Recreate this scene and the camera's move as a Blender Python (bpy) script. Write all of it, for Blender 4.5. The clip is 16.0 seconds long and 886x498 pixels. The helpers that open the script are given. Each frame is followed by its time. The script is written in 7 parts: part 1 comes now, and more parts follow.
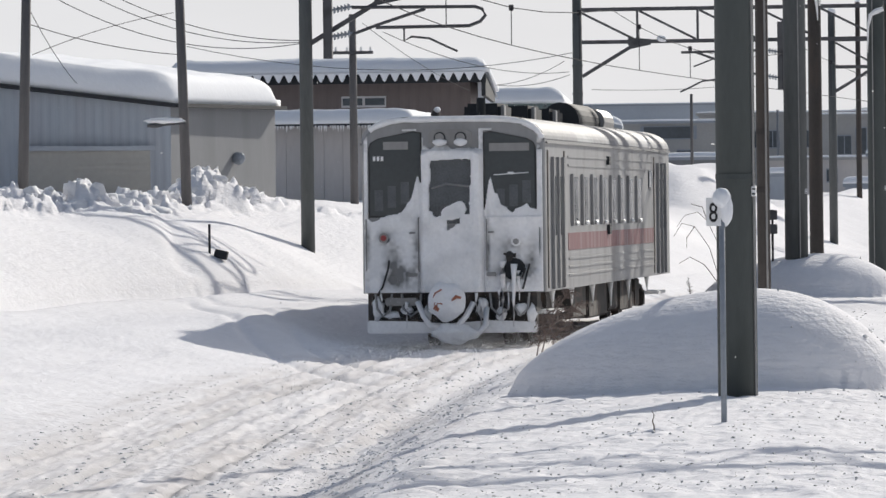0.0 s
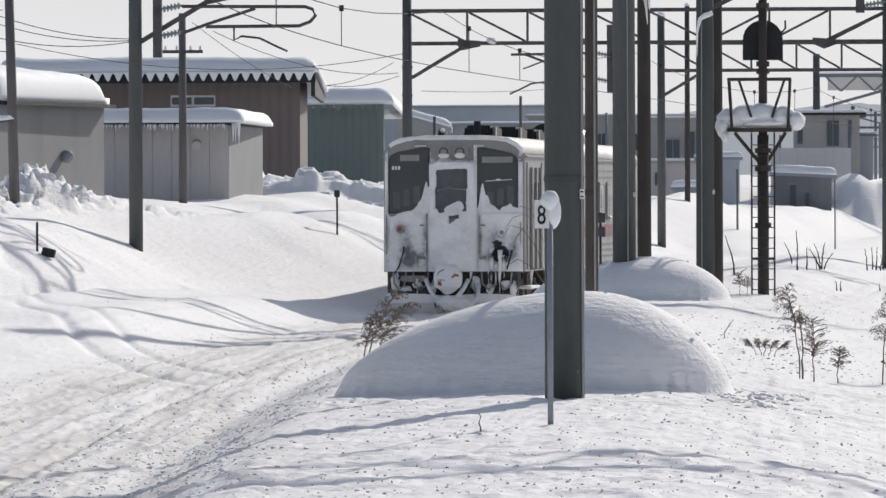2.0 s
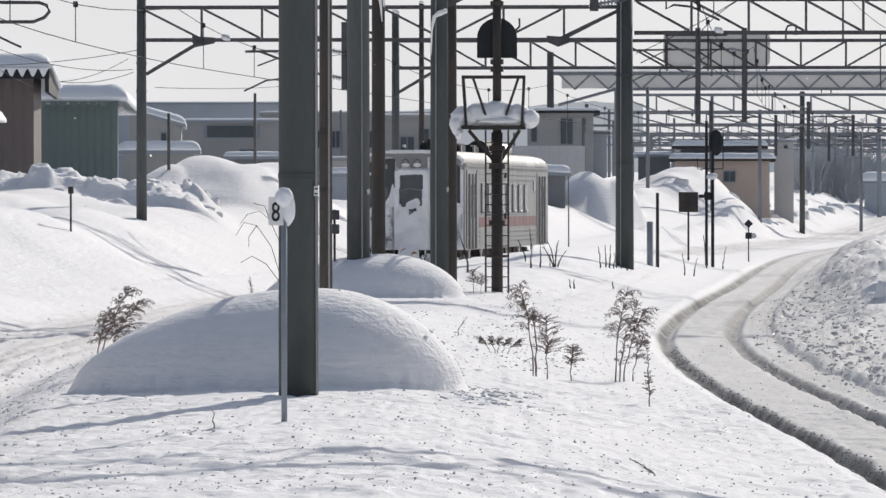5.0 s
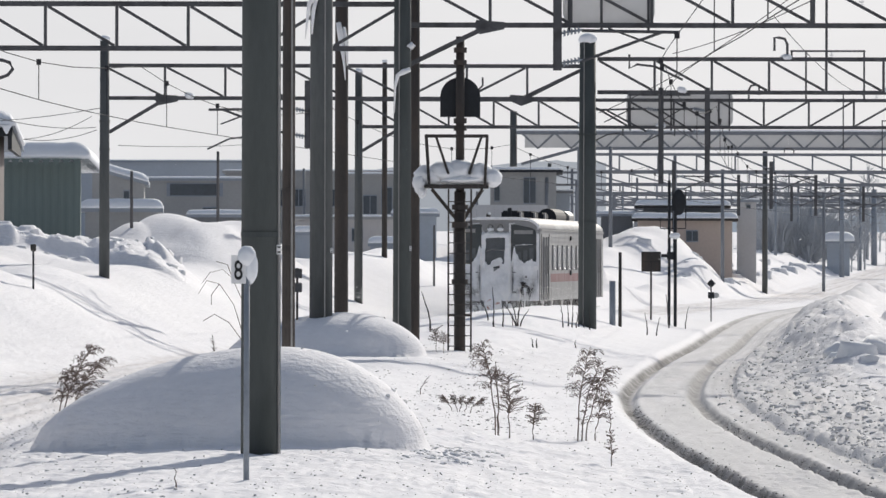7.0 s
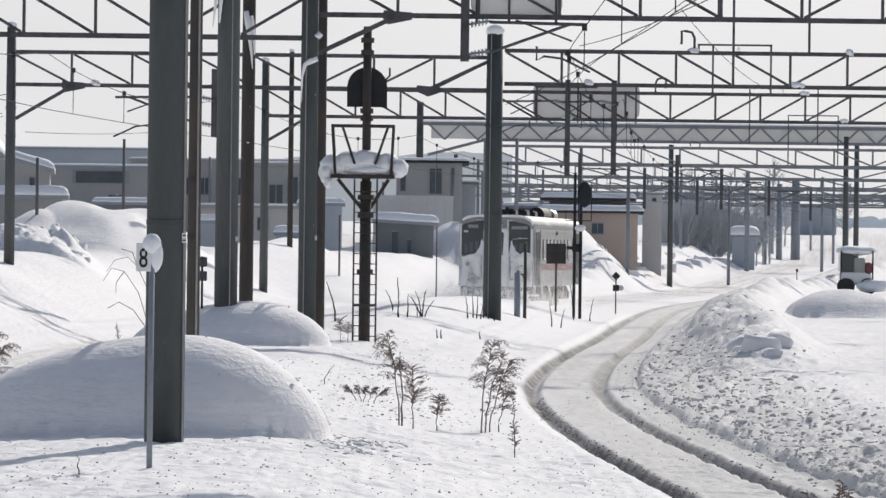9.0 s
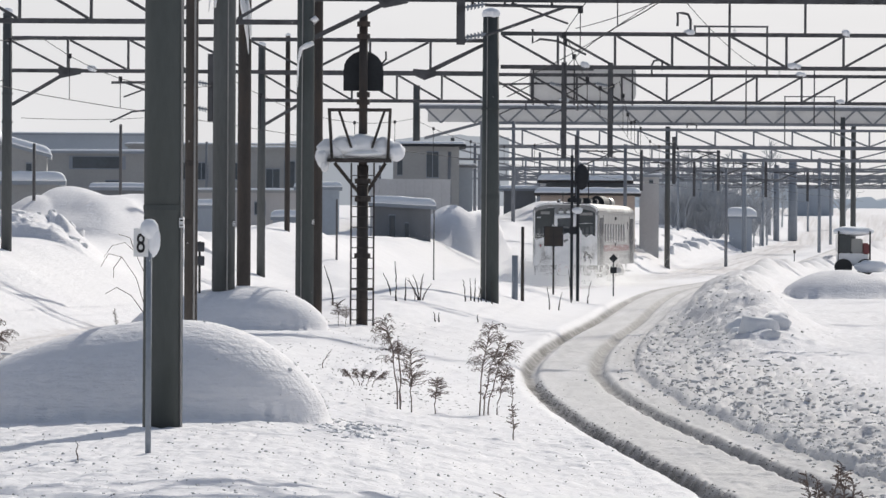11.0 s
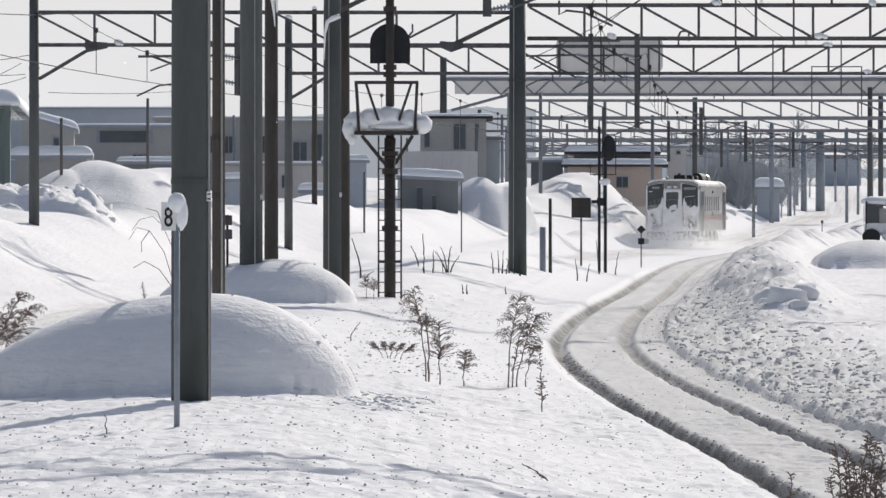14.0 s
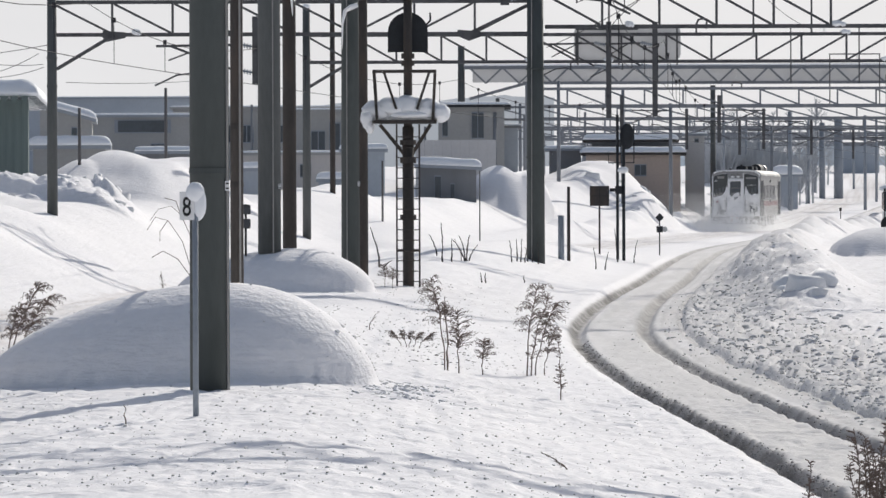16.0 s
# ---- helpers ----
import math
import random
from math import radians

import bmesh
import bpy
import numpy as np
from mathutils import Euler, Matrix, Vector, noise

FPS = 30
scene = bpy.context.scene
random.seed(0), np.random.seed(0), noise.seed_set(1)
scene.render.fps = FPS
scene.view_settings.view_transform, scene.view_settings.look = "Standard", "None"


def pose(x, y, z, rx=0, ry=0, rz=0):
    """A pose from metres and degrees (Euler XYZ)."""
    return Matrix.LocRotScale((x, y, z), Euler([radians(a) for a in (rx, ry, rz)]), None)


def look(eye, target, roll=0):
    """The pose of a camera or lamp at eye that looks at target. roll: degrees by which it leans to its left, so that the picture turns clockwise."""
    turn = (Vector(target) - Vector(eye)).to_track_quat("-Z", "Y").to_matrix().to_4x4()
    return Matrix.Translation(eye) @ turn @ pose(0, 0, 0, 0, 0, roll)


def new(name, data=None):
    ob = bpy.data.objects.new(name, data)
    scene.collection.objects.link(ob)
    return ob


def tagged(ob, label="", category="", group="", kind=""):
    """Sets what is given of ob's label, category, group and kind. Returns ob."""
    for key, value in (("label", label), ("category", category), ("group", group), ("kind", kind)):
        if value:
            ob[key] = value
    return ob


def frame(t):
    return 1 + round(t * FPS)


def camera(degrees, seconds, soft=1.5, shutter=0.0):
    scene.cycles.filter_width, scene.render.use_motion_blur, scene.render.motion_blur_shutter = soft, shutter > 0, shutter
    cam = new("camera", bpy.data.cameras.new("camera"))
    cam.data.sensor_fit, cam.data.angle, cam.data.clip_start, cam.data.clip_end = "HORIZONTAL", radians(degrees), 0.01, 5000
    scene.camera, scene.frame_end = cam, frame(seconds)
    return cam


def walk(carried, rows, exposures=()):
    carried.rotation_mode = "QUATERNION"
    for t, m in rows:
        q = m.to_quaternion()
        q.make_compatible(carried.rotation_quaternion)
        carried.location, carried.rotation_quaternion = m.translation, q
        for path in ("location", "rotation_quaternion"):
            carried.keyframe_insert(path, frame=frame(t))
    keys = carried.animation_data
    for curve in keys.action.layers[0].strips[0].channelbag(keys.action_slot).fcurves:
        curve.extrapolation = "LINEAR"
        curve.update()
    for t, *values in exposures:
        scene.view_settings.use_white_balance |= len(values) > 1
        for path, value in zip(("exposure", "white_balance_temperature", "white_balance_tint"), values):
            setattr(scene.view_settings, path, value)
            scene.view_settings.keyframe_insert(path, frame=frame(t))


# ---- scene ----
# A diesel railcar leaves along a snowed-up line; the camera stands still and turns after it.
EYE = (0.0, 0.0, 2.2)


def shot(yaw, pitch, roll):
    return pose(*EYE, 90 + pitch, 0, yaw) @ pose(0, 0, 0, 0, 0, roll)


cam = camera(9.0, 16.0, soft=1.5)
walk(cam, [
    (0.0, shot(5.5384, -0.4598, -0.702)),
    (0.5, shot(5.4661, -0.5465, -0.561)),
    (1.0, shot(5.2204, -0.5866, -0.462)),
    (1.5, shot(4.6226, -0.5411, -0.345)),
    (2.0, shot(3.7888, -0.4663, -0.195)),
    (2.5, shot(2.8887, -0.4037, -0.136)),
    (3.0, shot(2.1291, -0.3927, -0.143)),
    (3.5, shot(1.6328, -0.4330, -0.076)),
    (4.0, shot(1.2896, -0.5214, -0.076)),
    (6.5, shot(0.9069, -0.1994, 0.036)),
    (7.0, shot(0.7031, 0.0978, 0.128)),
    (7.5, shot(0.4402, 0.2431, 0.228)),
    (8.0, shot(0.1671, 0.2431, 0.374)),
    (8.5, shot(-0.0689, 0.1451, 0.554)),
    (9.0, shot(-0.2606, 0.0068, 0.710)),
    (11.5, shot(-0.2642, -0.1778, 0.199)),
    (12.0, shot(-0.2144, -0.2098, 0.078)),
    (12.5, shot(-0.1398, -0.2665, 0.038)),
    (13.0, shot(-0.0773, -0.3372, 0.018)),
    (13.5, shot(-0.0329, -0.4025, 0.022)),
    (14.0, shot(-0.0083, -0.4465, 0.017)),
    (14.5, shot(-0.0000, -0.4716, 0.000)),
    (15.0, shot(0.0400, -0.4955, -0.077)),
    (15.5, shot(0.1024, -0.5329, -0.131)),
    (16.0, shot(0.1796, -0.5614, -0.171)),
])

# ---- world and sun ----
SUN_AZ, SUN_EL = 18.0, 24.5
world = bpy.data.worlds.new("winter_sky")
scene.world = world
world.use_nodes = True
wn, wl = world.node_tree.nodes, world.node_tree.links
wn.clear()
sky = wn.new("ShaderNodeTexSky")
sky.sky_type, sky.sun_disc = "NISHITA", False
sky.sun_elevation, sky.sun_rotation = radians(SUN_EL), radians(SUN_AZ)
sky.air_density, sky.dust_density, sky.ozone_density = 1.0, 2.0, 1.0
coord = wn.new("ShaderNodeTexCoord")
cmap = wn.new("ShaderNodeMapping")
cmap.inputs["Scale"].default_value = (1.0, 1.0, 4.0)
cloud = wn.new("ShaderNodeTexNoise")
cloud.inputs["Scale"].default_value, cloud.inputs["Detail"].default_value = 7.0, 5.0
ramp = wn.new("ShaderNodeValToRGB")
ramp.color_ramp.elements[0].position, ramp.color_ramp.elements[1].position = 0.3, 0.72
ramp.color_ramp.elements[0].color = (7.05, 7.15, 7.45, 1)
ramp.color_ramp.elements[1].color = (8.05, 8.15, 8.45, 1)
# high thin cloud: white and glaring towards the sun and near the skyline, clearing overhead
glare = wn.new("ShaderNodeVectorMath")
glare.operation = "DOT_PRODUCT"
glare.inputs[1].default_value = (math.sin(radians(SUN_AZ)), math.cos(radians(SUN_AZ)), 0.35)
glare_map = wn.new("ShaderNodeMapRange")
glare_map.inputs["From Min"].default_value, glare_map.inputs["From Max"].default_value = -0.9, 1.0
glare_map.inputs["To Min"].default_value, glare_map.inputs["To Max"].default_value = 0.5, 1.0
lit = wn.new("ShaderNodeVectorMath")
lit.operation = "SCALE"
split = wn.new("ShaderNodeSeparateXYZ")
thick = wn.new("ShaderNodeMapRange")
thick.interpolation_type = "SMOOTHSTEP"
thick.inputs["From Min"].default_value, thick.inputs["From Max"].default_value = 0.12, 0.6
thick.inputs["To Min"].default_value, thick.inputs["To Max"].default_value = 0.97, 0.06
veil = wn.new("ShaderNodeMix")
veil.data_type = "RGBA"
back = wn.new("ShaderNodeBackground")
back.inputs["Strength"].default_value = 0.118
wout = wn.new("ShaderNodeOutputWorld")
wl.new(coord.outputs["Generated"], cmap.inputs["Vector"])
wl.new(cmap.outputs["Vector"], cloud.inputs["Vector"])
wl.new(cloud.outputs["Fac"], ramp.inputs["Fac"])
wl.new(coord.outputs["Generated"], glare.inputs[0])
wl.new(glare.outputs["Value"], glare_map.inputs["Value"])
wl.new(ramp.outputs["Color"], lit.inputs[0])
wl.new(glare_map.outputs["Result"], lit.inputs["Scale"])
wl.new(coord.outputs["Generated"], split.inputs["Vector"])
wl.new(split.outputs["Z"], thick.inputs["Value"])
wl.new(thick.outputs["Result"], veil.inputs["Factor"])
wl.new(sky.outputs["Color"], veil.inputs["A"])
wl.new(lit.outputs["Vector"], veil.inputs["B"])
wl.new(veil.outputs["Result"], back.inputs["Color"])
wl.new(back.outputs["Background"], wout.inputs["Surface"])
sun = new("sun", bpy.data.lights.new("sun", "SUN"))
sun.data.energy, sun.data.angle, sun.data.color = 4.95, radians(0.6), (1.0, 0.95, 0.87)
toward = Vector((math.sin(radians(SUN_AZ)) * math.cos(radians(SUN_EL)), math.cos(radians(SUN_AZ)) * math.cos(radians(SUN_EL)), math.sin(radians(SUN_EL))))
sun.matrix_world = look(toward * 300, (0, 0, 0))
scene.view_settings.exposure = -0.19


# ---- materials ----
def material(name, color, rough=0.7, metal=0.0, vary=0.15, scale=3.0, bump=0.0, bump_scale=20.0, stain=None, stain_scale=1.2, stain_at=(0.5, 0.62), stretch=(1, 1, 1), spec=0.5, sss=0.0, per_object=0.0):
    """A surface with colour variation at two scales, an optional stain colour with its own shape, and fine relief."""
    m = bpy.data.materials.new(name)
    m.use_nodes = True
    n, l = m.node_tree.nodes, m.node_tree.links
    b = n["Principled BSDF"]
    b.inputs["Roughness"].default_value, b.inputs["Metallic"].default_value = rough, metal
    b.inputs["Specular IOR Level"].default_value = spec
    if sss:
        b.inputs["Subsurface Weight"].default_value = sss
        b.inputs["Subsurface Radius"].default_value = (0.03, 0.04, 0.05)
    tc = n.new("ShaderNodeTexCoord")
    mp = n.new("ShaderNodeMapping")
    mp.inputs["Scale"].default_value = stretch
    l.new(tc.outputs["Object"], mp.inputs["Vector"])
    coarse, fine = n.new("ShaderNodeTexNoise"), n.new("ShaderNodeTexNoise")
    coarse.inputs["Scale"].default_value, coarse.inputs["Detail"].default_value = scale, 4.0
    fine.inputs["Scale"].default_value, fine.inputs["Detail"].default_value = scale * 9, 3.0
    add = n.new("ShaderNodeMath")
    add.operation = "ADD"
    for t, k in ((coarse, 0), (fine, 1)):
        l.new(mp.outputs["Vector"], t.inputs["Vector"])
        l.new(t.outputs["Fac"], add.inputs[k])
    rmp = n.new("ShaderNodeMapRange")
    rmp.inputs["From Min"].default_value, rmp.inputs["From Max"].default_value = 0.6, 1.4
    rmp.inputs["To Min"].default_value, rmp.inputs["To Max"].default_value = 1 - vary, 1 + vary
    l.new(add.outputs["Value"], rmp.inputs["Value"])
    mul = n.new("ShaderNodeVectorMath")
    mul.operation = "SCALE"
    mul.inputs[0].default_value = color
    l.new(rmp.outputs["Result"], mul.inputs["Scale"])
    out = mul.outputs["Vector"]
    if per_object:
        oi = n.new("ShaderNodeObjectInfo")
        r2 = n.new("ShaderNodeMapRange")
        r2.inputs["To Min"].default_value, r2.inputs["To Max"].default_value = 1 - per_object, 1 + per_object
        l.new(oi.outputs["Random"], r2.inputs["Value"])
        m2 = n.new("ShaderNodeVectorMath")
        m2.operation = "SCALE"
        l.new(out, m2.inputs[0])
        l.new(r2.outputs["Result"], m2.inputs["Scale"])
        out = m2.outputs["Vector"]
    if stain:
        st = n.new("ShaderNodeTexNoise")
        st.inputs["Scale"].default_value, st.inputs["Detail"].default_value = stain_scale, 6.0
        l.new(mp.outputs["Vector"], st.inputs["Vector"])
        sr = n.new("ShaderNodeMapRange")
        sr.inputs["From Min"].default_value, sr.inputs["From Max"].default_value = stain_at
        l.new(st.outputs["Fac"], sr.inputs["Value"])
        mix = n.new("ShaderNodeMix")
        mix.data_type = "RGBA"
        mix.inputs["B"].default_value = (*stain, 1)
        l.new(sr.outputs["Result"], mix.inputs["Factor"])
        l.new(out, mix.inputs["A"])
        out = mix.outputs["Result"]
    l.new(out, b.inputs["Base Color"])
    if bump:
        bt = n.new("ShaderNodeTexNoise")
        bt.inputs["Scale"].default_value, bt.inputs["Detail"].default_value = bump_scale, 5.0
        l.new(mp.outputs["Vector"], bt.inputs["Vector"])
        bp = n.new("ShaderNodeBump")
        bp.inputs["Strength"].default_value, bp.inputs["Distance"].default_value = 1.0, bump
        l.new(bt.outputs["Fac"], bp.inputs["Height"])
        l.new(bp.outputs["Normal"], b.inputs["Normal"])
    return m




def ground_snow():
    """Snow that is greyer and browner where trains have packed it."""
    m = material("ground_snow", (0.86, 0.85, 0.863), 0.9, vary=0.05, scale=0.9, bump=0.018, bump_scale=13.0, spec=0.04)
    n, l = m.node_tree.nodes, m.node_tree.links
    b = n["Principled BSDF"]
    clean = b.inputs["Base Color"].links[0].from_socket
    at = n.new("ShaderNodeAttribute")
    at.attribute_name = "packed"
    tc, mp, streak = n.new("ShaderNodeTexCoord"), n.new("ShaderNodeMapping"), n.new("ShaderNodeTexNoise")
    mp.inputs["Scale"].default_value = (3.0, 0.5, 1.0)
    streak.inputs["Scale"].default_value, streak.inputs["Detail"].default_value = 1.6, 5.0
    mr, mul, mix = n.new("ShaderNodeMapRange"), n.new("ShaderNodeMath"), n.new("ShaderNodeMix")
    mr.inputs["From Min"].default_value, mr.inputs["From Max"].default_value = 0.3, 0.7
    mr.inputs["To Min"].default_value, mr.inputs["To Max"].default_value = 0.45, 1.0
    mul.operation, mix.data_type = "MULTIPLY", "RGBA"
    mix.inputs["B"].default_value = (0.63, 0.6, 0.59, 1)
    l.new(tc.outputs["Object"], mp.inputs["Vector"])
    l.new(mp.outputs["Vector"], streak.inputs["Vector"])
    l.new(streak.outputs["Fac"], mr.inputs["Value"])
    l.new(mr.outputs["Result"], mul.inputs[0])
    l.new(at.outputs["Fac"], mul.inputs[1])
    l.new(mul.outputs["Value"], mix.inputs["Factor"])
    l.new(clean, mix.inputs["A"])
    # dark mix for rail grime and painted groove shade
    grime_and_shade, mix2 = n.new("ShaderNodeAttribute"), n.new("ShaderNodeMix")
    grime_and_shade.attribute_name, mix2.data_type = "grime_and_shade", "RGBA"
    mix2.inputs["B"].default_value = (0.12, 0.115, 0.11, 1)
    l.new(grime_and_shade.outputs["Fac"], mix2.inputs["Factor"])
    worn, mix3 = n.new("ShaderNodeAttribute"), n.new("ShaderNodeMix")
    worn.attribute_name, mix3.data_type = "worn", "RGBA"
    mix3.inputs["B"].default_value = (0.64, 0.63, 0.625, 1)
    l.new(worn.outputs["Fac"], mix3.inputs["Factor"])
    l.new(mix.outputs["Result"], mix3.inputs["A"])
    l.new(mix3.outputs["Result"], mix2.inputs["A"])
    l.new(mix2.outputs["Result"], b.inputs["Base Color"])
    # wind ripples, laid in level bands on the steep flanks of the drifts
    rm, rip, rb = n.new("ShaderNodeMapping"), n.new("ShaderNodeTexNoise"), n.new("ShaderNodeBump")
    rm.inputs["Scale"].default_value = (2.4, 1.6, 13.0)
    rip.inputs["Scale"].default_value, rip.inputs["Detail"].default_value = 1.3, 4.0
    rb.inputs["Strength"].default_value, rb.inputs["Distance"].default_value = 1.0, 0.024
    l.new(tc.outputs["Object"], rm.inputs["Vector"])
    l.new(rm.outputs["Vector"], rip.inputs["Vector"])
    l.new(rip.outputs["Fac"], rb.inputs["Height"])
    l.new(b.inputs["Normal"].links[0].from_socket, rb.inputs["Normal"])
    l.new(rb.outputs["Normal"], b.inputs["Normal"])
    return m


GROUND = ground_snow()
ROOF_SNOW = material("roof_snow", (0.86, 0.875, 0.9), 0.8, vary=0.02, scale=1.5, bump=0.01, bump_scale=6.0, spec=0.1)
CHUNK = material("snow_lumps", (0.84, 0.835, 0.84), 0.9, spec=0.05, vary=0.08, scale=4.0, bump=0.006, bump_scale=30.0)
CHUNK_WORN = material("trodden_snow_lumps", (0.67, 0.66, 0.655), 0.9, spec=0.05, vary=0.12, scale=4.0, bump=0.006, bump_scale=30.0)
DIRTY = material("gritty_snow", (0.6, 0.59, 0.58), 0.75, vary=0.25, scale=6.0, bump=0.01, bump_scale=40.0, per_object=0.2)
SOOT = material("soiled_ice", (0.3, 0.29, 0.285), 0.8, vary=0.3, scale=5.0)


def powder():
    """Fine snow in the air, which passes much of the light on."""
    m = material("powder_snow", (0.95, 0.95, 0.95), 0.9, vary=0.02, spec=0.0)
    n, l = m.node_tree.nodes, m.node_tree.links
    tr, mx = n.new("ShaderNodeBsdfTranslucent"), n.new("ShaderNodeMixShader")
    tr.inputs["Color"].default_value = (0.97, 0.97, 0.97, 1)
    mx.inputs["Fac"].default_value = 0.6
    l.new(n["Principled BSDF"].outputs["BSDF"], mx.inputs[1])
    l.new(tr.outputs["BSDF"], mx.inputs[2])
    l.new(mx.outputs["Shader"], n["Material Output"].inputs["Surface"])
    return m


POWDER = powder()
CONCRETE = material("weathered_concrete", (0.068, 0.078, 0.078), 0.8, vary=0.12, scale=2.0, bump=0.002, bump_scale=60, stain=(0.05, 0.059, 0.058), stain_scale=1.6, stretch=(1.1, 1.1, 0.3))
CONCRETE_PALE = material("pale_concrete", (0.095, 0.102, 0.103), 0.8, vary=0.18, scale=2.0, bump=0.002, bump_scale=60, stain=(0.066, 0.071, 0.07), stain_scale=1.4, stretch=(1.2, 1.2, 0.25))
RUST = material("brown_steel", (0.042, 0.037, 0.035), 0.75, 0.0, vary=0.3, scale=3.0, bump=0.002, stain=(0.06, 0.047, 0.04), stain_scale=2.0, stretch=(2, 2, 0.4))
STEEL = material("galvanised_steel", (0.085, 0.087, 0.094), 0.65, 0.2, vary=0.2, scale=4.0, stain=(0.055, 0.055, 0.06), stain_scale=2.5)
# paler and bluer than near steel: distance haze put into the colour
YARD_STEEL = material("hazy_yard_steel", (0.19, 0.205, 0.23), 0.7, 0.0, vary=0.18, scale=2.0)
# plain dull zinc nearby; on far masts its pale blue stands for haze
STEEL_FAR = material("dull_hazy_zinc", (0.25, 0.28, 0.32), 0.7, 0.0, vary=0.15, scale=2.0)
BLACK = material("black_paint", (0.02, 0.023, 0.028), 0.8, vary=0.3, scale=6.0)
WIRE = material("wire", (0.05, 0.05, 0.055), 0.9, 0.0, vary=0.2, spec=0.05)
WOOD_POLE = material("tarred_pole", (0.13, 0.125, 0.125), 0.8, vary=0.25, scale=3.0, stretch=(4, 4, 0.3), bump=0.003)
STAINLESS = material("dull_stainless", (0.3, 0.301, 0.305), 0.5, 0.3, vary=0.12, scale=1.5, stain=(0.24, 0.238, 0.237), stain_scale=1.4, stretch=(1, 1, 0.3))
CAR_ROOF = material("dusted_roof", (0.22, 0.225, 0.235), 0.7, vary=0.2, scale=1.2, stain=(0.36, 0.365, 0.38), stain_scale=1.1, stretch=(1, 0.4, 1))
STAINLESS_DIM = material("sooty_stainless", (0.3, 0.295, 0.29), 0.5, 0.5, vary=0.18, scale=1.5, stretch=(1, 1, 0.3))
ICE_CRUST = material("snow_crust", (0.92, 0.915, 0.915), 0.6, vary=0.08, scale=2.2, bump=0.02, bump_scale=5.0, stain=(0.66, 0.66, 0.66), stain_scale=1.7, stain_at=(0.5, 0.78))


def thin_crust():
    """Frozen snow that turns dark grey where its thin value is high."""
    m = ICE_CRUST.copy()
    m.name = "patchy_crust"
    n, l = m.node_tree.nodes, m.node_tree.links
    b = n["Principled BSDF"]
    old = b.inputs["Base Color"].links[0].from_socket
    at, mix = n.new("ShaderNodeAttribute"), n.new("ShaderNodeMix")
    at.attribute_name, mix.data_type = "thin", "RGBA"
    mix.inputs["B"].default_value = (0.13, 0.13, 0.128, 1)
    l.new(at.outputs["Fac"], mix.inputs["Factor"])
    l.new(old, mix.inputs["A"])
    l.new(mix.outputs["Result"], b.inputs["Base Color"])
    return m


PATCHY_CRUST = thin_crust()
RED = material("red_band", (0.165, 0.05, 0.057), 0.5, 0.1, vary=0.2, scale=2.0, stain=(0.25, 0.18, 0.18), stain_scale=3.0, stain_at=(0.47, 0.68), stretch=(1, 1.5, 0.1))
DARK_GLASS = material("dark_glass", (0.045, 0.055, 0.06), 0.12, 0.0, vary=0.15, scale=2.0, spec=0.6)
DOOR_GLASS = material("frosted_door_glass", (0.09, 0.1, 0.11), 0.25, 0.0, vary=0.35, scale=4.0)
UNDER = material("underframe", (0.045, 0.042, 0.04), 0.8, 0.1, vary=0.4, scale=4.0, stain=(0.16, 0.12, 0.1), stain_scale=3.0, stain_at=(0.5, 0.75))
RUBBER = material("rubber_seal", (0.03, 0.03, 0.03), 0.7, vary=0.2)
ORANGE = material("worn_orange", (0.4, 0.14, 0.08), 0.6, vary=0.2, scale=8.0)
LAMP_RED = material("red_lens", (0.32, 0.05, 0.05), 0.3, vary=0.1)
DULL_RED = material("dull_red_paint", (0.2, 0.06, 0.06), 0.6, vary=0.2, scale=6.0)
BLUE_WALL = material("blue_grey_cladding", (0.33, 0.37, 0.42), 0.6, vary=0.05, scale=1.2, stain=(0.32, 0.35, 0.395), stain_scale=1.0, stretch=(1, 1, 0.25))
GREY_WALL = material("grey_render", (0.195, 0.203, 0.215), 0.75, vary=0.06, scale=1.0, stain=(0.175, 0.182, 0.193), stain_scale=0.8, stretch=(1, 1, 0.3))
SHUTTER = material("beige_shutter", (0.35, 0.345, 0.325), 0.6, vary=0.08, scale=1.0)
TAUPE = material("taupe_boards", (0.5, 0.48, 0.47), 0.75, vary=0.08, scale=1.4, stretch=(1, 1, 0.2))
BROWN_WALL = material("brown_cladding", (0.15, 0.125, 0.12), 0.7, vary=0.08, scale=1.4, stretch=(1, 1, 0.2))
GREEN_WALL = material("green_cladding", (0.12, 0.16, 0.157), 0.6, vary=0.08, scale=1.0, stretch=(1, 1, 0.2))
CREAM = material("cream_render", (0.33, 0.332, 0.328), 0.75, vary=0.08, scale=0.8)
PINK = material("salmon_wall", (0.5, 0.41, 0.35), 0.75, vary=0.08, scale=0.8)
# slate blue lightened to carry the haze on far roofs
BLUE_ROOF = material("slate_blue_metal", (0.27, 0.3, 0.34), 0.55, vary=0.1)
PALE_PANEL = material("pale_panel", (0.5, 0.5, 0.51), 0.6, vary=0.08, scale=0.8)


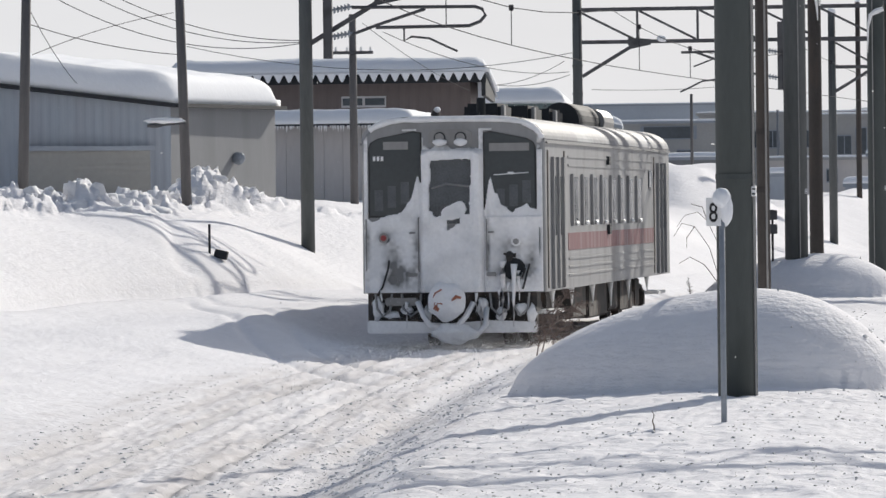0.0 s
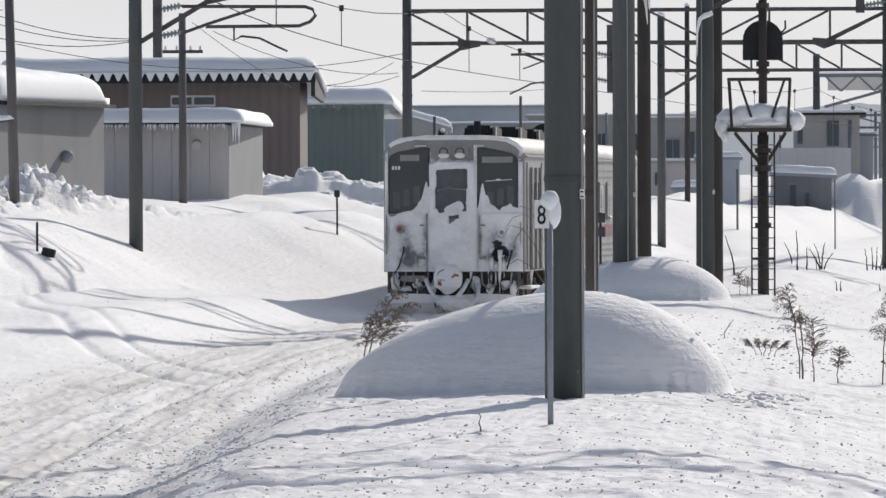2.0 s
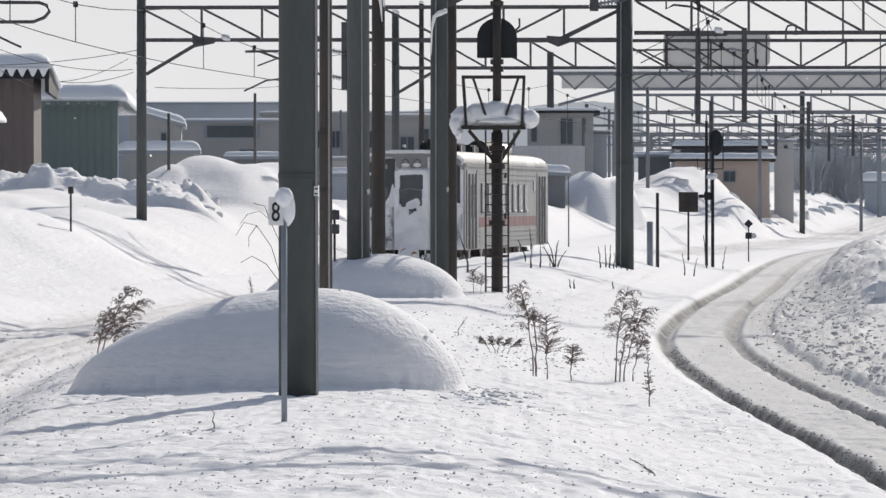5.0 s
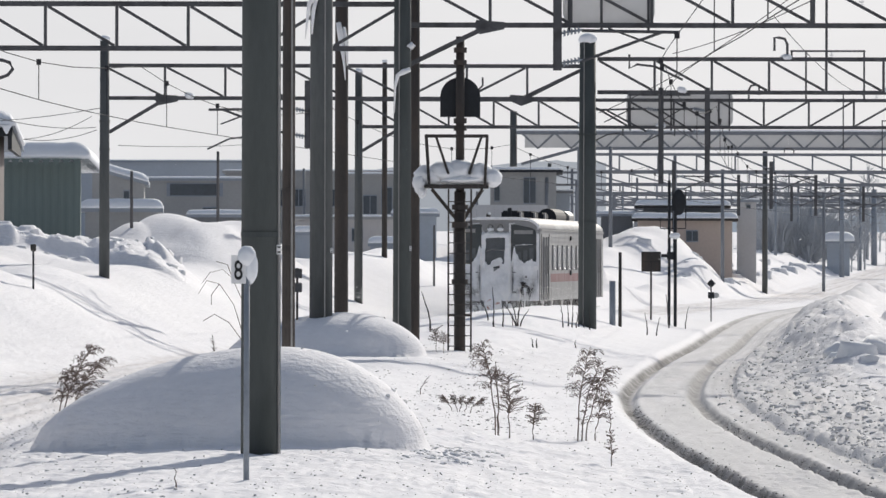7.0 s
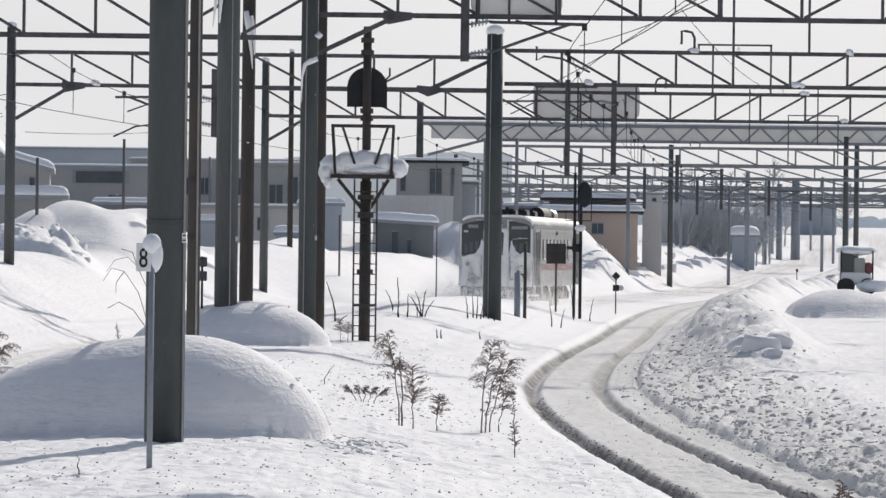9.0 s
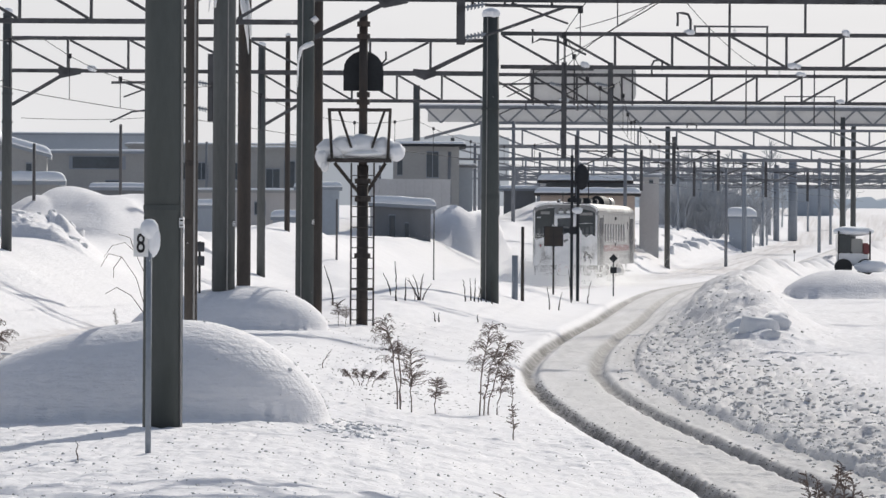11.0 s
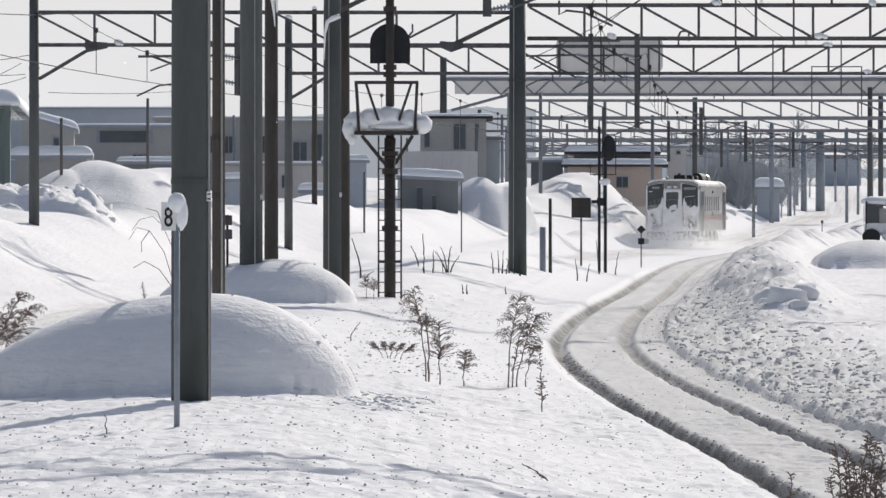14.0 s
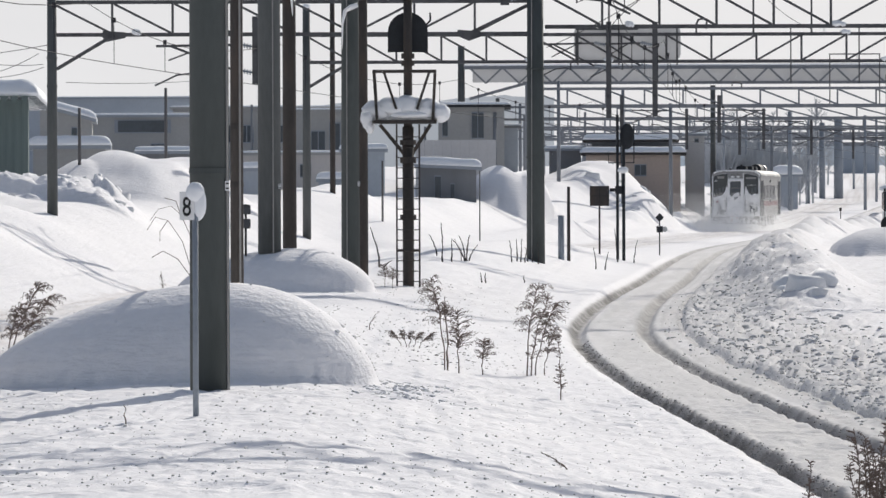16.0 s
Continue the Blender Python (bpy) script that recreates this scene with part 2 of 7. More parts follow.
def sheeting(name, color):
    """Thin pale sheet that lets some daylight through."""
    m = material(name, color, 0.6, vary=0.1, scale=0.9, stain=(0.42, 0.43, 0.45), stain_scale=0.6)
    n, l = m.node_tree.nodes, m.node_tree.links
    tr, mx = n.new("ShaderNodeBsdfTranslucent"), n.new("ShaderNodeMixShader")
    tr.inputs["Color"].default_value = (0.6, 0.61, 0.63, 1)
    mx.inputs["Fac"].default_value = 0.55
    l.new(n["Principled BSDF"].outputs["BSDF"], mx.inputs[1])
    l.new(tr.outputs["BSDF"], mx.inputs[2])
    l.new(mx.outputs["Shader"], n["Material Output"].inputs["Surface"])
    return m


SHEET = sheeting("pale_sheeting", (0.5, 0.5, 0.51))
# pale bluish tone puts distance haze into the far walls
FAR_WALL = material("hazy_far_wall", (0.38, 0.42, 0.47), 0.75, vary=0.08, scale=0.6)
WHITE = material("white_enamel", (0.8, 0.8, 0.8), 0.45, vary=0.04, scale=4)
INK = material("black_ink", (0.01, 0.01, 0.012), 0.6, vary=0.1)
TWIG = material("dry_weed", (0.18, 0.14, 0.122), 0.85, vary=0.3, scale=12.0)
# pale blue-grey puts the distance haze into the twigs
HAZE_WOOD = material("hazy_bare_wood", (0.42, 0.44, 0.47), 0.9, vary=0.2, scale=0.5)


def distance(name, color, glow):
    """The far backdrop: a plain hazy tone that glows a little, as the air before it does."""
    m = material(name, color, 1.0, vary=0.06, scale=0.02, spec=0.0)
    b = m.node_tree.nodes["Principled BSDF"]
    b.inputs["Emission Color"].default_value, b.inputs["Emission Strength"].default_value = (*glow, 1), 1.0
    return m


# haze painted in as pale base colour and emission
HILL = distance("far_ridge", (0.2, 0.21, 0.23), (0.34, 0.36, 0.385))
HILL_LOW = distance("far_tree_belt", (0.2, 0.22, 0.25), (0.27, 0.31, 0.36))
WINDOW = material("window_glass", (0.06, 0.075, 0.09), 0.15, vary=0.2, scale=0.6)


# ---- mesh helpers ----
def box(bm, x0, y0, z0, x1, y1, z1, m=None):
    c = Matrix.Translation(((x0 + x1) / 2, (y0 + y1) / 2, (z0 + z1) / 2)) @ Matrix.Diagonal((abs(x1 - x0), abs(y1 - y0), abs(z1 - z0), 1))
    bmesh.ops.create_cube(bm, size=1, matrix=(m @ c) if m else c)


def tube(bm, p, q, r0, r1=None, n=8, caps=True):
    """A straight round bar from p to q."""
    p, q = Vector(p), Vector(q)
    r1 = r0 if r1 is None else r1
    turn = (q - p).to_track_quat("Z", "Y").to_matrix()
    rings = []
    for c, r in ((p, r0), (q, r1)):
        rings.append([bm.verts.new(c + turn @ Vector((r * math.cos(2 * math.pi * k / n), r * math.sin(2 * math.pi * k / n), 0))) for k in range(n)])
    for k in range(n):
        bm.faces.new((rings[0][k], rings[0][(k + 1) % n], rings[1][(k + 1) % n], rings[1][k]))
    if caps:
        bm.faces.new(rings[0][::-1])
        bm.faces.new(rings[1])


def bar(bm, p, q, w, d=None, up=(0, 1, 0)):
    """A straight square bar from p to q, w wide and d deep."""
    p, q, d = Vector(p), Vector(q), d or w
    ax = (q - p).normalized()
    s = ax.cross(Vector(up))
    s = s.normalized() if s.length > 1e-4 else Vector((1, 0, 0))
    t = ax.cross(s)
    vs = [bm.verts.new(c + s * (a * w / 2) + t * (b * d / 2)) for c in (p, q) for a, b in ((-1, -1), (1, -1), (1, 1), (-1, 1))]
    for f in ((0, 1, 2, 3), (7, 6, 5, 4), (0, 4, 5, 1), (1, 5, 6, 2), (2, 6, 7, 3), (3, 7, 4, 0)):
        bm.faces.new([vs[i] for i in f])


def polyline(bm, pts, r, n=5):
    """A bent round bar through the points."""
    pts = [Vector(p) for p in pts]
    rings = []
    for i, p in enumerate(pts):
        d = (pts[min(i + 1, len(pts) - 1)] - pts[max(i - 1, 0)]).normalized()
        turn = d.to_track_quat("Z", "Y").to_matrix()
        rr = r[i] if isinstance(r, (list, tuple)) else r
        rings.append([bm.verts.new(p + turn @ Vector((rr * math.cos(2 * math.pi * k / n), rr * math.sin(2 * math.pi * k / n), 0))) for k in range(n)])
    for a, b in zip(rings, rings[1:]):
        for k in range(n):
            bm.faces.new((a[k], a[(k + 1) % n], b[(k + 1) % n], b[k]))
    bm.faces.new(rings[0][::-1])
    bm.faces.new(rings[-1])


def prism(bm, poly, y0, y1, m=None):
    """A prism: the outline poly of (x, z) pulled from y0 to y1."""
    a = [bm.verts.new((x, y0, z)) for x, z in poly]
    b = [bm.verts.new((x, y1, z)) for x, z in poly]
    bm.faces.new(a)
    bm.faces.new(b[::-1])
    for k in range(len(poly)):
        j = (k + 1) % len(poly)
        bm.faces.new((a[j], a[k], b[k], b[j]))
    if m:
        bmesh.ops.transform(bm, matrix=m, verts=a + b)


def blob(bm, c, size, seed=0, rough=0.18, sub=2):
    """A rounded uneven lump."""
    made = bmesh.ops.create_icosphere(bm, subdivisions=sub, radius=1)["verts"]
    for v in made:
        k = 1 + rough * noise.noise(v.co * 1.7 + Vector((seed * 3.1, seed * 1.7, 0)))
        v.co = Vector((v.co.x * size[0] * k, v.co.y * size[1] * k, v.co.z * size[2] * k)) + Vector(c)


def done(name, bm, mat, smooth=False, bevel=0.0):
    if bevel:
        bmesh.ops.bevel(bm, geom=bm.edges[:], offset=bevel, segments=2, affect="EDGES", clamp_overlap=True)
    bmesh.ops.recalc_face_normals(bm, faces=bm.faces[:])
    me = bpy.data.meshes.new(name)
    bm.to_mesh(me)
    bm.free()
    me.materials.append(mat)
    if smooth:
        me.shade_smooth()
    return new(name, me)


def part(name, bm, mat, parent, label="", smooth=False, bevel=0.0):
    ob = done(name, bm, mat, smooth, bevel)
    ob.parent = parent
    if label:
        tagged(ob, label)
    return ob


def thing(name, label, category, m=None, group="", kind=""):
    ob = new(name)
    if m:
        ob.matrix_basis = m
    return tagged(ob, label, category, group, kind)


def grab():
    return bmesh.new()


# ---- ground: tracks, cuttings and snow banks ----
def curve_through(knots):
    """A smooth function x(y) through the knots."""
    ky, kx = np.array([k[0] for k in knots], float), np.array([k[1] for k in knots], float)
    slope = np.gradient(kx, ky)

    def f(y):
        y = np.asarray(y, float)
        i = np.clip(np.searchsorted(ky, y) - 1, 0, len(ky) - 2)
        h = ky[i + 1] - ky[i]
        u = np.clip((y - ky[i]) / h, -1, 2)
        a, b = 2 * u ** 3 - 3 * u ** 2 + 1, u ** 3 - 2 * u ** 2 + u
        c, d = -2 * u ** 3 + 3 * u ** 2, u ** 3 - u ** 2
        inside = a * kx[i] + b * h * slope[i] + c * kx[i + 1] + d * h * slope[i + 1]
        low = kx[0] + (y - ky[0]) * slope[0]
        high = kx[-1] + (y - ky[-1]) * slope[-1]
        return np.where(y < ky[0], low, np.where(y > ky[-1], high, inside))
    return f


TRACK = curve_through([(25, -5.6), (42, -6.75), (56, -7.4), (70, -7.9), (85, -8.07), (97, -7.8), (110, -7.1), (130, -5.6), (150, -3.7), (170, -1.56), (190, 0.68), (230, 5.27), (270, 9.81), (310, 14.36), (350, 18.9), (400, 25.2), (450, 31.3), (520, 37.5), (600, 42.0), (720, 46.0)])
SIDE_TRACK = curve_through([(28, 4.0), (45.6, 3.3), (50.2, 3.2), (57.6, 2.92), (68.8, 2.58), (78.5, 2.42), (93, 2.5), (106, 2.97), (126.6, 4.05), (145, 5.2), (170, 6.6), (196, 8.1), (239, 11.2), (263, 13.7), (310, 18.6), (350, 23.4), (400, 29.8), (450, 36.0), (520, 42.5), (600, 47.0), (720, 51.0)])


def hashed(ix, iy, seed):
    h = (ix.astype(np.int64) * 374761393 + iy.astype(np.int64) * 668265263 + seed * 974634721) & 0xFFFFFFFF
    h = ((h ^ (h >> 13)) * 1274126177) & 0xFFFFFFFF
    return ((h ^ (h >> 16)) & 0xFFFF) / 65535.0


def grain(x, y, size, seed=0):
    """Smooth value noise from -1 to 1."""
    x, y = np.asarray(x, float) / size, np.asarray(y, float) / size
    ix, iy = np.floor(x), np.floor(y)
    fx, fy = x - ix, y - iy
    fx, fy = fx * fx * fx * (fx * (6 * fx - 15) + 10), fy * fy * fy * (fy * (6 * fy - 15) + 10)
    a, b = hashed(ix, iy, seed), hashed(ix + 1, iy, seed)
    c, d = hashed(ix, iy + 1, seed), hashed(ix + 1, iy + 1, seed)
    return 2 * ((a * (1 - fx) + b * fx) * (1 - fy) + (c * (1 - fx) + d * fx) * fy) - 1


def cells(x, y, size, seed, where):
    """Tilted broken blocks with cracks between them, from 0 to about 1, where the mask is set."""
    out = np.zeros(np.shape(x))
    pick = np.broadcast_to(np.asarray(where) > 0.01, np.shape(x))
    if not np.any(pick):
        return out
    u, v = np.asarray(x)[pick] / size, np.asarray(y)[pick] / size
    iu, iv = np.floor(u), np.floor(v)
    best, second, level = np.full(u.shape, 9.0), np.full(u.shape, 9.0), np.zeros(u.shape)
    for du in (-1, 0, 1):
        for dv in (-1, 0, 1):
            cu, cv = iu + du, iv + dv
            pu, pv = u - cu - hashed(cu, cv, seed), v - cv - hashed(cu, cv, seed + 1)
            d = np.hypot(pu, pv)
            lev = hashed(cu, cv, seed + 2) + 0.9 * (hashed(cu, cv, seed + 3) - 0.5) * pu + 0.6 * (hashed(cu, cv, seed + 4) - 0.5) * pv
            near = d < best
            second = np.where(near, best, np.minimum(second, d))
            level = np.where(near, lev, level)
            best = np.where(near, d, best)
    out[pick] = level * (0.35 + 0.65 * step(0.0, 0.22, second - best))
    return out


def step(a, b, v):
    u = np.clip((v - a) / (b - a), 0, 1)
    return u * u * (3 - 2 * u)


def hump(x, y, cx, cy, west, east, ry, h, turn=0.0, power=1.0, near=1.0):
    c, s = math.cos(radians(turn)), math.sin(radians(turn))
    u, v = (x - cx) * c + (y - cy) * s, (-(x - cx) * s + (y - cy) * c) / ry
    u, v = u / np.where(u < 0, west, east), v / np.where(v < 0, near, 1.0)
    q = np.clip(1 - (u * u + v * v), 0, 1)
    return h * q ** power * (0.55 + 0.45 * step(0, 0.1, q))


HUMPS = [
    # x, y, radius to the west and the east, radius along, height, turn, power, how much shorter the near flank is
    (-2.31, 55.5, 2.45, 1.5, 2.5, 0.93, 0, 0.62, 0.66),
    (-3.16, 104.6, 2.4, 1.6, 3.1, 0.86, 0, 0.6, 0.62),
    (-13.6, 172.0, 3.4, 2.6, 7.0, 1.0, 0, 1.1),
    (-10.1, 178.0, 3.2, 3.4, 9.0, 1.35, 0, 1.0),
    (-8.3, 182.0, 1.8, 2.6, 6.0, 0.55, 0, 0.9),
    (-15.65, 112.0, 0.75, 0.95, 1.8, 0.6, 0, 0.75),
    (-3.2, 205.0, 4.0, 4.0, 16.0, 0.7, 0, 1.0),
    (2.3, 264.0, 2.2, 2.2, 4.0, 1.9, 0, 0.7),
    (4.0, 266.0, 1.6, 1.5, 3.2, 0.8, 0, 0.9),
    (8.6, 302.0, 6.5, 3.6, 30.0, 0.25, 0, 1.0),
    (8.8, 311.0, 4.2, 3.4, 14.0, 1.25, 0, 1.3),
    (13.9, 182.0, 2.0, 2.4, 3.5, 0.95, 0, 0.7),
]
# ruts trodden and driven over the snow: width, depth, points
RUTS = [
    (0.2, 0.22, [(-14.73, 83.2), (-14.48, 87.9), (-14.19, 91.2), (-13.71, 93.6), (-13.05, 97.3), (-11.89, 106.4)]),
    (0.12, 0.11, [(-14.1, 91.8), (-13.2, 92.3), (-12.1, 87.3), (-10.95, 82.2), (-9.4, 76.0), (-7.7, 69.0), (-6.85, 68.7)]),
    (0.1, 0.09, [(-13.5, 95.2), (-12.0, 90.5), (-10.5, 84.2), (-9.0, 78.0), (-7.6, 72.0), (-6.7, 70.5)]),
    (0.16, 0.07, [(-20.30, 112.89), (-16.93, 100.59), (-16.37, 104.46), (-16.00, 110.60), (-15.38, 117.36), (-15.63, 138.94)]),
    (0.2, 0.1, [(-16.28, 106.28), (-15.43, 104.69), (-13.79, 96.5)]),
    (0.14, 0.08, [(-14.70, 100.21), (-13.9, 96.2)]),
    (0.12, 0.06, [(-9.11, 67.61), (-8.64, 66.63), (-8.15, 65.08)]),
    (0.1, 0.06, [(-8.10, 66.23), (-7.90, 67.99), (-6.91, 65.40)]),
    (0.12, 0.06, [(-14.73, 154.79), (-13.73, 157.52), (-12.52, 160.32), (-10.94, 147.67)]),
    (0.2, 0.1, [(-18.78, 135.15), (-17.13, 125.45), (-15.81, 118.81)]),
]


def furrow(x, y, points):
    """The distance from the line through the points."""
    best = np.full(np.shape(x), 9.0)
    for (x0, y0), (x1, y1) in zip(points, points[1:]):
        dx, dy = x1 - x0, y1 - y0
        u = np.clip(((x - x0) * dx + (y - y0) * dy) / (dx * dx + dy * dy), 0, 1)
        best = np.minimum(best, np.hypot(x - x0 - u * dx, y - y0 - u * dy))
    return best


def height(x, y, fine=True):
    """The height of the snow."""
    x, y = np.asarray(x, float), np.asarray(y, float)
    a = x - TRACK(y)
    b = x - SIDE_TRACK(y)
    far, far_off = step(330, 480, y), step(170, 260, y)
    # the strip between the tracks rises gently away from the camera
    z = 0.4 + 0.55 * step(108, 142, y) - 0.8 * step(160, 225, y) + 0.05 * grain(x, y, 3.1, 1) + 0.024 * grain(x, y * 0.7, 0.9, 2) * step(60, 85, y)
    # the bank on the left
    o = -a
    # nearer the camera it keeps further from the track
    # past the first sheds it crowds up to the track and stands higher
    crowd = step(108, 126, y) * (1 - step(148, 165, y))
    back_off = o - 2.0 * (1 - step(84, 107, y)) + 2.0 * crowd
    # its foot is a clear line near the camera and softens further on
    ramp_up, clear = np.clip((back_off - 4.6) / 3.9, 0, 1), 1 - step(97, 114, y)
    rise = clear * ramp_up * (2 - ramp_up) + (1 - clear) * step(4.2, 8.2, back_off)
    shelf = 0.28 + 0.24 * step(70, 86, y) * (1 - step(98, 112, y))
    bank = 0.05 + shelf * step(1.3, 3.3 + 2.7 * (1 - step(70, 86, y)), o) + 0.2 * step(3.0, 5.0, back_off) + 1.42 * rise + 0.4 * crowd * step(6.5, 9.5, o)
    bank = bank + 0.03 * grain(x, y, 2.2, 25) * step(1.5, 3, o) + step(4.5, 8.5, back_off) * (0.17 * grain(x + 0.3 * y, y * 0.5, 2.6, 3) + 0.12 * step(108, 120, y) * grain(x, y * 0.22, 1.7, 40) + 0.04 * grain(x, y * 0.6, 1.3, 4)) - 0.3 * step(11.5, 14.0, o) - 0.9 * step(300, 360, y) * step(5, 9, o)
    lumps = step(7.6, 8.6, back_off) * (1 - step(11.5, 12.5, back_off)) * (1 - step(114, 124, y)) * step(50, 70, y)
    bank = bank + lumps * (0.34 * cells(x, y * 0.45, 0.55, 60, lumps) + 0.16 * cells(x, y * 0.5, 0.22, 70, lumps) + 0.05 * np.abs(grain(x, y * 0.4, 0.16, 21)))
    # a ragged ledge of ploughed blocks across the yard's edge
    front = y + 1.6 * grain(x, y * 0.1, 2.1, 27) + 0.5 * grain(x, y, 0.7, 34)
    ledge = step(145.9, 146.8, front) * (1 - step(152, 162, y)) * (1 - step(-10.0, -8.0, x)) * step(4.0, 5.0, o)
    bank = bank + ledge * (0.34 + 0.18 * grain(x, y * 0.4, 1.9, 35) + 0.26 * cells(x, y * 0.4, 1.0, 80, ledge) + 0.13 * cells(x, y * 0.6, 0.4, 90, ledge) + 0.16 * step(148.5, 150.0, front))
    z = np.where(a < 0, bank, z)
    # the right-hand side
    churn = step(1.05, 1.4, b) * (1 - 0.75 * step(2.6, 5, b))
    right = -0.08 + 0.05 * step(1.18, 1.3, b) + 0.19 * step(1.3, 4.5, b) + 0.03 * grain(x, y, 2.0, 7) + 0.02 * grain(x, y, 0.6, 8) + churn * (0.07 * cells(x + 0.05 * y, y * 0.32, 0.21, 100, churn * (y < 150)) + 0.03 * np.abs(grain(x + 0.1 * y, y * 0.22, 0.3, 9)))
    # a ploughed ridge beside the second track, broken at its near end
    tall = 0.34 * step(99, 103, y) + 0.44 * step(104, 124, y) - 0.4 * step(175, 235, y) - 0.5 * step(235, 290, y)
    side = (b - 3.3 + 0.4 * grain(x * 0.1, y, 9.0, 36)) / np.where(b < 3.3, 1.25, 0.95)
    plough = np.clip(tall, 0, 2) * np.exp(-np.abs(side) ** 2.2)
    right = right + plough * (1 + 0.25 * grain(x, y * 0.35, 1.1, 37) + 0.12 * grain(x, y * 0.4, 0.45, 38)) + 0.12 * cells(x, y * 0.3, 0.5, 110, plough * (y < 170) * (plough > 0.12)) * step(0.12, 0.5, plough) * (1 - 0.7 * step(3.1, 3.8, b))
    z = np.where(b > 0, right, z)
    # ease the strip down to both tracks
    rise = (0.8 * step(1.3, 2.7, a) + 0.2 * step(2.4, 5.0, a)) * (0.12 * step(0.7, 0.95, -b) + 0.88 * step(0.9, 5.0, -b))
    z = np.where((a > 0) & (b < 0), -0.08 + (z + 0.08) * rise, z)
    heap = 0.0
    for one in HUMPS:
        heap = heap + hump(x, y, *one)
    z = z + heap * (1 + step(112, 130, y) * (1 - 0.3 * step(215, 250, y)) * (0.34 * grain(x, y * 0.4, 2.3, 16) + 0.1 * grain(x, y * 0.4, 0.9, 17)))
    z = z + step(90, 110, y) * step(0.1, 0.4, heap) * 0.015 * grain(x, y * 0.6, 0.5, 18)
    # the two track beds, with a groove along each rail
    bed = 0.0 + 0.008 * grain(x, y, 0.8, 10) + 0.022 * grain(a, y * 0.035, 0.16, 11) + 0.012 * grain(a, y * 0.15, 0.07, 28)
    w = 1 - step(1.1 - 0.5 * far_off, 1.6 + 1.2 * far_off, np.abs(a))
    groove = np.exp(-((np.abs(a) - 0.5) / 0.05) ** 2)
    z = z * (1 - w) + w * (bed - 0.025 * groove * (1 - step(120, 170, y)))
    bed = -0.1 + 0.01 * grain(x, y, 0.8, 12) + 0.006 * grain(x * 2, y * 0.12, 0.3, 13)
    w = 1 - step(0.7 - 0.2 * far_off, np.where(b > 0, 1.25, 0.8) + 1.2 * far_off, np.abs(b))
    groove = np.exp(-((np.abs(b) - 0.57) / 0.11) ** 4) * (1 + 0.12 * grain(x, y, 0.3, 20)) + 0.4 * np.exp(-((b - 1.2) / 0.04) ** 2)
    z = z * (1 - w) + w * bed - (0.1 + 0.04 * step(80, 50, y)) * groove * (1 - step(190, 260, y))
    for wide, deep, points in RUTS:
        z = z - 0.55 * deep * np.exp(-(furrow(x, y, points) / wide) ** 2)
    if fine:
        calm = 1 - 0.85 * step(0.03, 0.2, heap)
        z = z + calm * (np.where(a > 0, 0.019, 0.006) * grain(x, y, 0.26, 14) * (1 - 0.8 * step(115, 150, y)) + 0.004 * grain(x, y, 0.09, 15) * (y < 140) + 0.016 * np.abs(grain(x, y * 0.7, 0.15, 41)) * (1 - step(60, 80, y)) * (a > 1.5))
    # windrows thrown up beside the far tracks
    rows = np.exp(-((a + 3.4) / 1.0) ** 2) * (0.3 + 0.5 * np.abs(grain(x, y, 5.0, 29))) + np.exp(-((b - 3.4) / 1.1) ** 2) * (0.35 + 0.6 * np.abs(grain(x, y, 6.0, 30)) + 0.3 * grain(x, y, 1.7, 31))
    # the cleared bank left of the far line
    cleared = 1.35 * step(2.2, 7.5, -a) * step(282, 318, y) * (1 - step(430, 480, y)) * (1 + 0.18 * grain(x, y * 0.3, 2.2, 39))
    z = z + cleared * (1 - far) + rows * step(215, 260, y) * (1 - step(560, 680, y))
    return z * (1 - far) + far * (0.3 + cleared + rows * (1 - step(560, 680, y))) + 0.0135 * np.clip(y - 335, 0, 420)


def lie(x, y):
    return float(height(x, y, False))


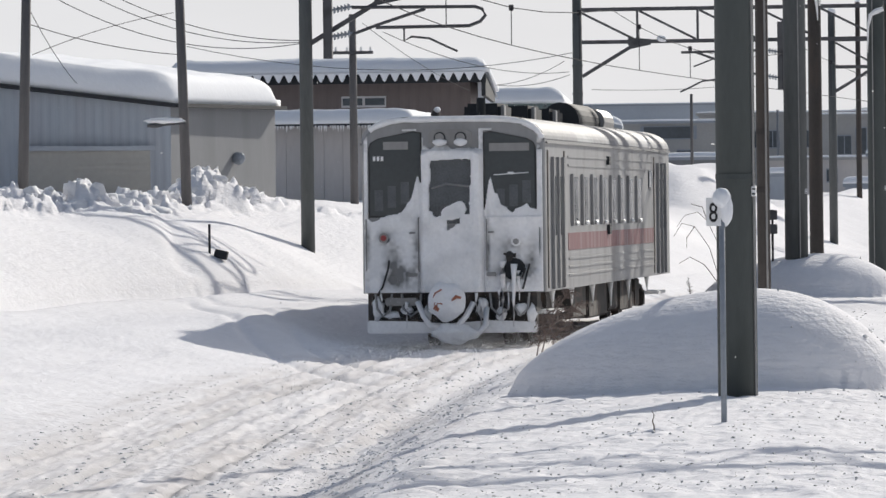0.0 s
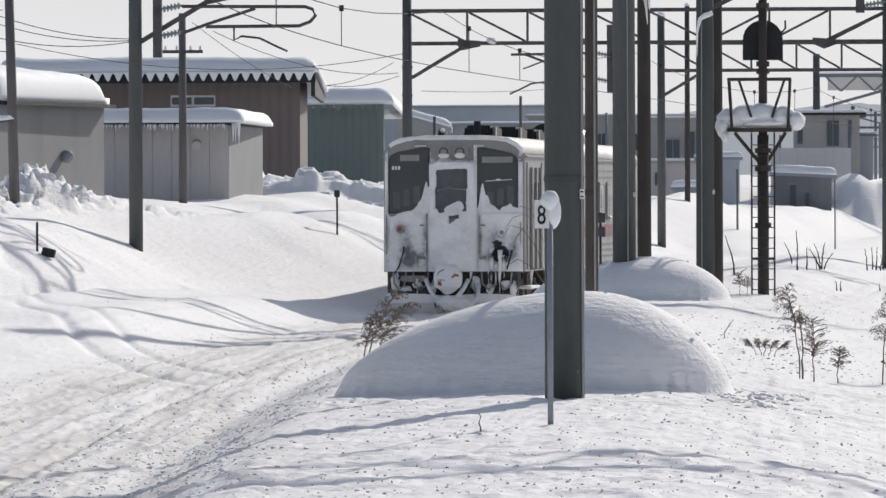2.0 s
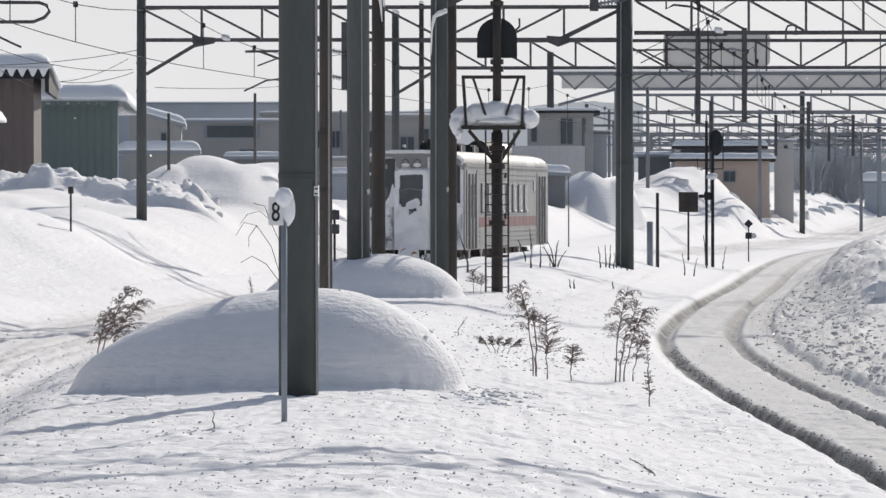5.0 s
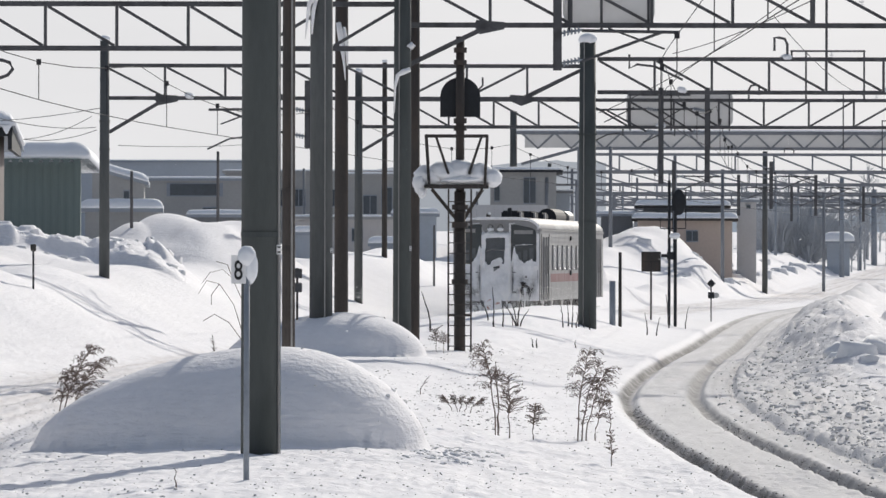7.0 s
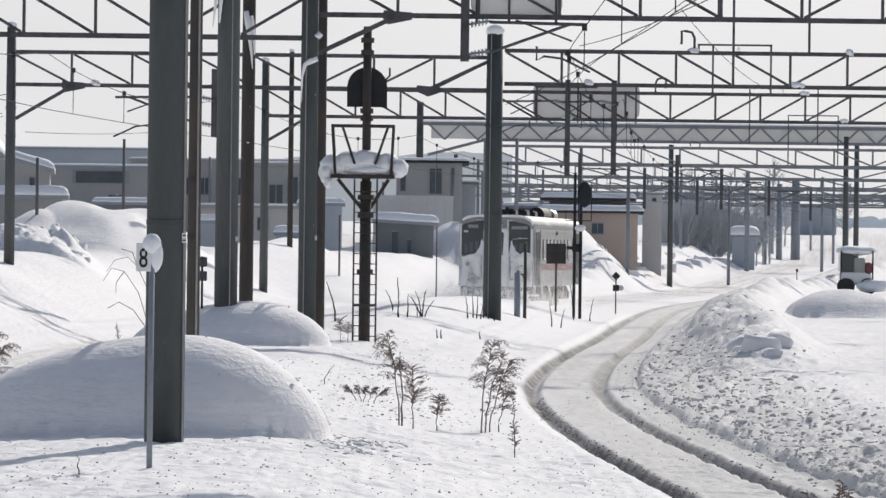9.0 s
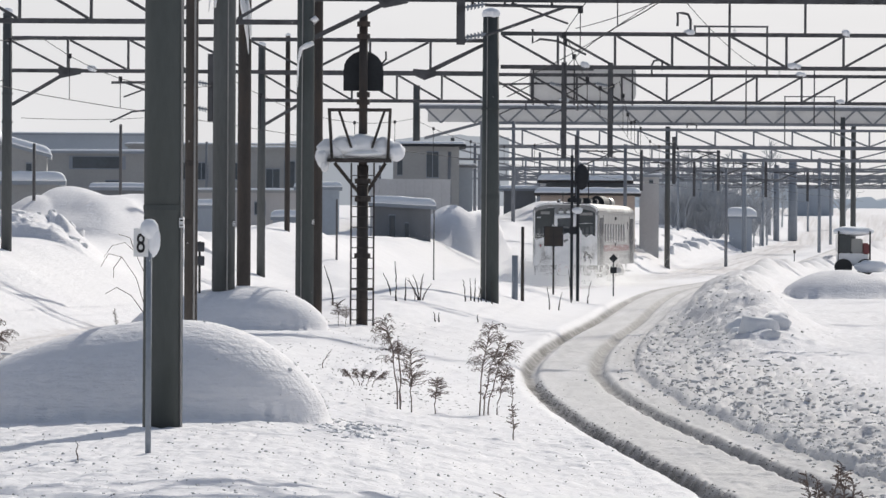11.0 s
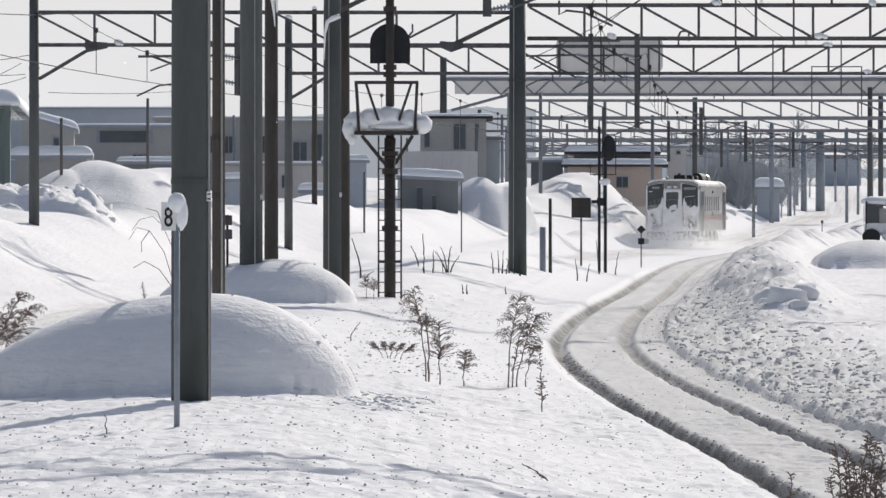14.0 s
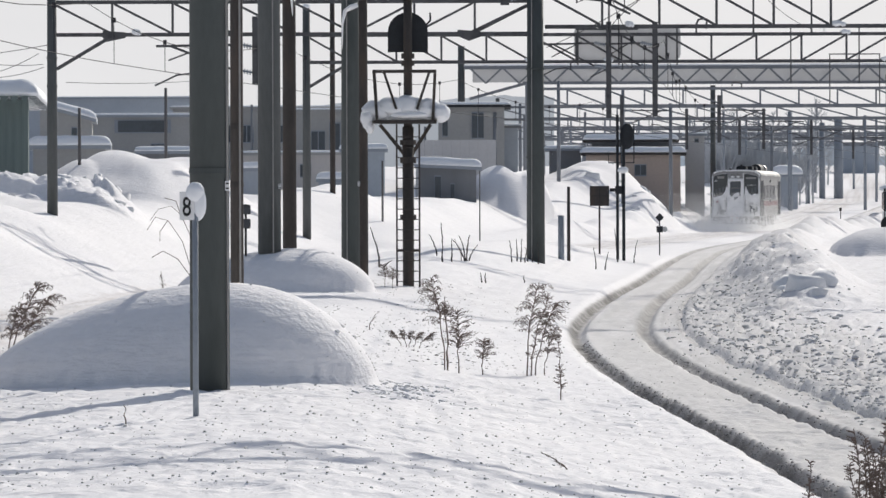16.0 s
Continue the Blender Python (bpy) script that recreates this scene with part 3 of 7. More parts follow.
def build_ground():
    fine = np.linspace(-0.2, 0.1, 780)
    ring = np.concatenate([np.linspace(fine[-1], 2 * math.pi + fine[0], 60)[1:-1], []])
    ang = np.concatenate([fine, ring])
    near = 1 / np.linspace(1 / 34.0, 1 / 420.0, 480)
    extra = np.linspace(50, 62, 90)
    more = np.concatenate([np.linspace(97, 116, 95), np.linspace(117, 143, 36), np.linspace(166, 190, 40), np.linspace(144.5, 153, 60), np.linspace(215, 430, 120)])
    rad = np.unique(np.concatenate([[4.0, 10, 20, 27, 31], near, extra, more, np.geomspace(430, 3500, 40)]))
    A, R = np.meshgrid(ang, rad)
    X, Y = R * np.sin(A), R * np.cos(A)
    Z = np.where(Y > 20, height(X, np.maximum(Y, 20)), 0.35)
    side = step(0.22, 0.5, np.abs(np.arctan2(X, np.maximum(Y, 1e-3))))
    Z = Z * (1 - side) + 0.3 * side
    n, m = len(rad), len(ang)
    co = np.stack([X, Y, Z], -1).reshape(-1, 3)
    i = np.arange(n - 1)[:, None] * m
    j = np.arange(m)[None, :]
    k = (j + 1) % m
    quads = np.stack([i + j, i + k, i + m + k, i + m + j], -1).reshape(-1, 4)
    co = np.vstack([co, [[0, 0, 0.35]]])
    cap = np.stack([np.full(m, len(co) - 1), (np.arange(m) + 1) % m, np.arange(m)], -1)
    me = bpy.data.meshes.new("ground")
    me.from_pydata(co.tolist(), [], quads.tolist() + cap.tolist())
    # packed and soiled snow on the two track beds
    b1, b2 = np.abs(X - TRACK(Y)), np.abs(X - SIDE_TRACK(Y))
    ragged = 0.12 * grain(X, Y, 0.5, 22)
    soil = np.maximum((1 - step(1.3, np.where(X > TRACK(Y), 3.6, 2.6) - 1.0 * step(60, 85, Y), b1 + 2 * ragged)), np.where(X > SIDE_TRACK(Y), 1 - 0.8 * step(1.0, 4.5, b2 + 2 * ragged), 1 - step(0.6, 0.85, b2 + 0.5 * ragged))) * (Y > 20)
    soil = soil * np.clip(0.72 + 0.5 * grain(X - TRACK(Y), Y * 0.03, 0.17, 32), 0, 1.2)
    soil = np.append(soil.reshape(-1), 0.0)
    me.attributes.new("packed", "FLOAT", "POINT").data.foreach_set("value", soil.astype(np.float32))
    # grime along the rails, with the shade in their grooves painted dark too
    speck = np.clip(0.7 + 0.6 * grain(X, Y * 0.4, 0.2, 23), 0, 1)
    bs, bend = X - SIDE_TRACK(Y), step(78, 98, Y)
    speck = 0.55 + 0.45 * speck
    rail_dark = np.maximum(0.9 * np.exp(-((bs + 0.52 + 0.13 * bend) / 0.1) ** 4), 0.65 * np.exp(-((bs - 0.61 + 0.1 * bend) / 0.12) ** 4))
    rail_dark = np.maximum(rail_dark, 0.3 * np.exp(-((bs - 1.14) / 0.04) ** 2) + 0.16 * np.exp(-((bs - 0.86) / 0.03) ** 2))
    rail_dark = np.maximum(rail_dark * (1 - 0.6 * step(120, 300, Y)), 0.3 * np.exp(-((b1 - 0.53) / 0.06) ** 2)) * speck * (1 - step(380, 520, Y)) * (Y > 20)
    wear = (1 - step(0.62, 0.8, -bs)) * (1 - 0.2 * step(1.1, 2.0, bs)) * (1 - step(2.4, 4.2, bs + 3 * ragged)) * np.clip(0.75 + 0.35 * grain(bs, Y * 0.03, 0.2, 33), 0, 1) * (Y > 20) * (1 - step(250, 400, Y))
    me.attributes.new("worn", "FLOAT", "POINT").data.foreach_set("value", np.append(wear.reshape(-1), 0.0).astype(np.float32))
    rail_dark = np.append(rail_dark.reshape(-1), 0.0)
    me.attributes.new("grime_and_shade", "FLOAT", "POINT").data.foreach_set("value", rail_dark.astype(np.float32))
    me.materials.append(GROUND)
    me.shade_smooth()
    return tagged(new("ground", me), "deep trodden and drifted white snow over railway land", "snow", kind="structure")


build_ground()


# ---- the railcar ----
def build_railcar():
    """Local axes: x to the right, y the way it runs, z up from the rails; the tail end stands at y = 0."""
    car = thing("railcar", "silver diesel railcar with a red band, its tail caked in snow", "train")
    W, LEN, FLOOR, EAVE, TOP = 1.4, 20.8, 0.85, 3.1, 3.5

    def section(k, dz=0.0):
        pts = [(-W * k, FLOOR), (W * k, FLOOR), (W * k, EAVE - 0.05)]
        for a in range(0, 181, 9):
            c, sn = math.cos(radians(a)), math.sin(radians(a))
            pts.append((math.copysign(abs(c) ** 0.4, c) * W * k, EAVE + (TOP - dz - EAVE) * sn))
        return pts + [(-W * k, EAVE - 0.05)]

    bm = grab()
    loops = []
    for y, k, dz in ((0.0, 0.955, 0.05), (0.02, 0.985, 0.02), (0.07, 1.0, 0.0), (LEN - 0.07, 1.0, 0.0), (LEN, 0.96, 0.05)):
        loops.append([bm.verts.new((x, y, z)) for x, z in section(k, dz)])
    for p, q in zip(loops, loops[1:]):
        for i in range(len(p)):
            bm.faces.new((p[i], p[(i + 1) % len(p)], q[(i + 1) % len(p)], q[i]))
    bm.faces.new(loops[0][::-1])
    bm.faces.new(loops[-1])
    part("body", bm, STAINLESS, car)

    # roof skin under a thin film of snow
    bm = grab()
    skin = [(math.copysign(abs(math.cos(radians(a))) ** 0.4, math.cos(radians(a))) * W * 1.004, EAVE + 0.03 + (TOP - EAVE) * math.sin(radians(a))) for a in range(6, 175, 8)]
    under = [(x * 0.98, z - 0.07) for x, z in skin[::-1]]
    prism(bm, skin + under, 0.02, LEN - 0.02)
    part("roof", bm, CAR_ROOF, car, "curved roof dusted with snow")
    bm = grab()
    for sx in (-1, 1):
        box(bm, sx * (W + 0.005), 0.1, EAVE + 0.0, sx * (W + 0.035), LEN - 0.1, EAVE + 0.035)
    part("rain_gutter", bm, STAINLESS_DIM, car)

    # end panes: outline polygons, rounded at the outer top corner
    def pane(name, poly, y0, y1, mat, parent, label=""):
        bm = grab()
        prism(bm, poly, y0, y1)
        return part(name, bm, mat, parent, label)

    left = [(-1.27, 2.03), (-0.5, 2.03), (-0.5, 3.27), (-0.62, 3.29), (-1.13, 3.19), (-1.24, 3.13), (-1.27, 3.05)]
    right = [(0.49, 2.03), (1.25, 2.03), (1.25, 3.03), (1.22, 3.11), (1.12, 3.17), (0.6, 3.28), (0.49, 3.26)]
    for poly, nm in ((left, "port"), (right, "star")):
        cx = sum(p[0] for p in poly) / len(poly)
        cz = sum(p[1] for p in poly) / len(poly)
        rim = [(cx + (x - cx) * 1.06, cz + (z - cz) * 1.035) for x, z in poly]
        pane("window_seal", rim, -0.012, 0.05, RUBBER, car)
        glass = pane("end_window", poly, -0.02, 0.04, DARK_GLASS, car, "dark cab window glass half hidden by frozen snow")
        bm = grab()
        if nm == "port":
            box(bm, -1.06, -0.03, 3.03, -0.68, -0.018, 3.15)
        else:
            box(bm, 0.56, -0.03, 2.99, 1.17, -0.018, 3.11)
        part("destination_panel", bm, STAINLESS_DIM, glass, "unlit grey destination panel")
        bm = grab()
        if nm == "port":
            for k in range(3):
                box(bm, -1.22 + k * 0.06, -0.028, 2.86, -1.18 + k * 0.06, -0.02, 2.93)
        else:
            tube(bm, (0.62, -0.035, 2.63), (1.16, -0.035, 2.66), 0.009, n=6)
            box(bm, 0.84, -0.05, 2.635, 0.93, -0.025, 2.675)
        part("number_bars" if nm == "port" else "wiper", bm, WHITE, glass)
        # seat and driver's panel dimly seen behind the glass
        bm = grab()
        for k in range(3):
            x0 = (-1.2 if nm == "port" else 0.66) + k * 0.2
            box(bm, x0, -0.024, 2.1 + 0.05 * k, x0 + 0.13, -0.0195, 2.42 + 0.06 * ((k * 7) % 3))
        part("cab_fitting", bm, DOOR_GLASS, glass)

    # headlamp box over the gangway door
    bm = grab()
    prism(bm, [(-0.36, 3.12), (0.3, 3.12), (0.3, 3.28), (0.2, 3.33), (-0.26, 3.33), (-0.36, 3.28)], -0.05, 0.05)
    lamp_box = part("headlamp_box", bm, STAINLESS_DIM, car)
    for x in (-0.19, 0.13):
        bm = grab()
        tube(bm, (x, -0.05, 3.2), (x, -0.07, 3.2), 0.09, n=18)
        part("headlamp_rim", bm, BLACK, lamp_box)
        bm = grab()
        tube(bm, (x, -0.06, 3.2), (x, -0.078, 3.2), 0.07, n=18)
        part("headlamp", bm, STAINLESS_DIM, lamp_box)
        bm = grab()
        blob(bm, (x, -0.06, 3.13), (0.11, 0.05, 0.06), x * 9, 0.3)
        part("snow_lid", bm, ICE_CRUST, lamp_box, smooth=True)

    # snow crust over the end, thick on the door surround, open round the panes
    nx, nz = 250, 226
    xs, zs = np.linspace(-1.36, 1.36, nx), np.linspace(0.86, 3.34, nz)
    X, Z = np.meshgrid(xs, zs)
    rag = 0.04 * grain(X, Z, 0.11, 31) + 0.05 * grain(X, Z, 0.3, 32) + 0.015 * grain(X, Z, 0.05, 37)
    t = 0.035 + 0.02 * grain(X, Z, 0.5, 33) + 0.014 * grain(X, Z, 0.16, 34) + 0.006 * grain(X, Z, 0.06, 35)
    t = t + 0.03 * step(1.9, 1.1, Z) + 0.05 * np.clip(grain(X, Z, 0.35, 36), 0, 1) * (np.abs(X) > 0.5) * (Z < 2.0)
    door = (1 - step(0.42, 0.5, np.abs(X + 0.02))) * (1 - step(3.02, 3.13, Z + 0.5 * np.clip(np.abs(X + 0.02) - 0.25, 0, 1)))
    t = t + 0.1 * door + 0.03 * door * step(0.3, 0.36, np.abs(X + 0.02)) * step(1.8, 1.9, Z)
    gap = np.exp(-((np.abs(X + 0.02) - 0.5) / 0.018) ** 2) * (Z < 2.0)
    t = t * (1 - 0.9 * gap)
    # height up to which snow hides each pane
    crest_l = np.interp(X, [-1.36, -1.2, -1.0, -0.8, -0.66, -0.58, -0.53, -0.5], [1.98, 2.0, 2.03, 2.1, 2.25, 2.5, 2.62, 2.5])
    crest_r = np.interp(X, [0.48, 0.55, 0.58, 0.64, 0.78, 0.92, 1.05, 1.12, 1.18, 1.25], [2.1, 2.48, 2.56, 2.32, 2.16, 2.06, 2.1, 2.2, 2.12, 2.08])
    open_l = (X > -1.3) & (X < -0.48) & (Z > crest_l + rag) & (Z < 3.3)
    open_r = (X > 0.47) & (X < 1.28) & (Z > crest_r + rag) & (Z < 3.3)
    slope = np.abs(X + 0.03) / (0.31 + 0.4 * rag)
    open_c = (slope < 1) & (Z < 2.86 + 0.4 * rag) & (Z > 1.98 + rag + 0.25 * np.abs(X + 0.03 + 0.1) - 0.2 * (np.abs(X - 0.01) < 0.1))
    clump = ((X - 0.05) / 0.2) ** 2 + ((Z - 2.1 - 0.3 * (X - 0.05)) / 0.13) ** 2 < 1 + 7 * rag
    bare_top = (Z > 3.02) & (grain(X, Z, 0.22, 38) + 2 * rag > 0.12) & (np.abs(X + 0.02) > 0.42)
    bare_box = (Z > 3.09 + rag) & (np.abs(X + 0.03) < 0.42)
    rim = EAVE + (TOP - EAVE) * (1 - np.clip(np.abs(X) / W, 0, 1) ** 5) ** 0.5 - 0.06
    bare_box |= Z > rim
    t = t * (1 - 0.6 * (Z > 3.02))
    t = t + step(-0.1, 0.6, 1 - np.abs(Z - crest_l) * 3) * 0.03 * (X < -0.48) + step(-0.1, 0.6, 1 - np.abs(Z - crest_r) * 3) * 0.03 * (X > 0.48)
    keep = ~(open_l | open_r | (open_c & ~clump) | bare_top | bare_box)
    # spots where the crust is thinner and dark grey
    def grey_spot(cx, cz, rx, rz, k):
        return k * np.exp(-((X - cx) / rx) ** 2 - ((Z - cz) / rz) ** 2)
    thin = grey_spot(-0.84, 1.1, 0.2, 0.16, 1.0) + grey_spot(-0.9, 1.4, 0.14, 0.25, 0.5) + grey_spot(-0.58, 1.5, 0.06, 0.4, 0.45) + grey_spot(0.92, 1.18, 0.2, 0.17, 1.0) + grey_spot(0.85, 1.55, 0.2, 0.14, 0.4) + grey_spot(1.2, 1.3, 0.08, 0.3, 0.4)
    thin = thin + grey_spot(-1.06, 1.69, 0.12, 0.12, 0.5) + grey_spot(-1.32, 1.5, 0.05, 0.6, 0.4) + grey_spot(0.53, 1.5, 0.03, 0.5, 0.5) + 0.35 * step(2.95, 3.1, Z)
    thin = np.clip(thin * (1 + 0.7 * grain(X, Z, 0.13, 39) + 0.5 * grain(X, Z, 0.05, 40)), 0, 0.9)
    t = t - 0.03 * thin
    door_hole = (((X + 0.93) / 0.07) ** 2 + ((Z - 1.05) / 0.06) ** 2 < 1 + 3 * rag) | (((X - 0.93) / 0.12) ** 2 + ((Z - 1.2) / 0.13) ** 2 < 1 + 3 * rag)
    keep &= ~door_hole
    bm = grab()
    lay = bm.verts.layers.float.new("thin")
    idx = {}

    def vert(i, j):
        if (i, j) not in idx:
            idx[i, j] = bm.verts.new((xs[j], -max(float(t[i, j]), 0.006), zs[i]))
            idx[i, j][lay] = float(thin[i, j])
        return idx[i, j]
    for i in range(nz - 1):
        for j in range(nx - 1):
            if keep[i, j] and keep[i + 1, j] and keep[i, j + 1] and keep[i + 1, j + 1]:
                bm.faces.new((vert(i, j), vert(i, j + 1), vert(i + 1, j + 1), vert(i + 1, j)))
    edge = [e for e in bm.edges if e.is_boundary]
    out = bmesh.ops.extrude_edge_only(bm, edges=edge)["geom"]
    for v in out:
        if isinstance(v, bmesh.types.BMVert):
            v.co.y = 0.01
    part("snow_crust", bm, PATCHY_CRUST, car, "thick frozen snow plastered over the end", smooth=True)
    # frozen snow along the brow of the roof
    bm = grab()
    brow = []
    for a in range(12, 150, 6):
        c, sn = math.cos(radians(a)), math.sin(radians(a))
        brow.append((math.copysign(abs(c) ** 0.4, c) * W * 0.985, -0.03, EAVE + (TOP - EAVE) * sn - 0.015))
    polyline(bm, brow, [0.045 + 0.03 * noise.noise(Vector((k * 0.7, 3.0, 0.0))) for k in range(len(brow))], 8)
    part("snow_brow", bm, ICE_CRUST, car, "ragged white snow along the roof edge", smooth=True)
    # gangway door glass, streaked with frost
    bm = grab()
    prism(bm, [(-0.36, 1.9), (0.3, 1.9), (0.3, 2.8), (0.22, 2.92), (-0.28, 2.92), (-0.36, 2.8)], -0.055, 0.0)
    door_glass = part("door_window", bm, DOOR_GLASS, car, "grey door window streaked with frost")
    bm = grab()
    polyline(bm, [(-0.33, -0.06, 2.44), (-0.1, -0.062, 2.5), (0.27, -0.06, 2.46)], 0.018, 6)
    part("inner_handrail", bm, STAINLESS_DIM, door_glass)

    # small fittings on the end
    for x, z in ((-1.06, 1.69), (0.96, 1.62)):
        bm = grab()
        tube(bm, (x, 0, z), (x, -0.1, z), 0.075, n=16)
        lamp = part("tail_lamp", bm, ICE_CRUST if x > 0 else STAINLESS_DIM, car)
        bm = grab()
        tube(bm, (x, -0.1, z), (x, -0.115, z), 0.045, n=14)
        part("lens", bm, LAMP_RED if x < 0 else STAINLESS_DIM, lamp)
    bm = grab()
    tube(bm, (0.93, 0.0, 1.2), (0.93, -0.08, 1.2), 0.17, n=18)
    part("jumper_socket", bm, BLACK, car)
    bm = grab()
    tube(bm, (0.86, -0.02, 1.42), (0.86, -0.12, 1.36), 0.07, 0.05, n=10)
    tube(bm, (0.72, -0.02, 1.43), (0.95, -0.07, 1.41), 0.03, n=8)
    part("jumper_plug", bm, UNDER, car)
    for pts in ([(-0.98, -0.08, 1.35), (-1.0, -0.1, 1.2), (-1.08, -0.1, 0.95), (-1.14, -0.09, 0.86)], [(1.16, -0.08, 1.28), (1.12, -0.1, 1.12), (1.06, -0.1, 0.9)], [(1.02, -0.07, 1.33), (1.1, -0.12, 1.2), (1.04, -0.12, 1.05)]):
        bm = grab()
        polyline(bm, pts, 0.016)
        part("hose", bm, RUBBER, car)
    rnd = random.Random(4)
    for x, z, ln, r in ((0.76, 1.32, 0.95, 0.055), (0.92, 1.28, 0.95, 0.045), (1.0, 1.18, 0.45, 0.03), (0.84, 1.0, 0.4, 0.02), (0.7, 0.9, 0.3, 0.02), (-1.1, 0.9, 0.35, 0.02), (-0.72, 0.72, 0.4, 0.025), (0.35, 0.85, 0.3, 0.025), (0.42, 0.75, 0.45, 0.03)):
        bm = grab()
        pts = [(x + rnd.uniform(-0.01, 0.01), -0.12, z - ln * k / 5) for k in range(6)]
        polyline(bm, pts, [r * (1.25 if k == 0 else 1 - 0.16 * k) for k in range(6)], 7)
        part("icicle", bm, ICE_CRUST, car, smooth=True)
    for x in (-0.62, 0.58):
        bm = grab()
        box(bm, x - 0.07, -0.13, 1.1, x + 0.07, -0.05, 1.16)
        part("step_iron", bm, STAINLESS_DIM, car, bevel=0.01)
        bm = grab()
        box(bm, x - 0.05, -0.12, 1.75, x + 0.05, -0.05, 1.78)
        part("step_iron", bm, STAINLESS_DIM, car, bevel=0.01)
    # grab rails
    for x in (-0.53, 0.51, -1.33, 1.32):
        bm = grab()
        polyline(bm, [(x, 0.0, 2.0), (x, -0.06, 1.97), (x, -0.06, 1.2), (x, 0.0, 1.17)], 0.012)
        part("grab_rail", bm, STAINLESS_DIM, car)

    # buffer beam, coupler and snow plough
    bm = grab()
    box(bm, -1.28, 0.05, 0.55, 1.26, 0.5, 0.86)
    part("buffer_beam", bm, UNDER, car)
    bm = grab()
    blob(bm, (-0.07, -0.38, 0.72), (0.29, 0.2, 0.29), 3, 0.2, 3)
    coupler = part("coupler", bm, ICE_CRUST, car, "coupler balled in frozen snow", smooth=True)
    bm = grab()
    polyline(bm, [(0.03, -0.57, 0.74), (0.1, -0.545, 0.8), (0.16, -0.5, 0.78)], [0.015, 0.03, 0.018])
    polyline(bm, [(-0.26, -0.49, 0.78), (-0.22, -0.54, 0.86), (-0.12, -0.56, 0.91)], 0.012)
    blob(bm, (-0.16, -0.545, 0.66), (0.09, 0.035, 0.075), 5, 0.7)
    part("coupler_paint", bm, ORANGE, coupler)
    bm = grab()
    tube(bm, (-0.07, -0.3, 0.7), (-0.07, 0.3, 0.7), 0.12, n=12)
    part("drawbar", bm, UNDER, coupler)
    bm = grab()
    prism(bm, [(-1.33, 0.24), (1.27, 0.24), (1.27, 0.4), (0.5, 0.43), (-0.1, 0.36), (-0.6, 0.42), (-1.33, 0.44)], -0.06, 0.06)
    part("snow_plough", bm, ICE_CRUST, car, "plough blade crusted white", bevel=0.02)
    for x in (-1.28, -0.85, -0.52, 0.38, 0.66, 1.22):
        bm = grab()
        box(bm, x - 0.04, 0.0, 0.4, x + 0.04, 0.08, 0.86)
        part("plough_stay", bm, UNDER, car)
    bm = grab()
    box(bm, -1.05, -0.1, 0.66, -0.55, 0.05, 0.78)
    part("cable_tray", bm, STAINLESS_DIM, car, bevel=0.02)
    for pts in ([(-0.55, -0.1, 0.72), (-0.45, -0.16, 0.5), (-0.35, -0.18, 0.36), (-0.1, -0.25, 0.3)], [(0.3, -0.1, 0.7), (0.2, -0.2, 0.5), (0.08, -0.3, 0.34)], [(0.5, -0.08, 0.62), (0.5, -0.2, 0.36), (0.36, -0.28, 0.2), (0.14, -0.32, 0.16)]):
        bm = grab()
        polyline(bm, pts, 0.045, 7)
        part("brake_hose", bm, ICE_CRUST, car, "air hose thick with ice", smooth=True)
    bm = grab()
    blob(bm, (0.02, -0.32, 0.24), (0.34, 0.16, 0.15), 8, 0.4, 3)
    part("ice_lump", bm, ICE_CRUST, car, smooth=True)
    for x, z, w, h in ((-1.16, 0.62, 0.09, 0.16), (-0.98, 0.52, 0.13, 0.06), (-0.72, 0.6, 0.1, 0.07), (-0.42, 0.52, 0.07, 0.12), (0.44, 0.62, 0.09, 0.14), (0.72, 0.52, 0.08, 0.1), (1.02, 0.6, 0.1, 0.09), (1.18, 0.52, 0.07, 0.14)):
        bm = grab()
        blob(bm, (x, -0.02, z), (w, 0.08, h), x * 7, 0.7)
        part("ice_lump", bm, ICE_CRUST, car, smooth=True)
    for x0, x1 in ((-1.2, -0.95), (-0.8, -0.5), (0.55, 0.85), (0.9, 1.15)):
        bm = grab()
        polyline(bm, [(x0, -0.04, 0.84), (x0 + 0.03, -0.1, 0.62), ((x0 + x1) / 2, -0.13, 0.5), (x1 - 0.02, -0.1, 0.6), (x1, -0.04, 0.84)], 0.02, 6)
        part("cable", bm, STAINLESS_DIM, car)
    bm = grab()
    box(bm, -1.2, 0.3, 0.3, 1.2, 0.7, 0.8)
    part("end_gear", bm, UNDER, car)

    # sides
    def side(sx):
        face = W + 0.002
        rib = grab()
        for z in (1.06, 1.19, 1.32, 2.78, 2.92):
            box(rib, sx * (face - 0.01), 3.2, z - 0.016, sx * (face + 0.014), 17.5, z + 0.016)
        part("side_rib", rib, STAINLESS, car)
        bm = grab()
        box(bm, sx * (face - 0.01), 3.15, 1.45, sx * (face + 0.006), 17.5, 1.72)
        part("red_band", bm, RED, car, "faded red waist band")
        for k in range(8):
            y0 = 3.65 + k * 1.5
            bm = grab()
            box(bm, sx * (face - 0.03), y0, 1.84, sx * (face + 0.012), y0 + 0.98, 2.64)
            frame_ob = part("side_window", bm, STAINLESS, car)
            for q in (0, 1):
                bm = grab()
                box(bm, sx * (face + 0.004), y0 + 0.05 + q * 0.45, 1.9, sx * (face + 0.016), y0 + 0.47 + q * 0.45, 2.6)
                part("pane", bm, DARK_GLASS, frame_ob)
            # white blob stands for the sunlit glint on the sill
            bm = grab()
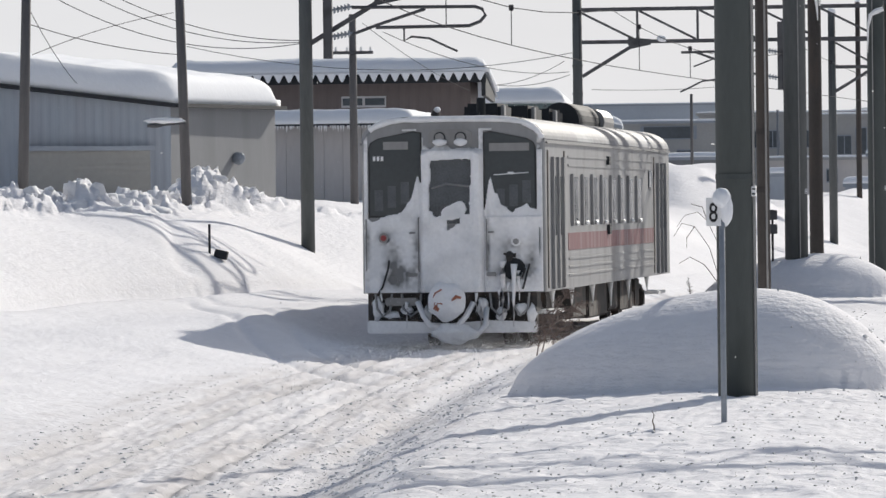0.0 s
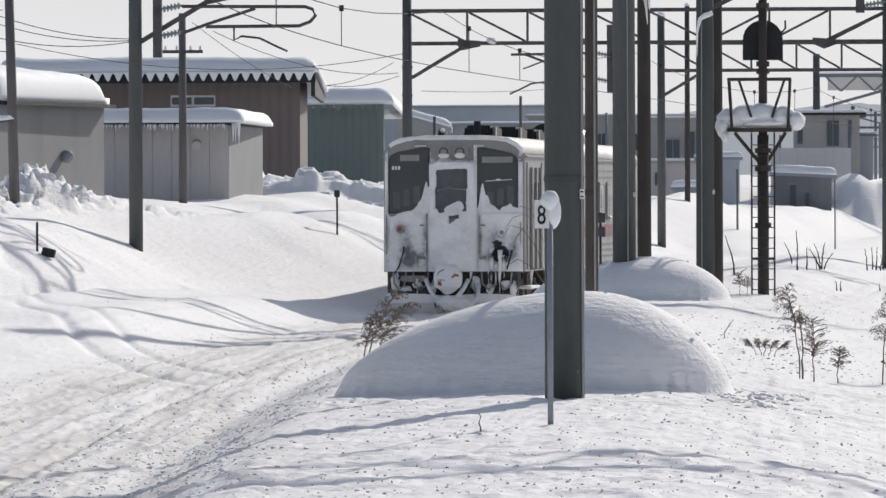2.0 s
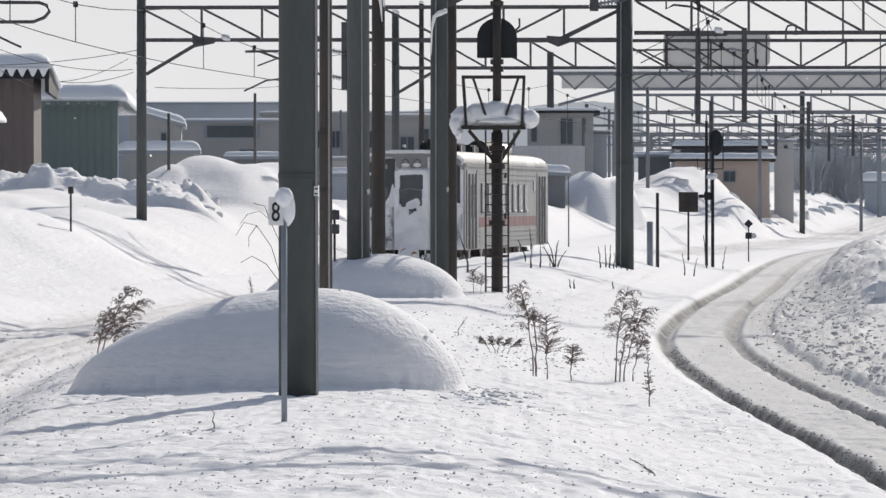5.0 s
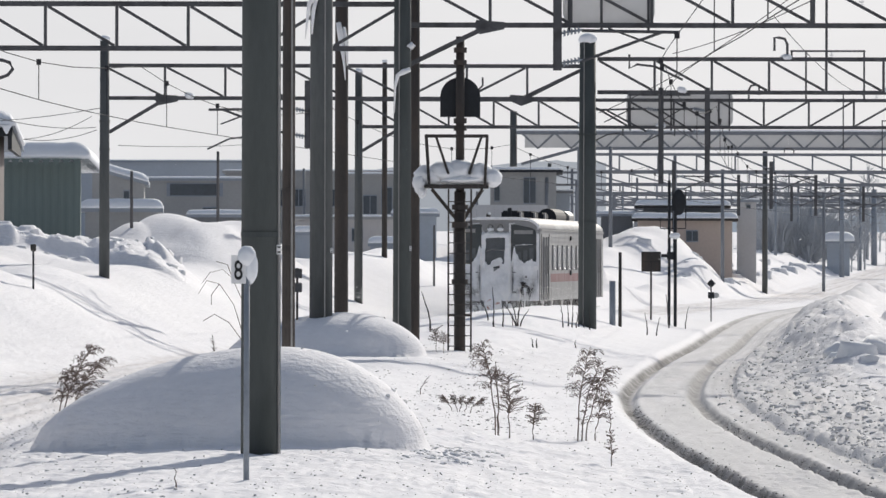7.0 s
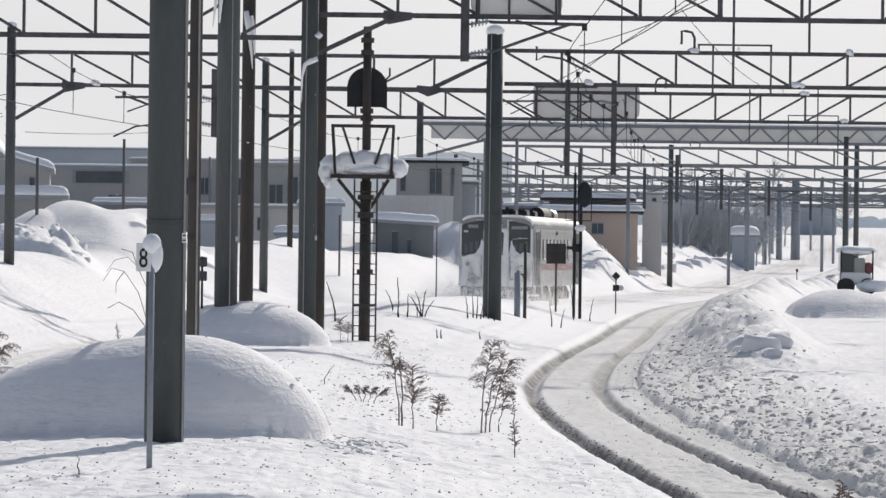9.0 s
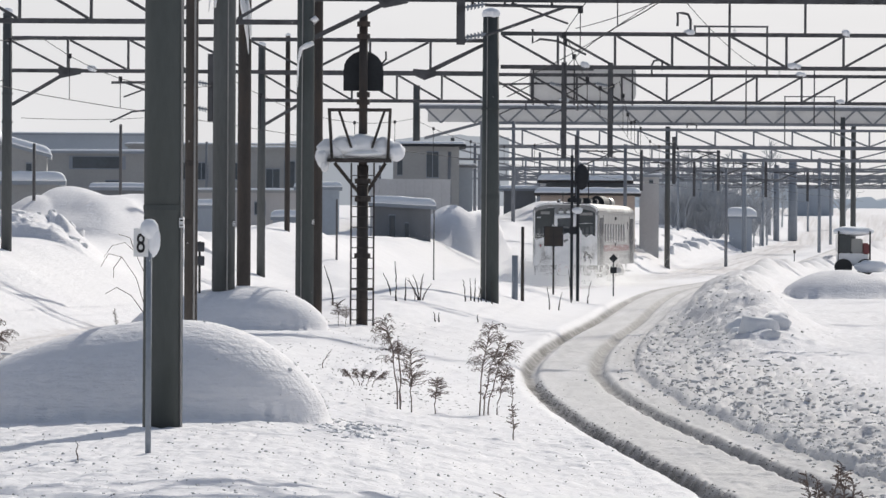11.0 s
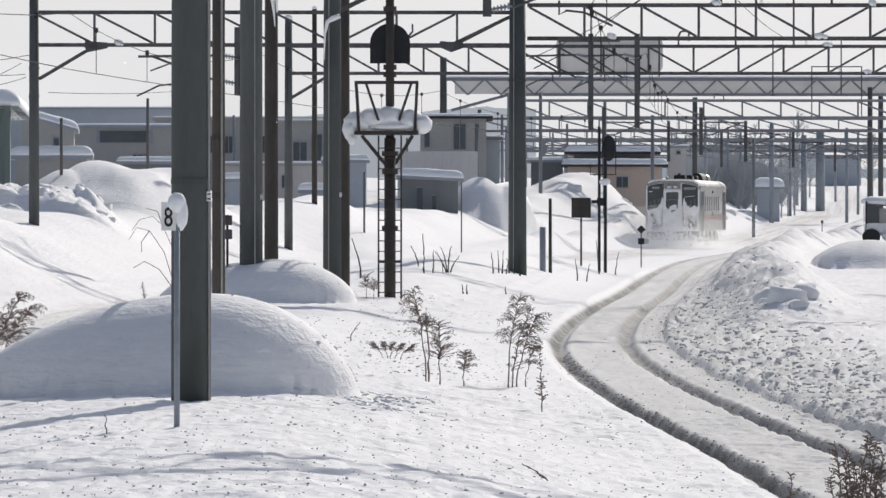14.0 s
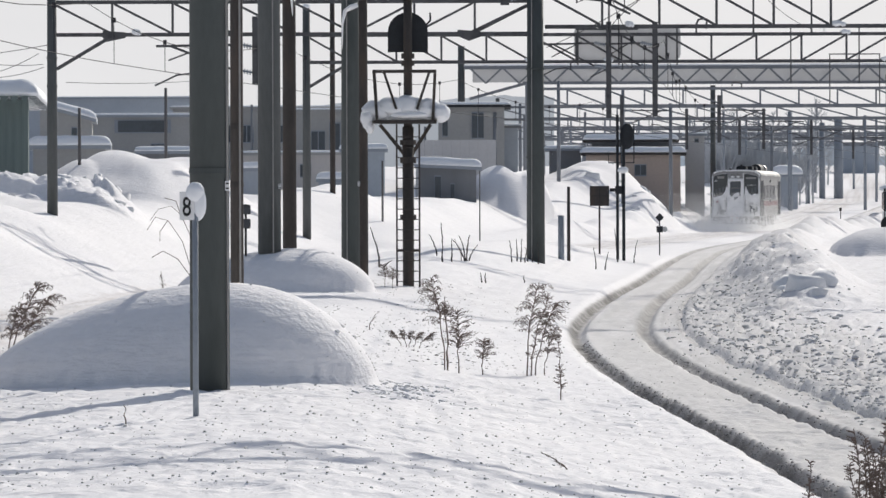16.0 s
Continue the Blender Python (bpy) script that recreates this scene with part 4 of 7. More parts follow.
            blob(bm, (sx * (face + 0.045), y0 + 0.5, 1.865), (0.035, 0.1, 0.04), k, 0.2)
            part("sill_glint", bm, WHITE, frame_ob)
            bm = grab()
            box(bm, sx * face, y0 - 0.04, 1.83, sx * (face + 0.045), y0 + 0.03, 2.65)
            part("window_post", bm, STAINLESS, frame_ob)
        for y0 in (0.85, 18.2):
            bm = grab()
            box(bm, sx * (face - 0.06), y0, 0.9, sx * (face + 0.006), y0 + 1.5, 2.86)
            door = part("side_door", bm, STAINLESS_DIM, car)
            bm = grab()
            for a in (0.0, 0.72, 1.42):
                box(bm, sx * face, y0 + a, 0.88, sx * (face + 0.05), y0 + a + 0.07, 2.9)
            part("door_post", bm, STAINLESS, door)
            bm = grab()
            box(bm, sx * (face + 0.004), y0 + 0.16, 1.7, sx * (face + 0.014), y0 + 0.6, 2.6)
            box(bm, sx * (face + 0.004), y0 + 0.86, 1.7, sx * (face + 0.014), y0 + 1.32, 2.6)
            part("door_pane", bm, DARK_GLASS, door)
        for y0 in (0.3, 2.6, 17.6):
            bm = grab()
            box(bm, sx * face, y0, 0.9, sx * (face + 0.012), y0 + 0.12, 3.0)
            part("seam", bm, UNDER, car)
        bm = grab()
        box(bm, sx * face, 9.2, 2.82, sx * (face + 0.05), 9.5, 2.96)
        part("side_lamp", bm, BLACK, car)
        bm = grab()
        box(bm, sx * face, 9.2, 1.66, sx * (face + 0.05), 9.45, 1.82)
        part("side_lamp", bm, BLACK, car)
        bm = grab()
        box(bm, sx * face, 16.6, 2.45, sx * (face + 0.02), 17.1, 2.75)
        part("side_sign", bm, DARK_GLASS, car)
        for y0 in (0.9, 18.2):
            bm = grab()
            box(bm, sx * 1.15, y0, 0.5, sx * 1.42, y0 + 1.4, 0.56)
            part("door_step", bm, ICE_CRUST, car, bevel=0.01)

    side(1)
    side(-1)
    # bogies and underfloor gear
    for yc in (3.2, 17.6):
        bm = grab()
        for sx in (-1, 1):
            box(bm, sx * 0.85, yc - 1.6, 0.42, sx * 1.02, yc + 1.6, 0.68)
            box(bm, sx * 0.8, yc - 0.4, 0.3, sx * 1.08, yc + 0.4, 0.8)
        box(bm, -0.9, yc - 0.25, 0.45, 0.9, yc + 0.25, 0.7)
        bogie = part("bogie", bm, UNDER, car, bevel=0.02)
        for dy in (-1.05, 1.05):
            bm = grab()
            for sx in (-1, 1):
                tube(bm, (sx * 0.52, yc + dy, 0.43), (sx * 0.66, yc + dy, 0.43), 0.43, n=28)
            tube(bm, (-0.9, yc + dy, 0.43), (0.9, yc + dy, 0.43), 0.07, n=10)
            part("wheelset", bm, UNDER, bogie)
            for sx in (-1, 1):
                bm = grab()
                box(bm, sx * 0.84, yc + dy - 0.2, 0.28, sx * 1.1, yc + dy + 0.2, 0.6)
                part("axle_box", bm, UNDER, bogie, bevel=0.03)
    for y0, y1, z0 in ((5.4, 7.4, 0.32), (7.9, 10.8, 0.28), (11.2, 12.6, 0.35), (13.0, 15.2, 0.3)):
        bm = grab()
        box(bm, -1.2, y0, z0, 1.22, y1, 0.86)
        part("underfloor_box", bm, UNDER, car, bevel=0.03)
    for k in range(6):
        y0 = 1.6 + k * 3.1 + rnd.uniform(-0.3, 0.3)
        bm = grab()
        h = rnd.uniform(0.25, 0.5)
        polyline(bm, [(1.28, y0 + 0.02 * j, 0.86 - h * j / 4) for j in range(5)], [0.06, 0.04, 0.028, 0.018, 0.006], 7)
        part("ice_tongue", bm, ICE_CRUST, car, smooth=True)
    # roof gear
    for x0, x1, y0, y1, z1 in ((-0.15, 0.42, 2.6, 4.1, 3.76), (0.0, 0.62, 5.0, 6.6, 3.76), (0.1, 0.72, 7.2, 8.8, 3.74)):
        bm = grab()
        box(bm, x0, y0, 3.38, x1, y1, z1)
        part("roof_box", bm, BLACK, car, bevel=0.05)
        bm = grab()
        box(bm, x1 - 0.01, y0 + 0.1, 3.4, x1 + 0.05, y0 + 0.35, z1 - 0.03)
        part("box_bracket", bm, STAINLESS, car, bevel=0.01)
    bm = grab()
    tube(bm, (0.5, 10.4, 3.58), (0.5, 13.9, 3.58), 0.32, n=20)
    part("roof_tank", bm, BLACK, car, smooth=False)
    bm = grab()
    tube(bm, (0.66, 13.9, 3.6), (0.66, 15.6, 3.6), 0.24, n=16)
    tube(bm, (0.66, 15.7, 3.4), (0.66, 15.7, 3.75), 0.06, n=10)
    part("exhaust", bm, STAINLESS_DIM, car)
    bm = grab()
    tube(bm, (0.18, 2.1, 3.45), (0.18, 2.1, 3.84), 0.07, n=12)
    box(bm, -0.06, 1.9, 3.58, 0.18, 2.0, 3.61)
    box(bm, -0.06, 1.9, 3.46, -0.03, 2.0, 3.6)
    part("stove_pipe", bm, BLACK, car)
    bm = grab()
    blob(bm, (-0.37, 0.9, 3.56), (0.07, 0.1, 0.12), 2, 0.2)
    part("whistle", bm, UNDER, car, "whistle under a snow cap", smooth=True)
    bm = grab()
    blob(bm, (-0.34, 0.86, 3.64), (0.05, 0.1, 0.05), 4, 0.2)
    part("snow_cap", bm, ROOF_SNOW, car, smooth=True)
    return car


railcar = build_railcar()


def flakes(name, label, n, seed, low, grow, wide, big=1.0):
    """Powder snow thrown up behind and beside the tail, as loose flakes."""
    rng = np.random.default_rng(seed)
    along = -0.2 - rng.gamma(1.5, 2.6, n)
    beside = rng.random(n) < 0.3
    along = np.where(beside, rng.uniform(-1, 14, n), along)
    x = rng.normal(-0.2, 1, n) * wide * (1.0 + 0.07 * np.clip(-along, 0, 14))
    x = np.where(beside, np.where(rng.random(n) < 0.75, -1, 1) * (1.45 + rng.exponential(0.5, n)), x)
    z = 0.02 + rng.exponential(1, n) * np.where(beside, low * 0.8, low + grow * np.clip(-along, 0, 5))
    z = np.mod(z, 2.2)
    size = big * rng.uniform(0.002, 0.005, n)
    c = np.stack([x, along, z], 1)
    arm = rng.normal(0, 1, (n, 2, 3))
    arm = arm / np.linalg.norm(arm, axis=2, keepdims=True) * size[:, None, None] * 1.8
    co = np.stack([c, c + arm[:, 0], c + arm[:, 1]], 1).reshape(-1, 3)
    faces = np.arange(n * 3).reshape(-1, 3)
    me = bpy.data.meshes.new(name)
    me.from_pydata(co.tolist(), [], faces.tolist())
    me.materials.append(POWDER)
    return tagged(new(name, me), label, "snow", kind="stuff")


spray = flakes("snow_spray", "fine powder snow streaming low behind the railcar", 90000, 11, 0.09, 0.03, 1.0, 0.6)
cloud_ob = flakes("snow_cloud", "powder snow lifting into a cloud behind the railcar", 460000, 12, 0.42, 0.08, 1.5, 2.0)


def falling_snow(n=900):
    """A few dry flakes drifting down in front of the place."""
    rng = np.random.default_rng(21)
    y = rng.uniform(12, 42, n)
    c = np.stack([rng.uniform(-0.19, 0.085, n) * y, y, rng.uniform(-2, 24, n)], 1)
    arm = rng.normal(0, 1, (n, 2, 3))
    arm = arm / np.linalg.norm(arm, axis=2, keepdims=True) * rng.uniform(0.003, 0.008, n)[:, None, None]
    me = bpy.data.meshes.new("falling_snow")
    me.from_pydata(np.stack([c, c + arm[:, 0], c + arm[:, 1]], 1).reshape(-1, 3).tolist(), [], np.arange(n * 3).reshape(-1, 3).tolist())
    me.materials.append(POWDER)
    return tagged(new("falling_snow", me), "sparse dry snowflakes drifting through the air", "snow", kind="stuff")


flurry = falling_snow()


# ---- poles and gantries ----
def pole(x, y, r, top, mat, label, lean=(0.0, 0.0), name="railway_pole", taper=0.86, group="poles along the line", bands=(), cap=False, n=28, conduit=None, plate=None, sides=0):
    """A pole set in the snow; top is its height over the rails."""
    z0 = lie(x, y)
    ob = thing(name, label, "pole", pose(x, y, z0), group)
    h = top - z0
    bm = grab()
    tube(bm, (0, 0, -0.6), (lean[0] * h, lean[1] * h, h), r, r * taper, n)
    part("shaft", bm, mat, ob, smooth=False if sides else True)
    for z in bands:
        bm = grab()
        tube(bm, (lean[0] * (z - z0), 0, z - z0 - 0.025), (lean[0] * (z - z0), 0, z - z0 + 0.025), r * 1.015, n=n)
        part("band", bm, mat, ob)
    if conduit:
        bm = grab()
        a = radians(conduit)
        tube(bm, (r * math.sin(a) * 1.05, -r * math.cos(a) * 1.05, -0.3), (r * math.sin(a) * 0.92, -r * math.cos(a) * 0.92, h), 0.012, n=6)
        part("earth_wire", bm, STAINLESS_DIM, ob, "pale earth wire in a strap")
    if plate is not None:
        bm = grab()
        box(bm, r * 0.66, -r * 0.8, plate - z0 - 0.045, r * 0.88, -r * 0.6, plate - z0 + 0.045, Matrix.Rotation(radians(12), 4, "Z"))
        pl = part("number_plate", bm, WHITE, ob, "small white plate with dark bars")
        for k in (-0.03, 0.015):
            bm = grab()
            box(bm, r * 0.69, -r * 0.815, plate - z0 + k, r * 0.85, -r * 0.805, plate - z0 + k + 0.014, Matrix.Rotation(radians(12), 4, "Z"))
            part("bar", bm, INK, pl)
    if cap:
        bm = grab()
        blob(bm, (lean[0] * h, 0, h + r * 0.35), (r * 1.05, r * 1.05, r * 0.7), x, 0.15)
        part("snow_cap", bm, ROOF_SNOW, ob, smooth=True)
    return ob


pole(-2.32, 52.00, 0.185, 11.5, CONCRETE, "stout dark concrete pole standing beside the distance post", bands=(2.42, 5.0), conduit=62, plate=2.28, taper=0.93)
pole(-2.30, 57.90, 0.069, 11.0, RUST, "slim rusty brown steel pole behind a snow mound", bands=(2.3, 2.9), conduit=30, n=16)
POLE_C = pole(-3.53, 104.00, 0.214, 12.0, CONCRETE_PALE, "pale streaked concrete pole in front of a snow mound", conduit=20, plate=2.35, taper=0.93)
POLE_D = pole(-3.40, 112.00, 0.141, 12.0, RUST, "rusty brown steel pole behind a snow mound", n=16)
POLE_E = pole(-2.15, 110.00, 0.182, 11.0, CONCRETE, "concrete gantry pole with frozen snow on its clamp", conduit=-20, plate=2.4)
pole(-1.96, 113.00, 0.108, 11.0, RUST, "dark steel pole close behind a concrete one", n=16)
pole(1.87, 140.00, 0.232, 7.58, CONCRETE, "concrete gantry pole between the two tracks", bands=(5.3, 3.1), conduit=-25, cap=True)
pole(-10.15, 140.00, 0.134, 7.61, CONCRETE_PALE, "concrete gantry pole beside the snow bank", cap=True, bands=(4.9, 5.6))
pole(-13.33, 110.00, 0.138, 9.4, CONCRETE_PALE, "concrete gantry pole in front of the sheds", bands=(5.4,), taper=0.9)
pole(-5.05, 185.00, 0.141, 8.31, CONCRETE_PALE, "grey concrete gantry pole beyond the mounds", cap=True)
pole(-4.65, 205.00, 0.103, 9.34, RUST, "thin brown steel mast with a snow cap", cap=True, n=12)
pole(0.07, 335.00, 0.235, 10.98, CONCRETE_PALE, "concrete leg of the signal bridge", n=16)
pole(2.66, 149.00, 0.082, 1.62, STEEL_FAR, "squat grey cable post in the snow", name="cable_post", n=12, taper=1.0)
pole(2.88, 150.00, 0.048, 2.38, RUST, "short rusty stub post in the snow", name="stub_post", n=10)
pole(-18.15, 105.00, 0.105, 6.64, WOOD_POLE, "leaning dark utility pole by the shed", lean=(0.035, 0), name="utility_pole", group="utility poles", n=16)
pole(-15.43, 108.00, 0.103, 6.76, WOOD_POLE, "dark utility pole with a street lamp", lean=(-0.026, 0), name="utility_pole", group="utility poles", n=16)
P4 = pole(-14.43, 128.00, 0.096, 6.56, WOOD_POLE, "utility pole with a crossarm and insulators", name="utility_pole", group="utility poles", n=14)
bm = grab()
bar(bm, (-0.45, -0.12, 5.68 - lie(-14.43, 128.00)), (0.48, -0.12, 5.68 - lie(-14.43, 128.00)), 0.07)
part("crossarm", bm, STEEL, P4)
for k in (-0.38, -0.12, 0.2, 0.42):
    bm = grab()
    zz = 5.68 - lie(-14.43, 128.00)
    tube(bm, (k, -0.12, zz + 0.03), (k, -0.12, zz + 0.13), 0.03, 0.02, 8)
    part("insulator", bm, WHITE, P4)
# far legs and masts of the yard; the furthest take the haze-tinted steel
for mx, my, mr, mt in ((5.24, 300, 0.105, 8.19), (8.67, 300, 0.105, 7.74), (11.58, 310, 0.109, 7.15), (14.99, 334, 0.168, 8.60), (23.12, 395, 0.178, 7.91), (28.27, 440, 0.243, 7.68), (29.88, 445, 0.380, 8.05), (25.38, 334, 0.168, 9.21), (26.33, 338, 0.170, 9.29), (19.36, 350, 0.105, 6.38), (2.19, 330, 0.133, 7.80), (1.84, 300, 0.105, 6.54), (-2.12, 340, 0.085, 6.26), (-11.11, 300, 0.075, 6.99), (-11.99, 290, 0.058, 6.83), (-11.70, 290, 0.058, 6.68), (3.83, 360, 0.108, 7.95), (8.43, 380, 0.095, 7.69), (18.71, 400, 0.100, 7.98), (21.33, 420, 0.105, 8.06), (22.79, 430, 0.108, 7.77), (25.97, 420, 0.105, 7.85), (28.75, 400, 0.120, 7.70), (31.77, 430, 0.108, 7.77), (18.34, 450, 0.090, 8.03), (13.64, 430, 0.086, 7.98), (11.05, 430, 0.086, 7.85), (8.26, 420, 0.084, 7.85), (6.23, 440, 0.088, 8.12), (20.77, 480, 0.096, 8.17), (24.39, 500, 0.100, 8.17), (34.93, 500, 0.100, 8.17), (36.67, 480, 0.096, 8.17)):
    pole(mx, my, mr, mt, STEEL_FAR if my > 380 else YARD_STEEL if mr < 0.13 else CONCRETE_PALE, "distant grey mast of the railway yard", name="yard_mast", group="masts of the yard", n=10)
for mx, my, mr, mt in ((-11.84, 175, 0.053, 4.91), (-12.03, 230, 0.069, 6.56), (-2.77, 200, 0.040, 3.38), (0.65, 190, 0.024, 2.98)):
    pole(mx, my, mr, mt, WOOD_POLE, "dark utility post among the houses", name="utility_pole", group="utility poles", n=10)


def gantry(y, xl, xr, zb, zt, thick, mat, bay=1.46, flip=None, legs=(), label="braced steel gantry beam over the tracks", knees=(), snow=0.0):
    """A flat braced beam across the tracks with diagonals that lean to the middle."""
    ob = thing("overhead_gantry", label, "gantry", pose(xl, y, zb), "gantries over the line")
    span, h = xr - xl, zt - zb
    for z in (0, h):
        bm = grab()
        bar(bm, (0, 0, z), (span, 0, z), thick, thick * 0.8)
        part("chord", bm, mat, ob)
    n = max(2, round(span / bay))
    flip = n // 2 if flip is None else flip
    for k in range(n + 1):
        if k > 0 and k < n:
            bm = grab()
            bar(bm, (0, 0, thick / 2), (0, 0, h - thick / 2), thick * 0.62)
            o = part("strut", bm, mat, ob)
            o.matrix_basis = pose(span * k / n, 0, 0)
        if k < n:
            up = k >= flip
            bm = grab()
            b = span / n
            p, q = ((0.05, 0, thick / 2), (b - 0.05, 0, h - thick / 2)) if up else ((0.05, 0, h - thick / 2), (b - 0.05, 0, thick / 2))
            bar(bm, p, q, thick * 0.6)
            o = part("brace", bm, mat, ob)
            o.matrix_basis = pose(span * k / n, 0.001, 0)
    for x0, z0, x1 in knees:
        bm = grab()
        bar(bm, (x0 - xl, 0, z0 - zb), (x1 - xl, 0, 0), thick * 0.9)
        part("knee_brace", bm, mat, ob)
        bm = grab()
        s = 1 if x1 > x0 else -1
        prism(bm, [(x1 - xl - 0.28, 0.1), (x1 - xl + 0.28, 0.06), (x1 - xl + 0.28, -0.08), (x1 - xl - s * 0.1 - 0.1, -0.18), (x1 - xl - 0.3, -0.05)], -0.03, 0.03)
        part("gusset", bm, mat, ob)
    for lx in legs:
        bm = grab()
        tube(bm, (lx - xl, 0, h + 0.25), (lx - xl, 0, lie(lx, y) - zb - 0.4), thick * 1.3, n=12)
        part("leg", bm, mat, ob)
    rnd = random.Random(int(y))
    x = 0.8
    while snow and x < span:
        if rnd.random() < snow:
            bm = grab()
            w = rnd.uniform(0.08, 0.17)
            zc = rnd.choice((0, h)) + thick * 0.6
            blob(bm, (x, 0, zc), (w, 0.09, 0.08), x, 0.6)
            blob(bm, (x + w * 0.8, 0, zc - 0.02), (w * 0.5, 0.09, 0.07), x + 3, 0.6)
            part("snow_lump", bm, ROOF_SNOW, ob, smooth=True)
        x += 1.3
    return ob


gantry(52, -13.5, 9.5, 6.1, 6.95, 0.11, STEEL, label="braced steel gantry beam high over the distance post", legs=(-13.5, 9.5))
gantry(110, -13.33, -2.15, 6.30, 7.17, 0.1, STEEL, flip=6, knees=((-13.33, 5.33, -11.69),))
gantry(110.6, -2.03, -2.03 + 15.88, 6.79, 6.79 + 0.9, 0.1, STEEL, bay=1.588, flip=6, legs=(-2.03 + 15.88,), knees=((-1.99, 6.03, -0.44),))
gantry(140, -10.15, 1.87, 6.18, 6.99, 0.095, STEEL, flip=5, knees=((-10.03, 5.33, -8.60), (1.70, 6.89, 0.22)), snow=0.15)
gantry(140.5, 2.12, 2.12 + 17.12, 6.36, 7.19, 0.1, STEEL, bay=1.427, flip=5, snow=0.4, legs=(2.12 + 17.12,))
gantry(185, -5.05, 26.0, 6.53, 7.42, 0.11, STEEL, flip=9, legs=(26.0,), knees=((-4.98, 5.71, -3.60),), snow=0.35)
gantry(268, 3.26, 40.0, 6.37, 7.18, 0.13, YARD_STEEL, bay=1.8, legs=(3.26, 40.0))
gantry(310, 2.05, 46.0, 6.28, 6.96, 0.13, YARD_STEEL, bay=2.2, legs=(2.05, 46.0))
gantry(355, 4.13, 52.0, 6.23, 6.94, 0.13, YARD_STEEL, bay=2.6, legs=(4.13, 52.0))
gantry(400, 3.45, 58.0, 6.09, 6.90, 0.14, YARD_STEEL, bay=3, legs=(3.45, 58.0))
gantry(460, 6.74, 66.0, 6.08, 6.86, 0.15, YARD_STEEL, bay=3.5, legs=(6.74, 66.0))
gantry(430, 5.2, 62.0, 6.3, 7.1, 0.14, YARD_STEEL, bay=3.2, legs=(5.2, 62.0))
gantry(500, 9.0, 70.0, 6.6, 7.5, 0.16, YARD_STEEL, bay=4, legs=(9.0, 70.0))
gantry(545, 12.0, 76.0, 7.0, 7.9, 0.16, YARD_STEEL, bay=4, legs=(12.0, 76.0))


def signal_bridge():
    """A deep zigzag girder with plates behind its lattice."""
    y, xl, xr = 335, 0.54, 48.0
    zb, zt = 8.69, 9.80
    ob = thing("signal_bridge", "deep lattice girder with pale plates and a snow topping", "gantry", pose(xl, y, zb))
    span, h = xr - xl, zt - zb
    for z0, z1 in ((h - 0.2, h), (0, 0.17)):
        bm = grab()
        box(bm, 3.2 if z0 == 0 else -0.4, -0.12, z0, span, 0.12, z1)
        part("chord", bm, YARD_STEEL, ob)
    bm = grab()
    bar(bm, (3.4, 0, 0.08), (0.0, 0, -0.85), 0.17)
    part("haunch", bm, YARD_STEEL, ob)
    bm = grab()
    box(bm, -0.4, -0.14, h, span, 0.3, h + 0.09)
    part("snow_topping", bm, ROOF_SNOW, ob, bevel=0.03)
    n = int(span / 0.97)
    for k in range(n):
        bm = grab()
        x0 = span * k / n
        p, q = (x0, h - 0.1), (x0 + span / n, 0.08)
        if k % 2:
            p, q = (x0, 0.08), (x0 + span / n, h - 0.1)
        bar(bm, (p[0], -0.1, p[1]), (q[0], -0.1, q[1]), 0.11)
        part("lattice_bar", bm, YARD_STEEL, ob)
    for k in range(9):
        bm = grab()
        x0 = 0.2 + k * (span - 0.4) / 9
        box(bm, x0, 0.1, 0.13, x0 + (span - 0.4) / 9 - 0.006, 0.16, h - 0.15)
        part("plate", bm, SHEET, ob)


signal_bridge()


def gantry_board(px0, px1, z0, z1, y):
    """A pale rounded board carried behind a gantry beam."""
    ob = thing("gantry_board", "pale grey board with rounded corners on a gantry", "sign", pose(px0, y, z0))
    w, h = px1 - px0, z1 - z0
    pts = []
    r = 0.2
    for cx, cz, a0 in ((w - r, h - r, 0), (r, h - r, 90), (r, r, 180), (w - r, r, 270)):
        pts += [(cx + r * math.cos(radians(a0 + a)), cz + r * math.sin(radians(a0 + a))) for a in (0, 30, 60, 90)]
    bm = grab()
    prism(bm, pts, -0.03, 0.03)
    part("panel", bm, SHEET, ob)
    for x0 in (0.12, w * 0.42, w - 0.12):
        bm = grab()
        bar(bm, (x0, -0.05, -0.15), (x0, -0.05, h + 0.05), 0.05)
        part("stay", bm, STEEL, ob)
    bm = grab()
    bar(bm, (0.05, -0.05, h - 0.08), (w * 0.6, -0.05, h - 0.08), 0.1)
    part("top_rail", bm, STEEL, ob)


gantry_board(0.99, 2.79, 6.81, 7.58, 110.7)
gantry_board(3.75, 7.25, 6.57, 7.70, 185.12)


